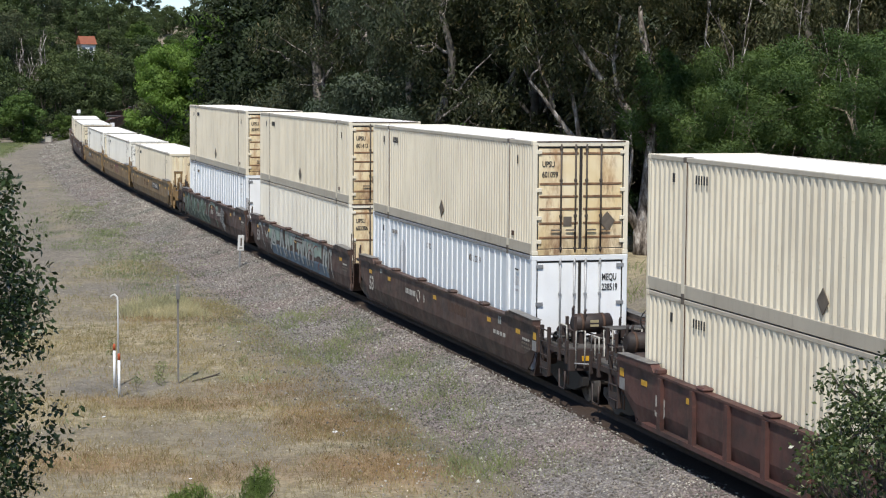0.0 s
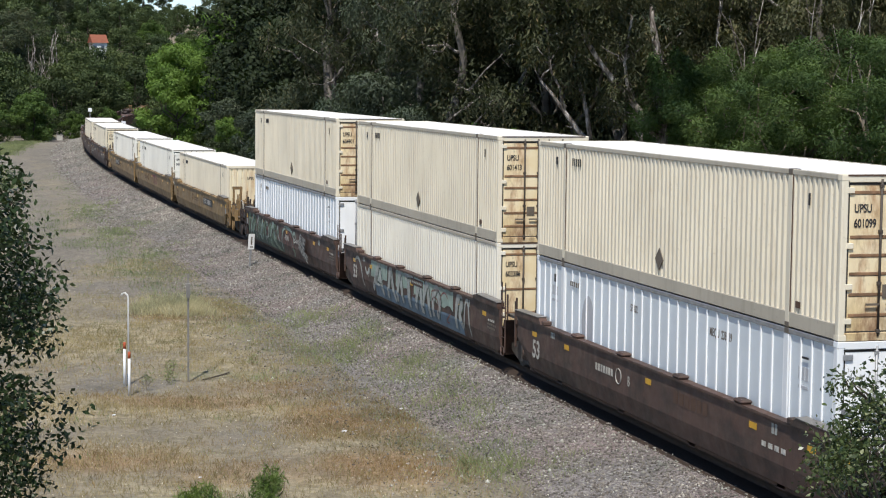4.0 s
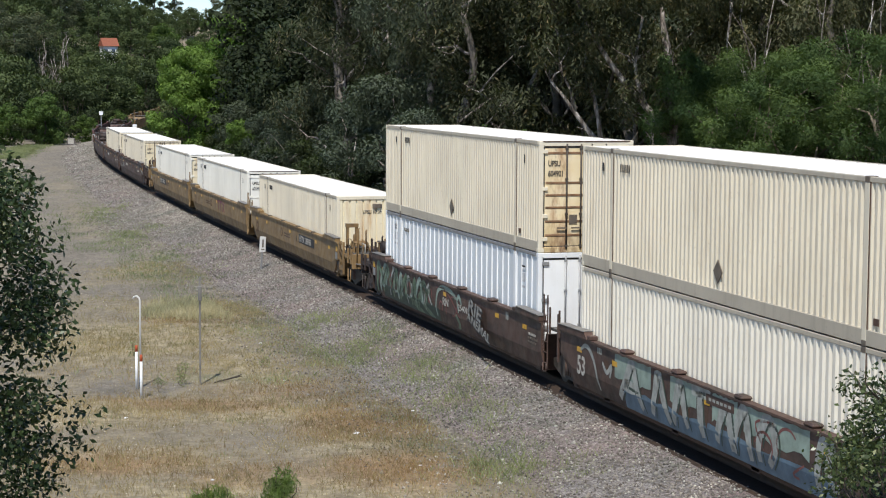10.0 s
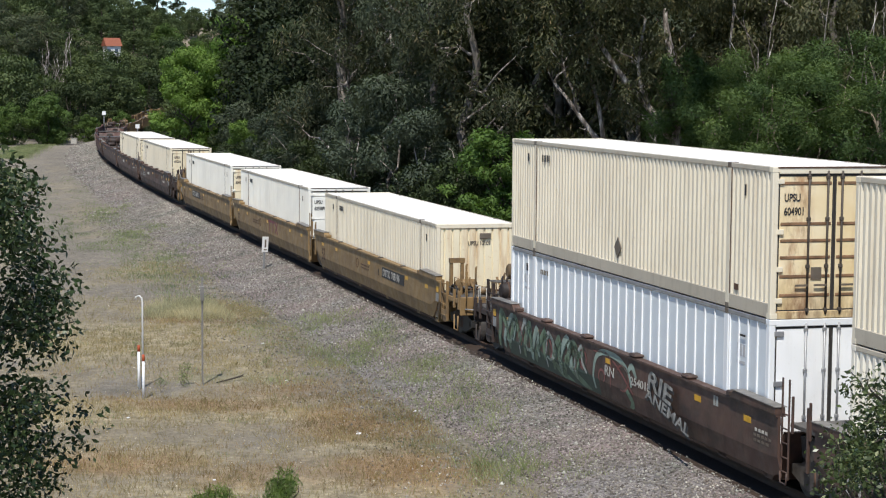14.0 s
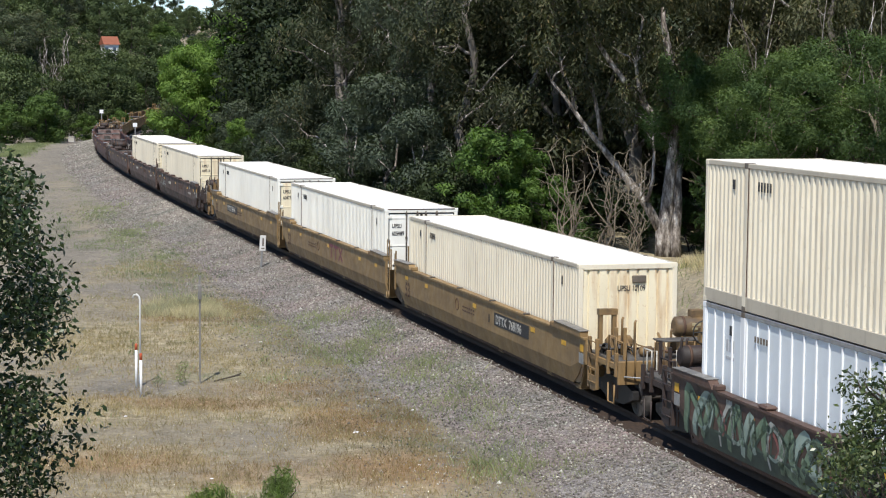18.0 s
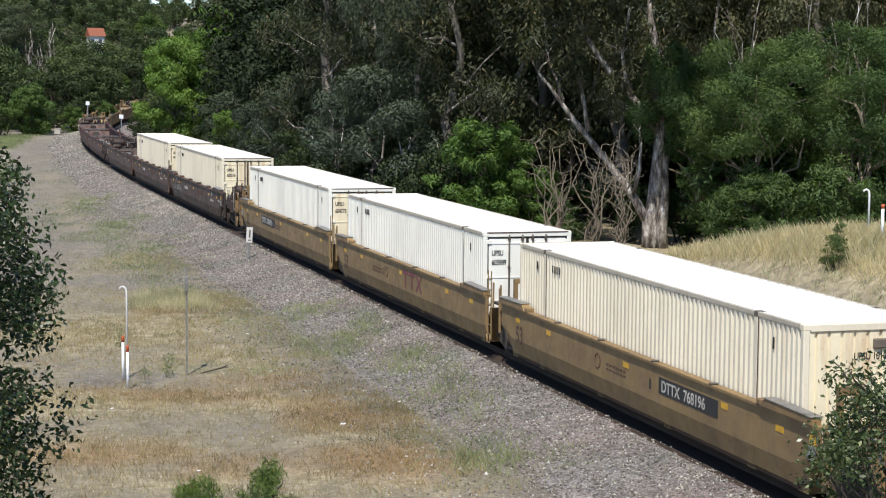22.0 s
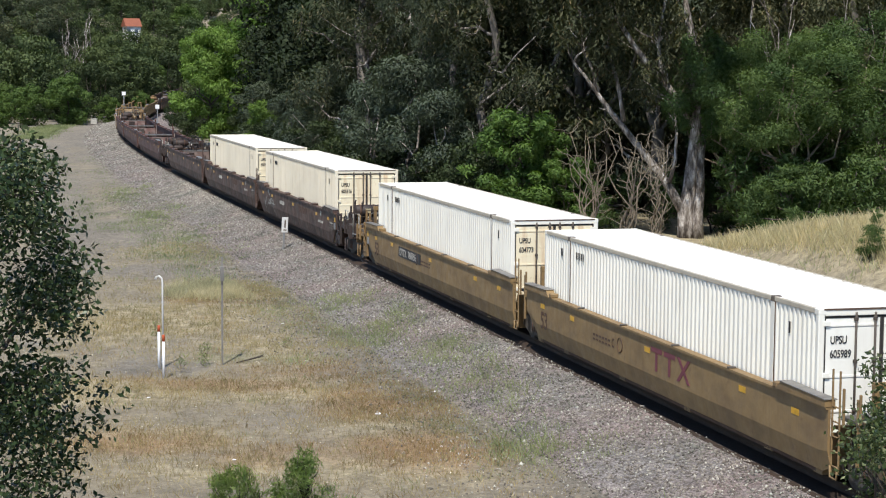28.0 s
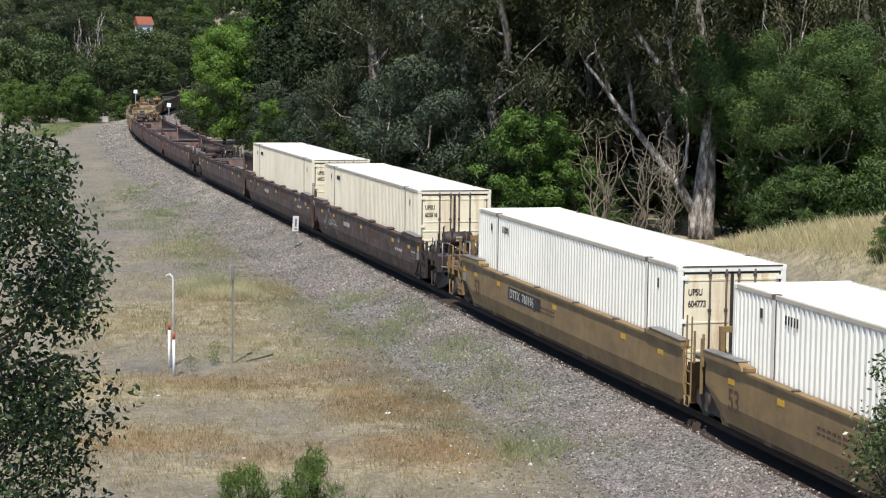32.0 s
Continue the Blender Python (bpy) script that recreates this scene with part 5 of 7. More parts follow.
def mark_cars(cars):
    rng = random.Random(4)
    side = -1.4965
    def say(car, body, y, z, size, mat, w=0.8):
        letters(body, size, M[mat], car, spot(side, y, z, WEST), w)
    def bars(car, y, z, n, h, w, mat="lettering"):
        for k in range(n):
            part("stencil_bar", boxed(side - 0.002, side + 0.003, y - k * w * 1.5 - w, y - k * w * 1.5, z, z + h), M[mat], car)
    for i in (1, 2, 4, 5, 6, 0):
        say(cars[i], "53", 7.75 if i != 0 else 7.0, 0.70, 0.62, "lettering" if COLOUR[i] != "yellow" else "rust", 0.95)
    # dark number boards on the yellow cars
    for i, y in ((4, -1.9), (6, 4.2)):
        part("number_board", boxed(side - 0.003, side + 0.002, y - 3.0, y, 0.98, 1.33), M["black"], cars[i], "black number board with white figures")
        letters("DTTX  768196", 0.33, M["lettering"], cars[i], spot(side - 0.005, y - 0.14, 1.04, WEST), 1.1)
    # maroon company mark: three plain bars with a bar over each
    bm = bm_()
    for y in (-0.25, -1.02):
        prism(bm, [(y, 1.40), (y - 0.66, 1.40), (y - 0.66, 1.29), (y - 0.40, 1.29), (y - 0.40, 0.88), (y - 0.26, 0.88), (y - 0.26, 1.29), (y, 1.29)], side - 0.003, side)
    for y0, y1 in ((-1.78, -2.38), (-2.38, -1.78)):
        prism(bm, [(y0, 1.40), (y0 - 0.16, 1.40), (y1 - 0.16, 0.88), (y1, 0.88)], side - 0.003 - 0.002 * (y0 > y1), side)
    part("company_mark", bm, M["maroon"], cars[5], "maroon painted company mark")
    say(cars[5], "C", 2.3, 1.0, 0.3, "rust")
    say(cars[4], "B", -1.35, 1.0, 0.3, "black")
    say(cars[2], "C", 4.4, 1.05, 0.3, "lettering")
    say(cars[1], "B", 1.2, 1.0, 0.3, "lettering")
    for i in (1, 7, 8):
        bars(cars[i], 3.2, 1.06, 7, 0.16, 0.11)
        bars(cars[i], -1.4, 1.06, 6, 0.26, 0.2, "rust")
        bars(cars[i], -5.6, 0.98, 4, 0.1, 0.18)
    for i in (1, 2, 3, 7, 8):
        bars(cars[i], 6.35, 1.36, 3, 0.14, 0.07, "graf_pale")
        bars(cars[i], -6.0, 1.28, 2, 0.2, 0.09, "graf_pale")
        bars(cars[i], -7.9, 1.02, 5, 0.05, 0.11, "rod")
        bars(cars[i], -7.9, 0.92, 4, 0.05, 0.12, "rod")
        bars(cars[i], -7.95, 1.12, 4, 0.06, 0.10, "lettering")
    for i in (1, 4, 5, 6):
        ring = part("round_stencil", tube(bm_(), [(side, 1.75 + 0.17 * math.cos(a), 1.12 + 0.17 * math.sin(a)) for a in np.linspace(0, 6.283, 17)], 0.012, 4, False), M["lettering" if i == 1 else "rust"], cars[i])
    for i in (4, 5, 6):
        bars(cars[i], 1.2 if i != 5 else 3.6, 1.1, 6, 0.05, 0.14, "rust")
        bars(cars[i], 1.2 if i != 5 else 3.6, 1.0, 6, 0.04, 0.14, "rust")
    # sprayed pieces: tall pale shapes over mint blocks with a blue foot, and a tangle of green
    two, three = cars[2], cars[3]
    panel_paint(two, -5.6, 4.6, 0.385, 0.90, M["graf_teal"], "blue sprayed foot of the graffiti")
    for y0, y1, z0, z1 in ((3.0, 5.2, 1.0, 1.54), (0.5, 1.9, 1.0, 1.54), (-1.5, -0.3, 0.98, 1.53), (-4.6, -1.8, 1.0, 1.53)):
        patch(two, y0, y1, z0, z1, M["graf_mint"], "mint-grey sprayed block")
    shapes = ([[(4.9, 0.55), (4.5, 1.0), (4.15, 1.42), (3.85, 1.0), (3.5, 0.5)], [(4.6, 0.92), (3.9, 0.88)]],
              [[(2.95, 0.5), (2.75, 1.0), (2.6, 1.48), (2.3, 1.0), (1.95, 0.48)]],
              [[(1.75, 0.5), (1.6, 1.0), (1.4, 1.46), (1.2, 1.1), (1.0, 0.55)]],
              [[(0.75, 1.42), (0.3, 1.46), (-0.2, 1.42)], [(0.35, 1.42), (0.3, 1.0), (0.2, 0.5)]],
              [[(-0.5, 0.55), (-0.7, 1.05), (-0.95, 1.42), (-1.15, 1.0), (-1.25, 0.5)]],
              [[(-1.3, 0.5), (-1.5, 1.1), (-1.8, 1.42), (-2.0, 1.0), (-2.1, 0.48)]],
              [[(-2.5, 0.55), (-2.5, 1.0), (-2.75, 1.38), (-3.1, 1.3), (-3.2, 0.9), (-2.9, 0.55)]],
              [[(-4.9, 0.5), (-4.95, 1.1), (-5.15, 1.44), (-5.45, 1.3), (-5.3, 0.95), (-5.6, 0.6)]])
    for body in shapes:
        strokes(two, body, M["graf_pale"], 0.15, "pale sprayed shapes that cannot be read")
        strokes(two, [[(q - 0.2, max(z - 0.04, 0.4)) for q, z in run] for run in body], M["graf_dark"], 0.035, "dark sprayed edges")
    for y0, y1, z0, z1 in ((0.85, 1.3, 0.78, 1.05), (-0.1, 0.2, 0.8, 1.2), (5.6, 5.9, 1.0, 1.3)):
        patch(two, y0, y1, z0, z1, M["rust"], "rust-brown patch between the sprayed shapes")
    strokes(two, scrawl(rng, -4.2, -2.2, 2), M["graf_rose"], 0.03, "dull red sprayed lines")
    strokes(two, [[(7.5, 1.28), (7.2, 1.42), (6.85, 1.36), (6.5, 1.05), (6.2, 0.5)], [(6.0, 1.2), (5.7, 1.0), (5.4, 1.2), (5.5, 0.9)], [(-5.7, 0.6), (-5.8, 1.3), (-6.05, 1.4), (-6.2, 0.9), (-6.3, 0.45)]], M["graf_pale"], 0.06, "pale sprayed outlines")
    plate(two, 0.0, 1.35, 1.26, 1.46)
    panel_paint(three, 0.6, 7.6, 0.385, 0.88, M["graf_dark"], "dark green sprayed foot of the graffiti")
    turns = random.Random(11)
    for k in range(12):
        y = 8.5 - k * 0.56
        j = [turns.uniform(-0.22, 0.22) for _ in range(8)]
        arch = [(y + j[0], 0.46 + 0.3 * abs(j[1])), (y - 0.18 + j[1] * 0.5, 0.95), (y - 0.4 + j[2], 1.42 - abs(j[3]) * 0.5), (y - 0.7 + j[4], 1.1 + j[5]), (y - 0.85 + j[6], 0.6 + abs(j[7]))]
        tone = ("graf_green", "graf_mint", "graf_green", "graf_pale")[k % 4]
        strokes(three, [arch], M[tone], 0.13 if k % 4 != 3 else 0.06, "green and mint sprayed arches")
        strokes(three, [[(q - 0.15, z - 0.03) for q, z in arch]], M["graf_dark"], 0.04, "dark green sprayed edges")
        if k % 3 == 1:
            loop = [(y - 0.4 + 0.3 * math.cos(q), 1.0 + 0.3 * math.sin(q)) for q in (0.4, 1.4, 2.4, 3.4, 4.4, 5.4)]
            strokes(three, [loop], M["graf_mint"], 0.05, "mint sprayed loop")
    for y in (6.8, 4.4, 2.6):
        strokes(three, [[(y, 1.0), (y - 0.2, 1.2), (y - 0.45, 0.95), (y - 0.3, 0.75)]], M["graf_rose"], 0.04, "dull red sprayed curl")
    strokes(three, [[(0.9, 0.5), (0.95, 0.9), (0.75, 1.3), (0.2, 1.46), (-0.7, 1.42), (-1.3, 1.2), (-1.5, 0.9)], [(-1.25, 1.2), (-1.5, 1.38), (-1.8, 1.15)]], M["graf_mint"], 0.075, "mint sprayed loop")
    strokes(three, [[(3.0, 0.95), (2.2, 0.62), (1.2, 0.36)], [(4.0, 0.72), (3.2, 0.5), (2.4, 0.34)], [(-1.2, 0.8), (-1.5, 0.55), (-1.3, 0.36)], [(2.6, 1.4), (2.2, 1.1), (1.6, 1.25)]], M["graf_green"], 0.10, "green sprayed tail")
    def tag(body, y, z, size, w, tall):
        for coat, dy, dz, dx in (("black", -0.08, -0.06, -0.004), ("graf_tag", 0.0, 0.0, -0.009)):
            letters(body, size, M[coat], three, spot(side + dx, y + dy, z + dz, WEST) @ Matrix(((1, 0.18, 0, 0), (0, tall, 0, 0), (0, 0, 1, 0), (0, 0, 0, 1))), w, "pale sprayed letters with dark edges")
    tag("RIE", -2.4, 1.10, 0.52, 2.5, 1.0)
    tag("ANEMAL", -2.35, 0.835, 0.34, 2.35, 0.9)
    letters("254018", 0.25, M["lettering"], three, spot(side - 0.014, -1.45, 0.98, WEST), 1.6)
    letters("RN", 0.32, M["lettering"], three, spot(side - 0.014, 0.2, 0.95, WEST), 1.5)
    strokes(three, scrawl(rng, -1.6, 2.4, 3), M["graf_rose"], 0.03, "dull red sprayed lines")
    strokes(cars[7], scrawl(rng, 4.6, 7.4, 3), M["graf_pale"], 0.03, "pale sprayed outlines")


FLOOR, STACK = 0.354, 0.354 + 2.896 + 0.004
cars = build_train()
mark_cars(cars)
loads = {}


def load(i, level, root):
    loads.setdefault(i, []).append((root, FLOOR if level == 0 else STACK))
    return root


def build_loads():
    beige = container("beige corrugated steel container with rust-streaked doors", "beige", "door_rust", rusty=True)
    side_marks(beige)
    placard(beige)
    ribbed_box = container("white steel container with narrow ribs, on the car's floor", "white", "door_white", style="rib")
    side_marks(ribbed_box, "rib")
    cream = container("cream-white corrugated container with a clean door", "cream", "door_cream")
    side_marks(cream)
    tan = container("beige corrugated container with clean yellowed doors", "beige", "door_cream")
    side_marks(tan)
    whitest = container("cream-white corrugated container with clean pale doors", "cream", "door_pale")
    side_marks(whitest)
    blank = container("beige corrugated container with a blank rust-streaked front", "beige", "door_cream", front=True)
    side_marks(blank)
    part("vent_cover", boxed(0.1, 0.46, -HALF - 0.02, -HALF + 0.05, 2.42, 2.60, bevel=0.02), M["rod"], blank, "grey vent cover")
    letters("UPSU 10109", 0.19, M["black"], blank, spot(-0.28, -HALF + 0.024, 2.22, NEAR), 0.75)
    first = container("cream-beige container with deep folds, its end facing the gap", "beige", "door_cream", folds=44)
    side_marks(first)
    load(0, 0, first)
    placard(load(0, 1, copy_thing(first, Matrix())))
    part("placard", boxed(-0.46, -0.24, -HALF + 0.018, -HALF + 0.03, 0.74, 0.98), M["rod"], beige, "small grey square plate")
    for root, a, b, mat in ((load(1, 1, copy_thing(beige, Matrix())), "UPSU", "601099", "black"), (load(2, 1, copy_thing(beige, Matrix())), "UPSU", "601413", "black"),
                            (load(2, 0, container("cream container with pale folds and yellowed doors", "pale_beige", "door_rust", rusty=True, folds=48)), "UPSU", "603386", "black"), (load(3, 1, beige), "UPSU", "604901", "black"),
                            (load(5, 0, whitest), "UPSU", "605989", "black"), (load(6, 0, cream), "UPSU", "604773", "black"),
                            (load(7, 0, tan), "UPSU", "605516", "black")):
        number(root, a, b, M[mat])
    mark = part("placard", prism(bm_(), [(-0.22, 0.0), (0.0, -0.24), (0.22, 0.0), (0.0, 0.24)], -0.006, 0.006), M["rod"], loads[1][0][0], "grey diamond placard on the door")
    mark.matrix_basis = pose(0.72, -HALF + 0.015, 0.86, 0, 0, 90)
    load(8, 0, copy_thing(tan, Matrix()))
    load(4, 0, blank)
    meq = load(1, 0, copy_thing(ribbed_box, Matrix()))
    letters("MEQU", 0.24, M["black"], meq, spot(0.60, -HALF + 0.022, 2.24, NEAR), 0.6)
    letters("238519", 0.24, M["black"], meq, spot(0.60, -HALF + 0.022, 1.98, NEAR), 0.6)
    letters("MEQU  238519", 0.24, M["rod"], meq, spot(-WID + 0.038, -2.6, 2.28, WEST), 0.7)
    letters("53/102", 0.22, M["rod"], meq, spot(-WID + 0.038, 1.7, 2.24, WEST), 0.7)
    low = load(3, 0, ribbed_box)
    for box_ in (meq, low):
        ring = [(POST - 1.7 + 0.42 * math.cos(a), 1.6 + 0.66 * math.sin(a)) for a in np.linspace(0, 6.283, 25)[:-1]]
        if box_ is meq:
            part("faded_oval", prism(bm_(), ring, -WID + 0.036, -WID + 0.042), M["oval"], box_, "grey oval where a mark was painted out")
        for y in (-POST - 0.55, POST + 0.75):
            for k in range(3):
                part("stencil_bar", boxed(-WID + 0.034, -WID + 0.042, y - 0.14 * k, y - 0.14 * k + 0.1, 2.02, 2.26), M["oval"], box_)
            part("stencil_bar", boxed(-WID + 0.034, -WID + 0.042, y - 0.28, y + 0.1, 1.86, 1.92), M["oval"], box_)


build_loads()


# ---- trees and shrubs ----
def leaves(name, centres, radii, n, size, aspect, material, seed, droop=0.0, shell=0.55, rounded=0.6):
    """Leaves scattered through clumps: each a small pointed blade, turned at random, hanging where droop is 1."""
    rng = np.random.default_rng(seed)
    c, r = np.asarray(centres, float), np.asarray(radii, float)
    if r.ndim == 1:
        r = np.repeat(r[:, None], 3, 1)
    w = (r.prod(1)) ** (2 / 3)
    k = rng.choice(len(c), n, p=w / w.sum())
    d = rng.normal(0, 1, (n, 3))
    d /= np.linalg.norm(d, axis=1)[:, None]
    rad = shell + (1 - shell) * rng.random(n) ** 0.6
    p = c[k] + d * r[k] * rad[:, None] * rng.uniform(0.85, 1.12, n)[:, None]
    long = rng.normal(0, 1, (n, 3)) + d * 0.7
    long[:, 2] = long[:, 2] * (1 - droop) - droop * 1.6
    long /= np.linalg.norm(long, axis=1)[:, None]
    wide = np.cross(long, rng.normal(0, 1, (n, 3)) + d * 0.4)
    wide /= np.linalg.norm(wide, axis=1)[:, None]
    up = np.cross(long, wide)
    turn = np.where((up * d).sum(1) < 0, -1.0, 1.0)[:, None]
    wide, up = wide * turn, up * turn
    s = size * rng.uniform(0.6, 1.35, n)[:, None]
    co = np.empty((n, 4, 3))
    co[:, 0] = p - long * s * 0.5
    co[:, 1] = p - wide * s * aspect * 0.5 + up * s * 0.08
    co[:, 2] = p + long * s * 0.5
    co[:, 3] = p + wide * s * aspect * 0.5 + up * s * 0.08
    idx = (np.arange(n)[:, None] * 4 + np.array([0, 1, 2, 0, 2, 3])[None]).ravel()
    me = raw_mesh(name, co.reshape(-1, 3), 3, idx, material)
    # leaves of a clump turn to the light alike
    face = d * rounded + up * (1 - rounded) + np.array((0, 0, 0.12))
    face /= np.linalg.norm(face, axis=1)[:, None]
    me.normals_split_custom_set_from_vertices(np.repeat(face, 4, 0).astype(np.float32))
    return me


def limb_path(rng, a, b, n=6, wob=0.08):
    a, b = Vector(a), Vector(b)
    L = (b - a).length
    out = []
    for i in range(n + 1):
        f = i / n
        j = Vector((rng.uniform(-1, 1), rng.uniform(-1, 1), rng.uniform(-0.6, 0.6))) * L * wob * math.sin(math.pi * f)
        out.append(a.lerp(b, f) + j)
    return out


def taper(r0, r1, n):
    return [r0 + (r1 - r0) * i / (n - 1) for i in range(n)]


def clumps(rng, n, rx, ry, z0, z1, r0, r1, hole=0.0):
    c, r = [], []
    while len(c) < n:
        x, y, f = rng.uniform(-1, 1), rng.uniform(-1, 1), rng.random()
        if not hole < x * x + y * y < 1:
            continue
        k = math.sin(math.pi * (0.12 + 0.82 * f)) ** 0.6
        c.append((x * rx * k, y * ry * k, z0 + (z1 - z0) * f))
        q = rng.uniform(r0, r1)
        r.append((q, q, q * rng.uniform(0.55, 0.85)))
    return c, r


def tree(name, label, category, group, mats, height, spread, seed, n_clump=40, n_leaf=5000, leaf=0.22, aspect=0.5, crown_from=0.25, droop=0.0, trunk_r=0.22, limbs=6, clump=(0.5, 1.1), shell=0.45):
    rng = random.Random(seed)
    root = tagged(new(name), label, category, group)
    c, r = clumps(rng, n_clump, spread, spread, height * crown_from, height * 0.93, *clump)
    bm = bm_()
    path = limb_path(rng, (0, 0, -0.2), (rng.uniform(-0.4, 0.4), rng.uniform(-0.4, 0.4), height * 0.8), 7, 0.05)
    tube(bm, path, taper(trunk_r, trunk_r * 0.2, len(path)), 8)
    part("trunk", bm, mats[0], root)
    for k in range(limbs):
        a = path[min(1 + k * 5 // max(limbs, 1), 5)]
        b = c[rng.randrange(len(c))]
        q = limb_path(rng, a, b, 5, 0.1)
        part("limb", tube(bm_(), q, taper(trunk_r * 0.45, 0.025, len(q)), 6), mats[0], root)
    part("crown", leaves("crown", c, r, n_leaf, leaf, aspect, mats[1], seed, droop, shell), None, root)
    return root


def plant(src, x, y, turn=0, k=1.0, first=False, sink=0.0):
    m = pose(x, y, gz(x, y) - sink, 0, 0, turn) @ Matrix.Scale(k, 4)
    if first:
        src.matrix_basis = m
        return src
    return copy_thing(src, m)


def scatter(src, spots):
    for i, (x, y, turn, k) in enumerate(spots):
        plant(src, x, y, turn, k, i == 0)


def eucalypt(seed, material, height=21.0):
    rng = random.Random(seed)
    root = tagged(new("eucalyptus_tree"), "tall eucalyptus with pale peeling limbs and drooping grey-green leaves", "tree", "eucalyptus grove")
    lean = rng.uniform(-1.6, 1.6)
    path = limb_path(rng, (0, 0, -0.3), (lean, rng.uniform(-1, 1), height * 0.85), 9, 0.04)
    part("trunk", tube(bm_(), path, taper(0.36, 0.07, len(path)), 10), M["grey_bark"], root)
    c, r = [], []
    for k in range(9):
        a = path[1 + k % 7]
        ang, out, rise = rng.uniform(0, 6.28), rng.uniform(2.2, 4.6), rng.uniform(0.6, 4.5)
        b = a + Vector((math.cos(ang) * out, math.sin(ang) * out, rise))
        q = limb_path(rng, a, b, 6, 0.1)
        bm = tube(bm_(), q, taper(rng.uniform(0.07, 0.14), 0.025, len(q)), 7)
        for j in range(6):
            s = q[rng.randint(2, 6)]
            e = s + Vector((rng.uniform(-1.4, 1.4), rng.uniform(-1.4, 1.4), rng.uniform(-1.2, 1.1)))
            w = limb_path(rng, s, e, 4, 0.12)
            tube(bm, w, taper(0.034, 0.009, len(w)), 5)
            if j % 2:
                continue
            c.append(tuple(e))
            r.append((rng.uniform(0.5, 0.95), rng.uniform(0.5, 0.95), rng.uniform(0.6, 1.2)))
        part("limb", bm, M["bark"], root, "pale smooth limb")
        c.append(tuple(b))
        r.append((rng.uniform(0.7, 1.2),) * 2 + (rng.uniform(0.8, 1.4),))
    for k in range(64):
        f = rng.uniform(0.2, 0.5) if k < 10 else rng.uniform(0.5, 1.0)
        a, out = rng.uniform(0, 6.28), rng.uniform(0.6, 4.4)
        c.append((lean * f + math.cos(a) * out, math.sin(a) * out, height * f))
        r.append((rng.uniform(0.5, 1.1),) * 2 + (rng.uniform(0.6, 1.5),))
    part("crown", leaves("crown", c, r, 24000, 0.27, 0.24, material, seed, 0.75, 0.25), None, root)
    return root


def grove():
    rng = random.Random(21)
    kinds = [eucalypt(s, M[m]) for s, m in ((1, "euc"), (2, "olive"), (3, "euc_blue"), (4, "euc"))]
    used = set()
    def put(src, x, y, turn, k):
        plant(src, x, y, turn, k, src.name not in used)
        used.add(src.name)
    # front rank, second rank, and the dark wood behind them
    for row, (lat, step, jit) in enumerate(((12.5, 6.0, 1.2), (18, 5.5, 2), (25, 5.5, 2.5), (33, 6, 3), (43, 7, 3))):
        u = 44 - row * 4
        while u < (84, 92, 108, 140, 165)[row]:
            x, y = on_line(u + rng.uniform(-1.5, 1.5), lat + rng.uniform(-jit, jit))
            if not (row < 2 and x > 3.5 and y < 96):
                put(kinds[rng.randrange(4)], x, y, rng.uniform(0, 360), rng.uniform(0.8, 1.15))
            u += step * rng.uniform(0.8, 1.25)
    for x, y, k in ((15.5, 95, 1.0), (20, 95.5, 1.1), (24.5, 97, 1.0), (18, 101, 1.1)):
        put(kinds[1], x, y, rng.uniform(0, 360), k)
    shrub = tree("understorey_shrub", "dark evergreen shrub under the eucalyptus trees", "shrub", "grove understorey", (M["wood"], M["oak"]), 4.2, 1.9, 31, 26, 4200, 0.2, 0.5, 0.12, 0, 0.08, 4, (0.5, 0.9))
    blue = tree("young_eucalyptus", "young blue-grey eucalyptus at the edge of the grove", "shrub", "grove understorey", (M["bark"], M["euc_blue"]), 5.6, 1.7, 33, 30, 8000, 0.19, 0.3, 0.1, 0.5, 0.08, 4, (0.45, 0.85))
    lush = tree("green_shrub", "leafy mid-green shrub at the edge of the grove", "shrub", "grove understorey", (M["wood"], M["lush"]), 6.6, 2.7, 35, 40, 11500, 0.25, 0.34, 0.1, 0.3, 0.08, 6, (0.4, 0.85), 0.2)
    n = {}
    for src, x, y, k in ((lush, 2.3, 89.5, 1.0), (lush, 4.6, 89.0, 0.6), (blue, -5.3, 106, 1.3), (blue, -3.4, 102, 1.2), (blue, -1.9, 98, 0.95), (shrub, 0.6, 92, 1.1)):
        plant(src, x, y, x * 50, k, src.name not in n)
        n[src.name] = 1
    u = 40
    while u < 118:
        for lat, big in ((8.6, 0.85), (12, 1.05), (20, 1.5), (30, 1.9)):
            src = rng.choices((shrub, blue, lush), (0.76, 0.235, 0.005))[0]
            x, y = on_line(u + rng.uniform(-1.5, 1.5), lat + rng.uniform(-1, 1.4))
            if (x > 4.5 and y < 92 and lat < 19) or (x > -0.5 and y < 97):
                continue
            k = big * rng.uniform(0.7, 1.15)
            plant(src, x, y, rng.uniform(0, 360), k, src.name not in n)
            n[src.name] = 1
        u += rng.uniform(2.6, 4.0)
    return shrub, lush


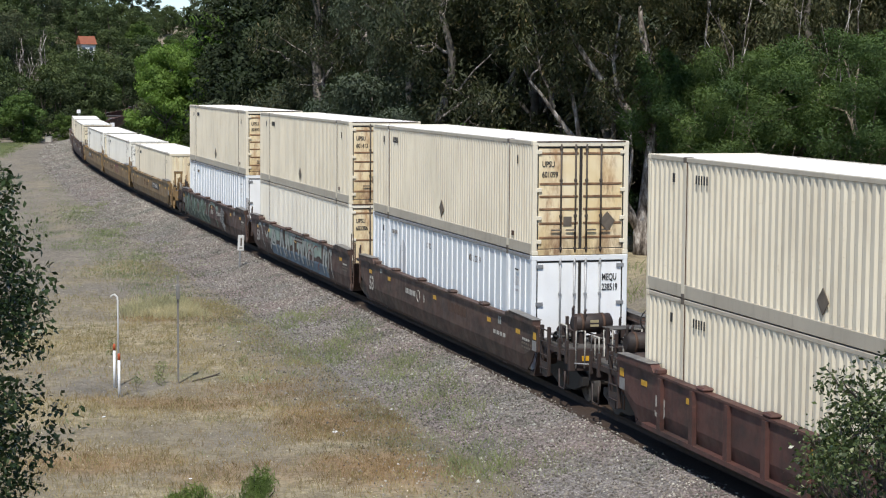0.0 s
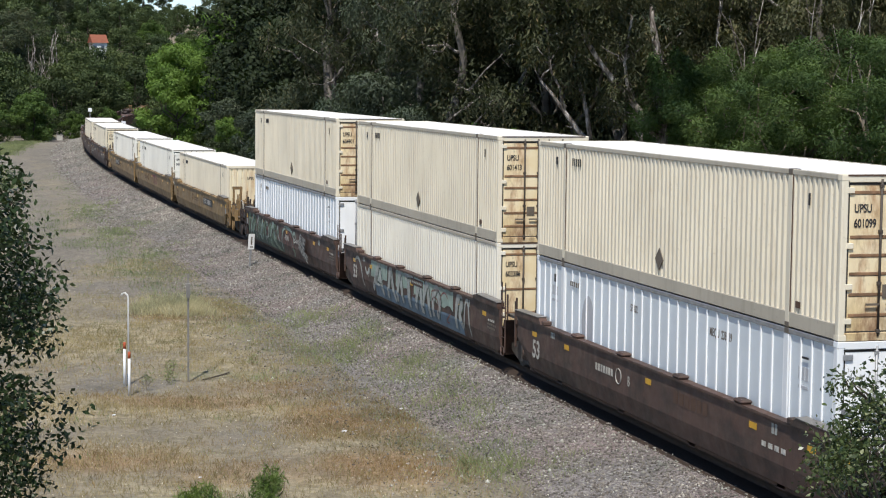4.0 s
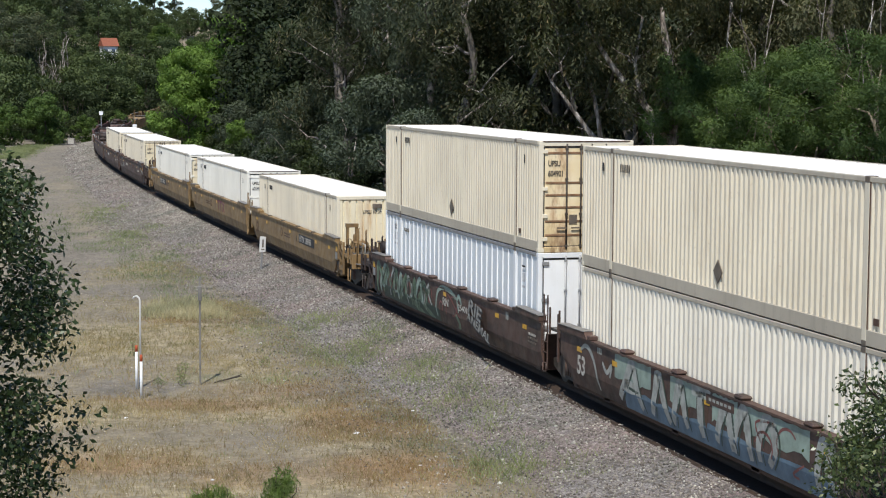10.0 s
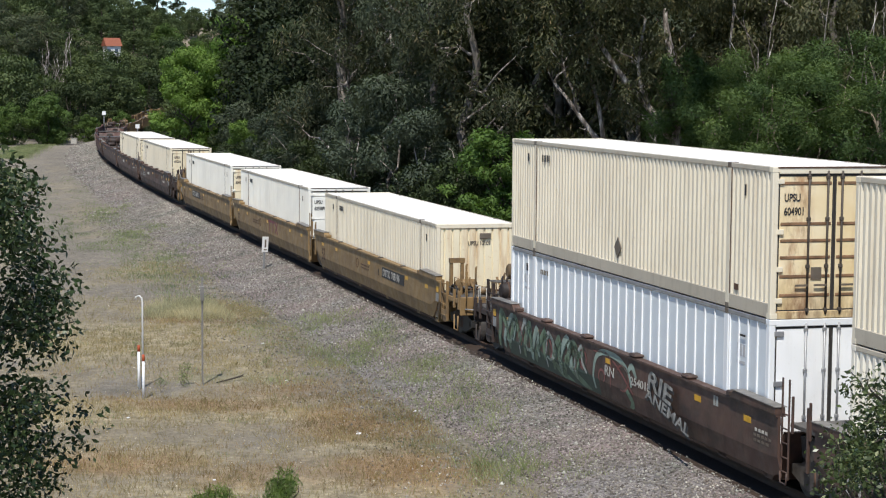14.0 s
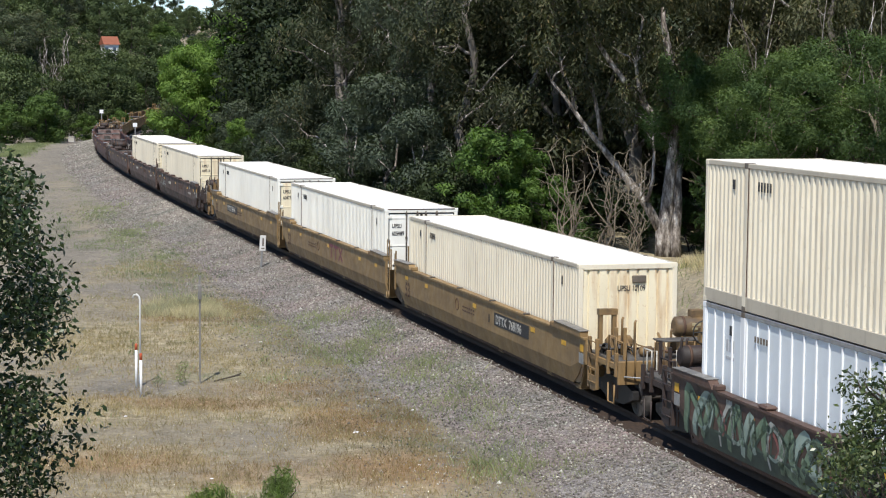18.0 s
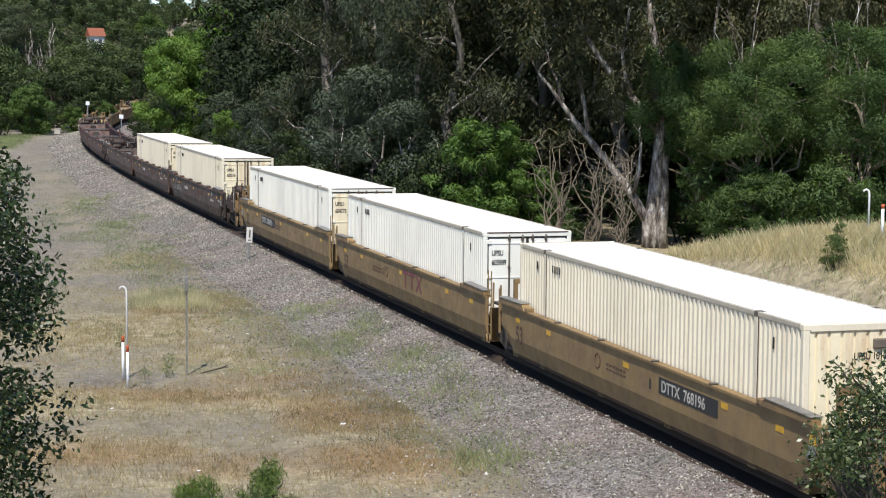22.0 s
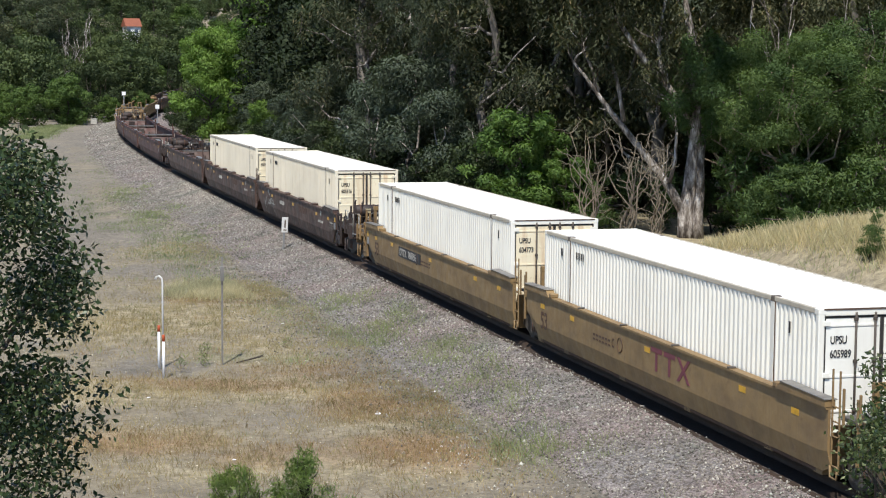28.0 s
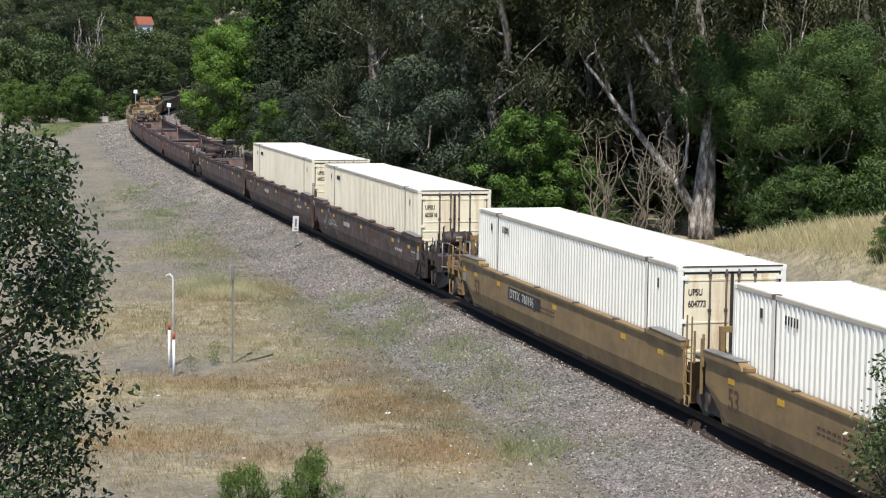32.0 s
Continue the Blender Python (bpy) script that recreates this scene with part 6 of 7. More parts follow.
def pale_tree():
    """The forked eucalyptus with white peeling bark that leans over the line."""
    rng = random.Random(50)
    root = tagged(new("forked_eucalyptus"), "big forked eucalyptus with white peeling bark and bare leaning limbs", "tree", "eucalyptus grove")
    x0, y0 = 9.9, 86.0
    z0 = gz(x0, y0)
    root.matrix_basis = pose(x0, y0, z0)
    def w(x, z, dy=0.0):
        return Vector((x - x0, dy, z - z0))
    part("trunk", tube(bm_(), [w(9.9, -0.5), w(9.85, 0.3), w(9.75, 0.8), w(9.95, 1.8), w(10.1, 3.4), w(10.22, 4.6), w(10.2, 5.6), w(10.06, 6.85), w(10.06, 8.2), w(9.84, 9.15), w(9.6, 10.4), w(9.5, 12.5)], [0.50, 0.42, 0.36, 0.32, 0.28, 0.25, 0.21, 0.18, 0.16, 0.14, 0.12, 0.08], 14), M["bark"], root, "white and grey peeling bark")
    part("trunk", tube(bm_(), [w(10.35, -0.5, -0.2), w(10.3, 0.6, -0.2), w(10.4, 1.8, -0.15), w(10.35, 3.1, -0.1), w(10.6, 4.4, 0)], [0.34, 0.28, 0.24, 0.2, 0.12], 10), M["bark"], root, "white and grey peeling bark")
    for ob in root.children:
        for q in ob.data.vertices:
            q.co += Vector((q.co.x, q.co.y, 0)).normalized() * 0.09 * noise.noise(Vector((q.co.x * 2, q.co.y * 2, q.co.z * 1.3)))
    runs = [([w(9.75, 0.7), w(9.2, 1.7), w(8.75, 2.4), w(7.75, 3.63), w(7.0, 4.55), w(6.3, 5.4), w(5.7, 6.2), w(5.2, 6.9), w(4.6, 7.6)], 0.24, 0.05),
            ([w(10.15, 4.7, 0.1), w(9.49, 5.77, 0.1), w(8.86, 6.59, 0.2), w(8.29, 7.17, 0.2), w(7.35, 8.36, 0.2), w(6.45, 9.7), w(5.93, 10.8), w(5.4, 12.2)], 0.19, 0.06),
            ([w(6.9, 4.95), w(6.75, 6.0), w(6.5, 7.1), w(6.1, 8.0), w(6.2, 9.2)], 0.12, 0.04),
            ([w(9.0, 6.4, 0.2), w(8.55, 7.3), w(8.4, 8.5), w(8.7, 10.5)], 0.12, 0.05),
            ([w(5.7, 6.2), w(5.5, 7.2), w(5.0, 8.2), w(4.9, 9.6)], 0.09, 0.03),
            ([w(9.0, 2.2, -0.3), w(9.25, 3.2, -0.3), w(9.3, 4.4, -0.2), w(9.2, 5.6, 0)], 0.1, 0.05)]
    c, r = [], []
    for path, a, b in runs:
        limb = part("limb", tube(bm_(), path, taper(a, b, len(path)), 9), M["bark"], root, "bare white limb")
        for k in range(5):
            s = path[rng.randint(1, len(path) - 1)]
            e = s + Vector((rng.uniform(-1.6, 1.2), rng.uniform(-1, 1), rng.uniform(0.1, 1.8)))
            q = limb_path(rng, s, e, 5, 0.12)
            part("branch", tube(bm_(), q, taper(0.05, 0.012, len(q)), 5), M["bark"], limb)
            if e.z > 6.2:
                c.append(tuple(e))
                r.append((0.8, 0.8, 1.0))
    for q in ((10.9, 5.4), (11.2, 6.2), (10.7, 7.0), (11.0, 4.6), (10.4, 7.8), (10.9, 8.4)):
        c.append((q[0] - x0, -0.5, q[1] - z0))
        r.append((0.55, 0.5, 0.6))
    for q in ((9.9, 6.3), (10.3, 7.2), (9.6, 6.9), (10.7, 6.3), (10.0, 7.9), (9.3, 8.6)):
        c.append((q[0] - x0, -0.7, q[1] - z0))
        r.append((0.5, 0.4, 0.5))
    # unseen clumps added sunward of the tree to throw dappled shade on it
    for k in range(34):
        c.append((rng.uniform(-4, 1.6), rng.uniform(-6.6, -3.4), rng.uniform(11.2, 14.2)))
        r.append((rng.uniform(0.45, 0.8),) * 2 + (rng.uniform(0.5, 0.8),))
    # high crown out of view, thickened to shade the limbs and wood below
    for k in range(84):
        c.append((rng.uniform(-10, 3), rng.uniform(-4, 3), rng.uniform(11.5, 17)))
        r.append((rng.uniform(0.6, 1.2),) * 2 + (rng.uniform(0.7, 1.3),))
    part("crown", leaves("crown", c, r, 38000, 0.27, 0.26, M["euc"], 51, 0.75, 0.2), None, root)
    # leafy shoots that hang before the upper trunk
    c = [(rng.uniform(-0.5, 1.5), rng.uniform(-1.1, -0.5), rng.uniform(5.2, 8.9) - z0) for k in range(20)]
    part("foliage", leaves("foliage", c, [(0.42, 0.35, 0.5)] * 20, 5200, 0.2, 0.26, M["pepper"], 52, 0.6, 0.2), None, root, "green shoots on the trunk")


def twiggy(x, y, h, seed, spread=1.0, label="bare leafless grey shrub of tangled branches", thick=0.045, bark="dry"):
    rng = random.Random(seed)
    root = tagged(new("bare_shrub"), label, "shrub", "bare shrubs")
    root.matrix_basis = pose(x, y, gz(x, y))
    for k in range(9):
        a = rng.uniform(0, 6.28)
        top = Vector((math.cos(a) * spread * rng.uniform(0.3, 1), math.sin(a) * spread * 0.6, h * rng.uniform(0.6, 1)))
        q = limb_path(rng, (rng.uniform(-0.25, 0.25), 0, -0.1), top, 6, 0.09)
        stem = part("stem", tube(bm_(), q, taper(thick, thick * 0.28, len(q)), 5), M[bark], root)
        bm = bm_()
        for j in range(6):
            s = q[rng.randint(1, 6)]
            e = s + Vector((rng.uniform(-0.8, 0.8), rng.uniform(-0.4, 0.4), rng.uniform(0.1, 0.9)))
            w = limb_path(rng, s, e, 4, 0.17)
            tube(bm, w, taper(0.022, 0.007, 5), 4)
            for f in range(1):
                a2 = w[rng.randint(1, 4)]
                tube(bm, limb_path(rng, a2, a2 + Vector((rng.uniform(-0.4, 0.4), rng.uniform(-0.2, 0.2), rng.uniform(0.0, 0.4))), 3, 0.15), taper(0.008, 0.003, 4), 3)
        part("twigs", bm, M[bark], stem)["kind"] = "stuff"


def wayside():
    """Trees right of the forked one, and shrubs on the bank."""
    rng = random.Random(77)
    pep = tree("pepper_tree", "broad feathery green pepper tree behind the bank", "tree", "trees behind the bank", (M["dry"], M["pepper"]), 8.6, 3.5, 61, 62, 36000, 0.14, 0.26, 0.44, 0.35, 0.13, 14, (0.5, 1.0), 0.25)
    spots = [(14.1, 83.4, 20, 1.14), (18.4, 82.8, 130, 1.08), (22.8, 84, 250, 1.0), (16.2, 89, 310, 1.0), (26.5, 86, 40, 1.0), (12.4, 90.5, 200, 0.95), (12.3, 85.2, 280, 0.92)]
    scatter(pep, spots)
    low = tree("bank_shrub", "low green shrub at the foot of the trees", "shrub", "shrubs on the bank", (M["wood"], M["pepper"]), 2.0, 1.0, 63, 20, 4200, 0.11, 0.28, 0.08, 0.0, 0.04, 4, (0.22, 0.46), 0.2)
    scatter(low, [(11.9, 80.5, 0, 1.0), (13.4, 79.0, 90, 0.9), (12.6, 82.0, 40, 1.2), (14.9, 78.6, 200, 0.8), (15.7, 77.8, 140, 0.75), (17.2, 77.5, 20, 1.0), (19.3, 77, 300, 1.1), (8.8, 88.2, 60, 1.5), (7.2, 88.8, 170, 1.4), (5.9, 88.4, 250, 1.2), (11.3, 88, 330, 1.3), (14.2, 80.2, 130, 1.9), (12.7, 80.4, 310, 1.6), (16.2, 80.0, 30, 2.1), (18.4, 79.6, 220, 1.8), (20.6, 80.4, 60, 2.0), (13.4, 82.4, 80, 2.1), (12.0, 84.6, 20, 2.4), (14.9, 84.9, 150, 2.5), (17.4, 84.2, 270, 2.4), (20.2, 84.6, 330, 2.5), (23.0, 82.6, 190, 2.2), (12.5, 59.2, 77, 0.62), (13.2, 61.6, 10, 0.35)])
    twiggy(14.8, 88.0, 14.5, 25, 2.4, "tall bare crooked pale branches among the trees", 0.05, "bark")
    twiggy(18.6, 87.0, 14.0, 26, 3.0, "tall bare crooked pale branches among the trees", 0.05, "bark")
    twiggy(6.9, 83.5, 5.2, 5, 1.5)
    twiggy(8.2, 83.0, 4.6, 6, 1.0)
    twiggy(5.6, 85.5, 4.8, 7, 1.3)
    # far wood behind, closing the view
    far = tree("wood_tree", "leafy olive-green tree of the wood behind the bank", "tree", "trees behind the bank", (M["grey_bark"], M["euc"]), 8.4, 3.4, 67, 60, 24000, 0.16, 0.28, 0.15, 0.6, 0.16, 6, (0.5, 1.1), 0.25)
    plant(far, 21, 93, 0, 1.3, True)
    for k in range(16):
        plant(far, 6 + k * 2.6 + rng.uniform(-1, 1), 100 + rng.uniform(-3, 10), rng.uniform(0, 360), rng.uniform(1.3, 1.9))


def willow():
    src = tree("bright_tree", "bright yellow-green drooping tree beside the curve", "tree", "trees by the curve", (M["wood"], M["bright"]), 10.6, 3.7, 81, 84, 30000, 0.26, 0.4, 0.1, 0.6, 0.18, 7, (0.55, 1.15), 0.3)
    scatter(src, [(-24.6, 180, 0, 1.08), (-23.6, 204, 140, 1.3)])
    # near-black leaf colour paints in the shaded depth beside the bright tree
    dk = tree("dark_tree", "dense evergreen tree beside the line, its leaf colour darkened for shade", "tree", "trees by the curve", (M["wood"], M["shaded_oak"]), 9.5, 3.2, 83, 44, 9000, 0.28, 0.5, 0.1, 0.1, 0.2, 6, (0.7, 1.3))
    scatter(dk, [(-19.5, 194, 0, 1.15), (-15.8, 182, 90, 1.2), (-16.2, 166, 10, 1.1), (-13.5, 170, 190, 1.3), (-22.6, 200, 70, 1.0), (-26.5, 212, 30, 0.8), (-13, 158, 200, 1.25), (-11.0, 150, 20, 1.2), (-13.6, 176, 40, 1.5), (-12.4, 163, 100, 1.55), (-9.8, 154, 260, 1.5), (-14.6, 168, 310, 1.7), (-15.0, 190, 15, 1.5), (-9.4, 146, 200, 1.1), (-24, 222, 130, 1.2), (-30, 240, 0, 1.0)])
    sh = tree("trackside_shrub", "rounded dark green shrub beside the line", "shrub", "trees by the curve", (M["wood"], M["oak"]), 4.0, 2.0, 85, 22, 4200, 0.2, 0.5, 0.08, 0.1, 0.08, 4, (0.5, 0.9))
    for k in range(24):
        x, y = on_line(196 + k * 4.2, -7.5 - (k % 3) * 2.2)
        plant(sh, x, y, k * 77, 1.0 + 0.25 * (k % 4))
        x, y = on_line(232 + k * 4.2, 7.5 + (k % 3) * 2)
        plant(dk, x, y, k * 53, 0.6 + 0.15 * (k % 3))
    for x, y, top in ((-34.6, 224, 2.6), (-32.6, 217, 3.1), (-33.6, 228, 2.2), (-30.2, 208, 3.7), (-31.6, 213, 3.0), (-27.6, 197, 4.4), (-28.8, 203, 3.6), (-25.6, 190, 3.2), (-23.4, 182, 2.4), (-36.4, 230, 1.6)):
        plant(sh, x, y, x * 71, (top + 0.75) / 3.9)
    scatter(sh, [(-21.0, 170, 0, 0.8), (-19.0, 160, 60, 0.9), (-17.0, 152, 120, 1.0), (-15.4, 145, 200, 1.05), (-28.6, 190, 250, 0.6), (-29.2, 199, 10, 0.7), (-13.0, 138, 80, 1.0), (-29.8, 210, 40, 0.9)])


def hillside():
    """The wooded slope beyond the curve."""
    rng = random.Random(91)
    # oak, leafy and tall take leaf colours paled for distance haze
    oak = tree("oak_tree", "dense dark oak on the wooded slope", "tree", "hillside trees", (M["wood"], M["hazy_oak"]), 9.5, 4.4, 93, 56, 11000, 0.36, 0.5, 0.06, 0.0, 0.25, 0, (0.9, 1.6))
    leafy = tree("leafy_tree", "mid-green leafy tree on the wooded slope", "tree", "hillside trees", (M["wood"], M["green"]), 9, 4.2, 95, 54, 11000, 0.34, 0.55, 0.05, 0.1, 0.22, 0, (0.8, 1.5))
    tall = tree("tall_tree", "tall dark grey-green tree on the wooded slope", "tree", "hillside trees", (M["bark"], M["hazy_grey"]), 17, 4.6, 97, 64, 14000, 0.42, 0.35, 0.08, 0.4, 0.35, 0, (0.9, 1.7))
    pine = tree("pine_tree", "dark conifer on the ridge", "tree", "hillside trees", (M["wood"], M["oak"]), 17, 2.4, 99, 46, 9000, 0.4, 0.3, 0.1, 0.2, 0.25, 0, (0.6, 1.1))
    seen = set()
    def put(src, x, y, k):
        plant(src, x, y, rng.uniform(0, 360), k, src.name not in seen)
        seen.add(src.name)
    # bright bushes where the slope begins, then ranks up the hill
    for x, y, k in ((-49.5, 231, 0.7), (-53.5, 228, 0.8), (-46.2, 240, 0.55), (-58, 233, 0.8), (-51, 240, 0.85), (-62, 226, 0.8), (-55.5, 222, 0.5), (-43.5, 250, 0.6), (-65, 236, 0.9)):
        put(leafy, x, y, k)
    for y0 in (252, 264, 277, 290, 303, 318, 334, 350, 366, 382):
        x = -0.255 * y0
        while x < -0.085 * y0:
            y = y0 + rng.uniform(-4, 4)
            u, lat = beside(x, y)
            hides = (abs(x / y + 0.1795) < 0.011 and 285 < y < 330) or (abs(x / y + 0.21) < 0.010 and y < 284)
            if abs(lat[0]) > 6.5 and not hides:
                if y0 > 360 and -0.155 < x / y < -0.118:
                    src, k = oak, rng.uniform(0.45, 0.6)
                elif x / y < -0.205:
                    src, k = (tall, rng.uniform(0.8, 1.05)) if rng.random() < 0.6 else (oak, rng.uniform(0.9, 1.2))
                elif y0 > 310 and x / y > -0.16:
                    src, k = (leafy, rng.uniform(0.9, 1.25)) if rng.random() < 0.75 else (oak, 1.0)
                else:
                    src, k = (oak, rng.uniform(0.7, 1.0)) if rng.random() < 0.8 else (leafy, rng.uniform(0.6, 0.85))
                put(src, x, y, k)
            x += rng.uniform(4.2, 6.8)
    for x, y, k in ((-61.5, 392, 0.85), (-64, 398, 1.0), (-58.6, 402, 0.8), (-70, 395, 0.95), (-77, 398, 1.1), (-84, 395, 1.0), (-91, 400, 1.1), (-46.5, 398, 0.85), (-42, 392, 0.9), (-37, 396, 1.0), (-32, 390, 1.0)):
        put(pine if x < -57 and x > -72 else tall, x, y, k)
    for x, y, k in ((-41, 345, 1.25), (-44, 352, 1.2), (-46.5, 338, 1.15), (-39, 356, 1.35), (-48.5, 360, 1.0), (-43, 366, 1.1), (-36, 345, 1.4), (-33, 352, 1.5), (-51, 350, 1.0)):
        put(leafy, x, y, k)
    for k in range(9):
        y = 392 + 9 * (k % 3)
        x = -(0.117 + 0.0045 * k) * y
        put(leafy if k % 2 else oak, x, y, max(0.45, (19.3 - 0.5 * (k % 3) - gz(x, y)) / 9.3))
    for x, y, top in ((-56.2, 312, 11.7), (-53.2, 313, 11.3), (-59.4, 314, 11.2), (-50.6, 316, 10.6), (-62.8, 316, 11.8)):
        put(oak, x, y, max(0.35, (top - gz(x, y)) / 9.3))
    twiggy(-56.6, 276, 14.0, 15, 1.6, "tall grey dead tree with bare branches", 0.11, "bark")
    twiggy(-59.4, 279, 13.2, 16, 1.3, "tall grey dead tree with bare branches", 0.10, "bark")


def house():
    x, y = -59.2, 330.0
    z = 10.6
    root = tagged(new("house"), "white house with a red tile roof among the trees", "house")
    root.matrix_basis = pose(x, y, z + 0.5, 0, 0, 24) @ Matrix.Scale(0.78, 4)
    part("wall", boxed(-1.6, 1.6, -1.5, 2.5, -2.5, 2.3), M["house"], root)
    prof = [(-1.9, 2.15), (0.5, 4.0), (2.9, 2.15)]
    part("roof", prism(bm_(), prof, -1.85, 1.85), M["tile"], root, "red clay tile roof")
    for k in (-1.1, 0.6):
        wdw = part("window", boxed(k - 0.45, k + 0.45, -1.54, -1.49, 0.5, 1.6), M["house"], root)
        part("pane", boxed(k - 0.38, k + 0.38, -1.56, -1.535, 0.57, 1.53), M["glass"], wdw)
    root = tagged(new("shed"), "small pale outbuilding with a brown roof among the trees", "shed")
    root.matrix_basis = pose(-54.6, 332, 9.6, 0, 0, 10)
    part("wall", boxed(-1.0, 1.0, -1.0, 1.0, -2, 0.9), M["house"], root)
    part("roof", prism(bm_(), [(-1.2, 0.85), (0, 1.9), (1.2, 0.85)], -1.2, 1.2), M["wood"], root)
    pole = tagged(new("utility_pole"), "wooden utility pole with a crossarm on the ridge", "pole")
    pole.matrix_basis = pose(-52.6, 410, gz(-52.6, 410))
    top = 22.4 - gz(-52.6, 410)
    part("shaft", tube(bm_(), [(0, 0, -0.5), (0, 0, top)], [0.16, 0.11], 8), M["wood"], pole)
    part("crossarm", boxed(-0.9, 0.9, -0.06, 0.06, top - 0.6, top - 0.45), M["wood"], pole)


# ---- small things by the track ----
def marker_posts():
    for x, y, h in ((-8.12, 49.5, 1.16), (-8.5, 51.05, 1.2)):
        root = tagged(new("marker_post"), "white plastic marker post with an orange band at its top", "marker post", "pipeline markers")
        root.matrix_basis = pose(x, y, gz(x, y))
        part("shaft", tube(bm_(), [(0, 0, -0.1), (0, 0, h - 0.16)], 0.037, 10), M["post_white"], root)
        part("band", tube(bm_(), [(0, 0, h - 0.16), (0, 0, h), (0, 0, h + 0.02)], [0.039, 0.039, 0.025], 10), M["orange"], root, "orange band")
    x, y = -8.45, 51.4
    root = tagged(new("vent_pipe"), "tall white vent pipe with a hooked top", "vent pipe", "pipeline markers")
    root.matrix_basis = pose(x, y, gz(x, y))
    part("pipe", tube(bm_(), [(0, 0, 0), (0.0, 0, 2.36), (-0.02, 0, 2.47), (-0.09, 0, 2.53), (-0.17, 0, 2.5), (-0.19, 0, 2.44)], 0.026, 8), M["pipe"], root)
    part("base_sleeve", tube(bm_(), [(0, 0, -0.1), (0, 0, 0.3)], 0.05, 8), M["galv"], root)
    x, y = -6.86, 51.8
    root = tagged(new("sign_post"), "thin galvanised steel post with a narrow sign seen edge-on", "sign post")
    root.matrix_basis = pose(x, y, gz(x, y), 0, 0, 12)
    part("post", boxed(-0.025, 0.025, -0.02, 0.02, -0.1, 3.0), M["guide_top"], root)
    part("sign_plate", boxed(-0.045, 0.045, -0.1, 0.1, 2.35, 2.75, bevel=0.01), M["guide_top"], root)
    root = tagged(new("mile_sign"), "small white railway sign on a post in the ballast", "sign")
    root.matrix_basis = pose(-8.0, 80.2, -0.62, 0, 3, 26)
    part("post", boxed(-0.035, 0.035, -0.03, 0.03, -0.2, 1.5), M["galv"], root)
    plate = part("sign_plate", boxed(-0.14, 0.14, -0.05, -0.03, 0.92, 1.58, bevel=0.006), M["pipe"], root)
    part("sign_bar", boxed(-0.03, 0.04, -0.054, -0.05, 1.12, 1.46), M["rod"], plate)
    part("sign_bar", boxed(-0.06, 0.08, -0.054, -0.05, 1.0, 1.05), M["rod"], plate)
    for x, y, z in ((-42.7, 232, 2.9), (-34.6, 208, 1.95)):
        root = tagged(new("track_sign"), "white square railway sign on a tall post", "sign", "far track signs")
        g = gz(x, y)
        root.matrix_basis = pose(x, y, g, 0, 0, 6)
        part("post", boxed(-0.05, 0.05, -0.04, 0.04, -0.2, z - g + 0.05), M["galv"], root)
        part("sign_plate", boxed(-0.23, 0.23, -0.08, -0.04, z - g, z - g + 0.45, bevel=0.01), M["post_white"], root)
    root = tagged(new("relay_box"), "small pale concrete box on the ground by the line", "box")
    root.matrix_basis = pose(-47.2, 236, gz(-47.2, 236)) @ Matrix.Scale(0.62, 4)
    part("body", boxed(-0.6, 0.6, -0.4, 0.4, -0.1, 1.0, bevel=0.03), M["concrete"], root)
    part("lid", boxed(-0.66, 0.66, -0.46, 0.46, 1.0, 1.08, bevel=0.02), M["concrete"], root)
    x, y = 14.27, 62.0
    root = tagged(new("vent_pipe"), "white vent pipe with a hooked top on the grassy bank", "vent pipe", "pipeline markers")
    root.matrix_basis = pose(x, y, gz(x, y))
    part("pipe", tube(bm_(), [(0, 0, 0), (0, 0, 1.4), (-0.02, 0, 1.5), (-0.09, 0, 1.55), (-0.17, 0, 1.52), (-0.19, 0, 1.46)], 0.035, 8), M["post_white"], root)
    part("base_sleeve", tube(bm_(), [(0, 0, -0.1), (0, 0, 0.3)], 0.05, 8), M["galv"], root)
    for k in range(6):
        x, y = 15.6 + 0.3 * (k % 3), 74.6 + 0.25 * k
        log = tagged(new("log"), "grey weathered log lying on the bank", "log", "logs on the bank")
        log.matrix_basis = pose(x, y, gz(x, y) + 0.12, 0, 0, 20 * k)
        part("stem", tube(bm_(), limb_path(random.Random(k), (-0.8, 0, 0), (0.8, 0, 0.1), 4, 0.04), 0.11, 8), M["grey_bark"], log)
    for x, y, h in ((14.35, 60.4, 1.0),):
        root = tagged(new("marker_post"), "white marker post with an orange band on the grassy bank", "marker post", "pipeline markers")
        root.matrix_basis = pose(x, y, gz(x, y))
        part("shaft", tube(bm_(), [(0, 0, -0.1), (0, 0, h)], 0.05, 10), M["post_white"] if h < 1.2 else M["galv"], root)
        part("band", tube(bm_(), [(0, 0, h), (0, 0, h + 0.14)], 0.055, 10), M["orange"] if h < 1.2 else M["post_white"], root)
    rng = random.Random(3)
    for x, y, k in ((-2.18, 44.8, 0.42), (-1.9, 44.9, 0.22), (-8.0, 46.4, 0.3), (-4.6, 52.6, 0.3), (-0.6, 41.0, 0.25), (-6.0, 60.0, 0.3), (-5.0, 39.6, 0.22), (0.2, 47.2, 0.3), (-0.9, 47.9, 0.3), (-0.2, 40.2, 0.2)):
        root = tagged(new("litter"), "crumpled scrap of white litter on dry ground", "litter", "scraps of litter")
        root.matrix_basis = pose(x, y, gz(x, y) + 0.02, 0, 0, rng.uniform(0, 180))
        bm = bm_()
        bmesh.ops.create_icosphere(bm, subdivisions=2, radius=0.12 * k)
        for w in bm.verts:
            w.co = Vector((w.co.x * 1.6, w.co.y, w.co.z * 0.5)) * (1 + 0.4 * noise.noise(w.co * 25 / k))
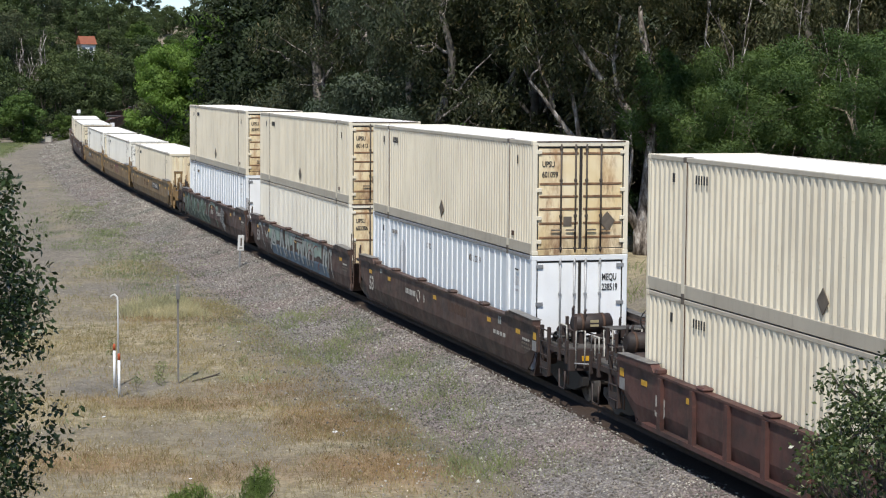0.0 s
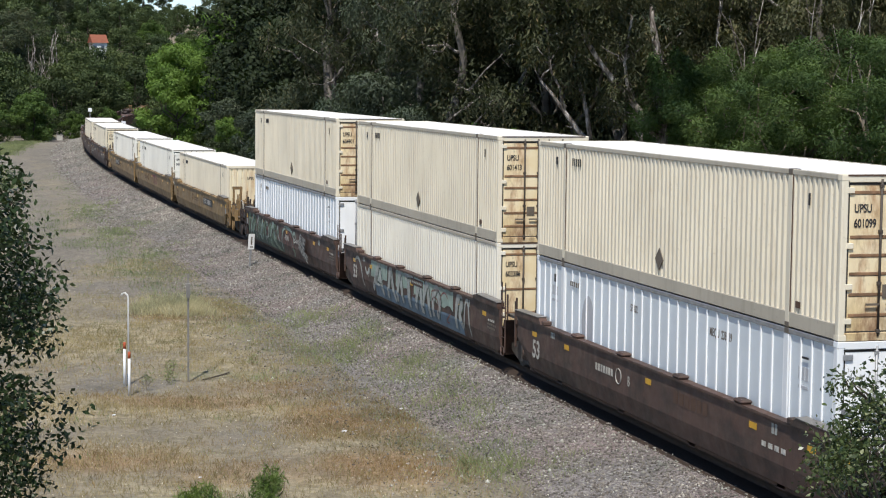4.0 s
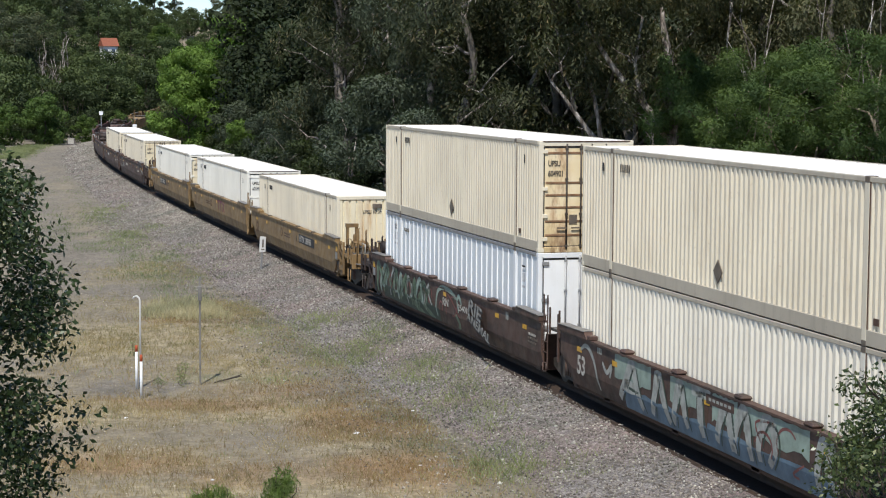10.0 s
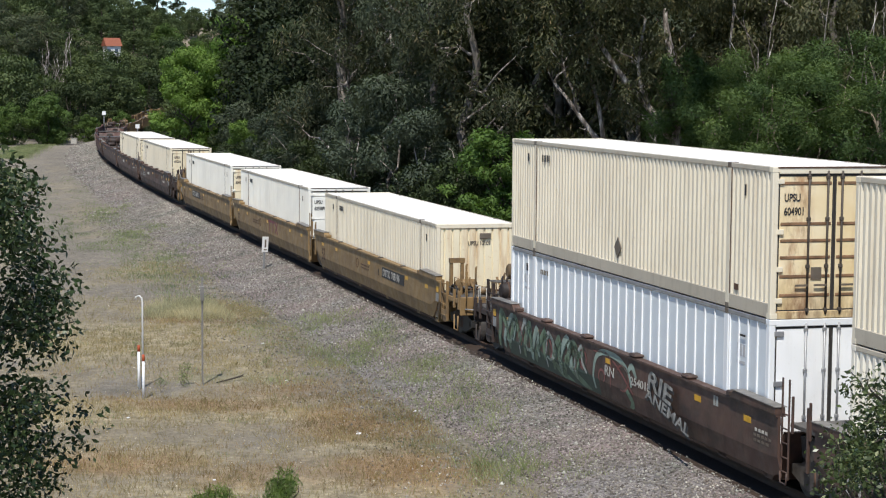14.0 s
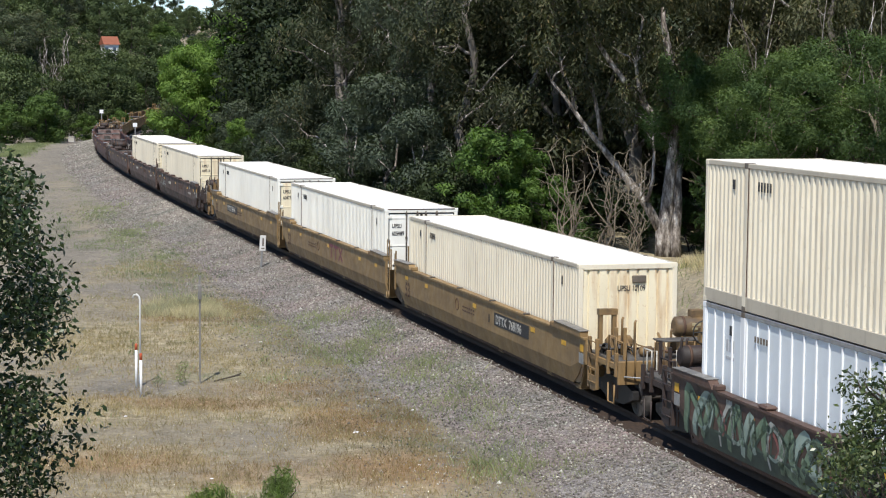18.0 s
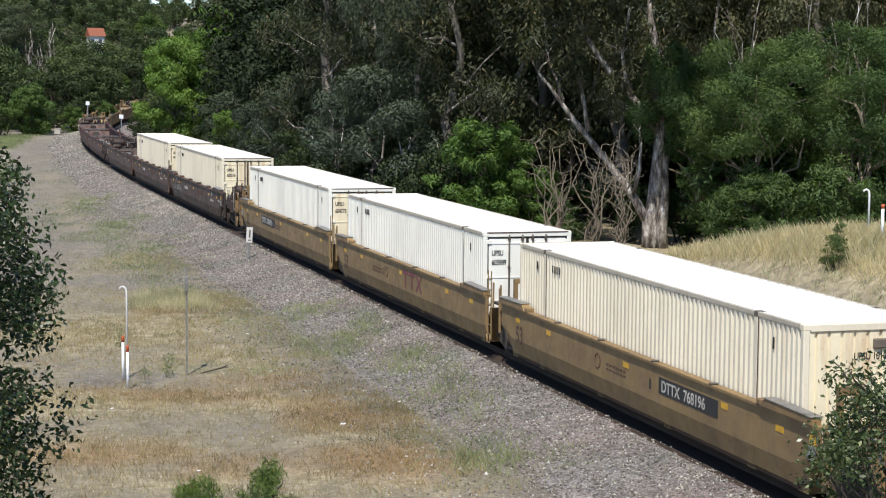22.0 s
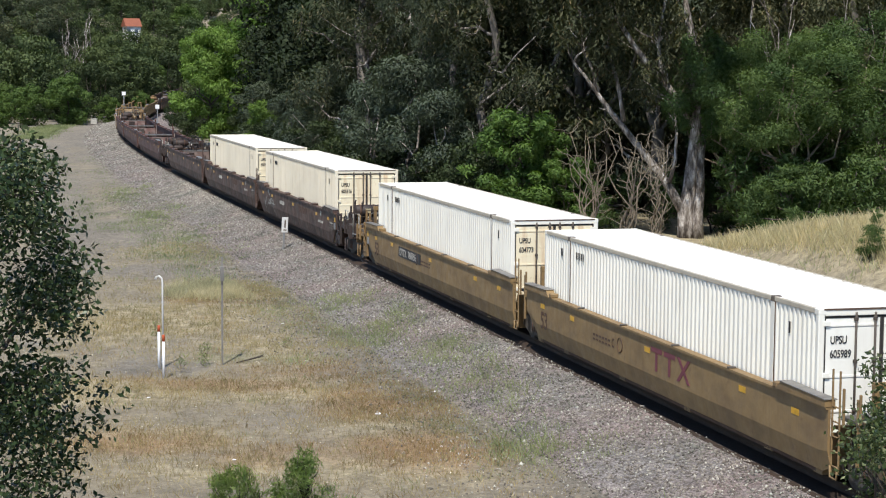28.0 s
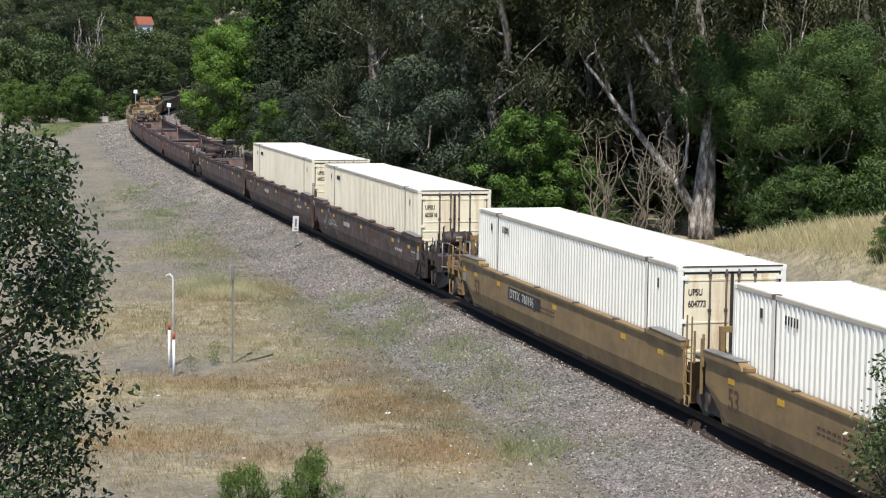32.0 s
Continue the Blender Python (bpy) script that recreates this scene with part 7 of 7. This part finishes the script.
        part("scrap", bm, M["post_white"], root)
    x, y = -6.2, 52.3
    root = tagged(new("fallen_branch"), "dark forked dead branch lying on dry grass", "branch")
    root.matrix_basis = pose(x, y, gz(x, y), 0, 0, 0)
    part("stem", tube(bm_(), [(-0.3, -0.25, 0.02), (-0.05, 0, 0.05), (0.25, 0.25, 0.10), (0.38, 0.4, 0.14)], [0.015, 0.022, 0.026, 0.015], 6), M["wood"], root)
    part("twig", tube(bm_(), [(0.2, 0.2, 0.09), (0.42, 0.1, 0.14)], [0.02, 0.008], 5), M["wood"], root)
    for x, y, k in ((-7.35, 51.6, 0.34), (-7.8, 50.4, 0.22), (-9.6, 57.0, 0.25), (-5.4, 55.0, 0.2)):
        weed = tree("weed_tuft", "small dry green weed in the grass", "weed", "weeds in the grass", (M["dry"], M["weed"]), 1.2, 0.5, int(k * 100), 8, 260, 0.14, 0.25, 0.05, 0, 0.02, 3, (0.2, 0.35))
        weed.matrix_basis = pose(x, y, gz(x, y)) @ Matrix.Scale(k * 1.6, 4)


# ---- trees close to the bridge ----
def near_oak(name, label, x, y, blobs, n, seed, leaf=0.052, twigs=60, material="near_oak", aspect=0.5, droop=0.1):
    rng = random.Random(seed)
    root = tagged(new(name), label, "tree", "trees below the bridge")
    g = gz(x, y)
    root.matrix_basis = pose(x, y, g)
    c = [(bx - x, by - y, bz - g) for bx, by, bz, _ in blobs]
    r = [(b[3], b[3], b[3] * 0.9) for b in blobs]
    top = max(q[2] for q in c)
    path = limb_path(rng, (0, 0, -0.2), (0.05, 0.1, top - 0.3), 8, 0.02)
    part("trunk", tube(bm_(), path, taper(0.13, 0.025, len(path)), 8), M["wood"], root)
    for k in range(twigs):
        b = c[rng.randrange(len(c))]
        e = Vector(b) + Vector((rng.gauss(0, 1), rng.gauss(0, 1), rng.gauss(0, 1))).normalized() * r[0][0] * rng.uniform(0.7, 1.25)
        s = path[min(8, max(2, int(len(path) * (b[2] - 0.4) / top)))]
        q = limb_path(rng, s, e, 6, 0.08)
        part("limb", tube(bm_(), q, taper(0.016, 0.003, len(q)), 5), M["wood"], root)
    part("crown", leaves("crown", c, r, n, leaf, aspect, M[material], seed, droop, 0.2, 0.15), None, root)
    return root


def foreground():
    rng = random.Random(12)
    blobs = []
    for k in range(120):
        z = rng.uniform(4.7, 7.3)
        reach = -2.10 + 0.07 * math.sin(z * 4.3) - 0.45 * max(0, z - 6.85)
        blobs.append((reach - abs(rng.gauss(0, 0.45)), 10 + rng.gauss(0, 0.35), z, rng.uniform(0.12, 0.27)))
    near_oak("live_oak", "dark live oak with small glossy leaves below the bridge", -2.9, 10.1, blobs, 17500, 5, 0.041, 60)
    blobs = []
    for k in range(46):
        x = 2.13 + abs(rng.gauss(0, 0.38))
        top = 5.72 + 0.62 * min(1, max(0, x - 2.0) / 0.36)
        blobs.append((x, 10 + rng.gauss(0, 0.3), top - 0.12 - abs(rng.gauss(0, 0.6)), rng.uniform(0.1, 0.22)))
    near_oak("young_oak", "young oak top with pale stems and small leaves below the bridge", 2.45, 10.1, blobs, 7000, 9, 0.035, 46, "young_oak")
    for x, y, z, s in ((-3.03, 24, 2.62, 1), (-2.14, 24, 2.72, 2)):
        blobs = []
        for k in range(34):
            f = rng.random()
            blobs.append((x + rng.gauss(0, 0.06 + 0.26 * f), y + rng.gauss(0, 0.15), z - 0.13 - 0.8 * f ** 0.8, rng.uniform(0.08, 0.2)))
        near_oak("feathery_sapling", "bright green feathery sapling below the bridge", x, y, blobs, 2600, 20 + s, 0.13, 24, "fennel", 0.026, -0.3)


grove()
pale_tree()
wayside()
willow()
hillside()
house()
marker_posts()
foreground()
stones()
grasses()

# ---- what moves: the train rolls toward the bridge and slows ----
RUN = [0.00, 4.02, 8.00, 11.88, 15.74, 19.55, 23.31, 26.98, 30.61, 34.18, 37.69, 41.20, 44.61, 47.96, 51.34, 54.68, 57.93, 61.19, 64.45, 67.62, 70.80, 73.94, 77.11, 80.29, 83.42, 86.44, 89.48, 92.56, 95.60, 98.55, 101.44, 104.38, 107.36]


def rolled(t):
    """Metres rolled by t seconds."""
    return float(np.interp(t, range(33), RUN))


def car_pose(mid, z=0.0):
    (ax, ay), (bx, by) = on_line(mid - 9.65), on_line(mid + 9.65)
    za, zb = float(rise(mid - 9.65)), float(rise(mid + 9.65))
    return pose((ax + bx) / 2, (ay + by) / 2, z + (za + zb) / 2, math.degrees(math.atan2(zb - za, 19.3)), 0, math.degrees(math.atan2(-(bx - ax), by - ay)))


def motions():
    for i, car in enumerate(cars):
        mid = NEAR_AT[i] + HALF
        walk(car, [(t, car_pose(mid - RUN[t])) for t in range(33)])
        for root, z in loads.get(i, ()):
            walk(root, [(t, car_pose(mid - RUN[t], z)) for t in range(33)])
        if i < 10:
            for axle in [o for o in car.children_recursive if o.name.startswith("wheelset")]:
                y, z = axle.matrix_basis.translation.y, axle.matrix_basis.translation.z
                walk(axle, [(k * 0.16, pose(0, y, z, math.degrees(rolled(k * 0.16) / 0.46))) for k in range(201)])


motions()
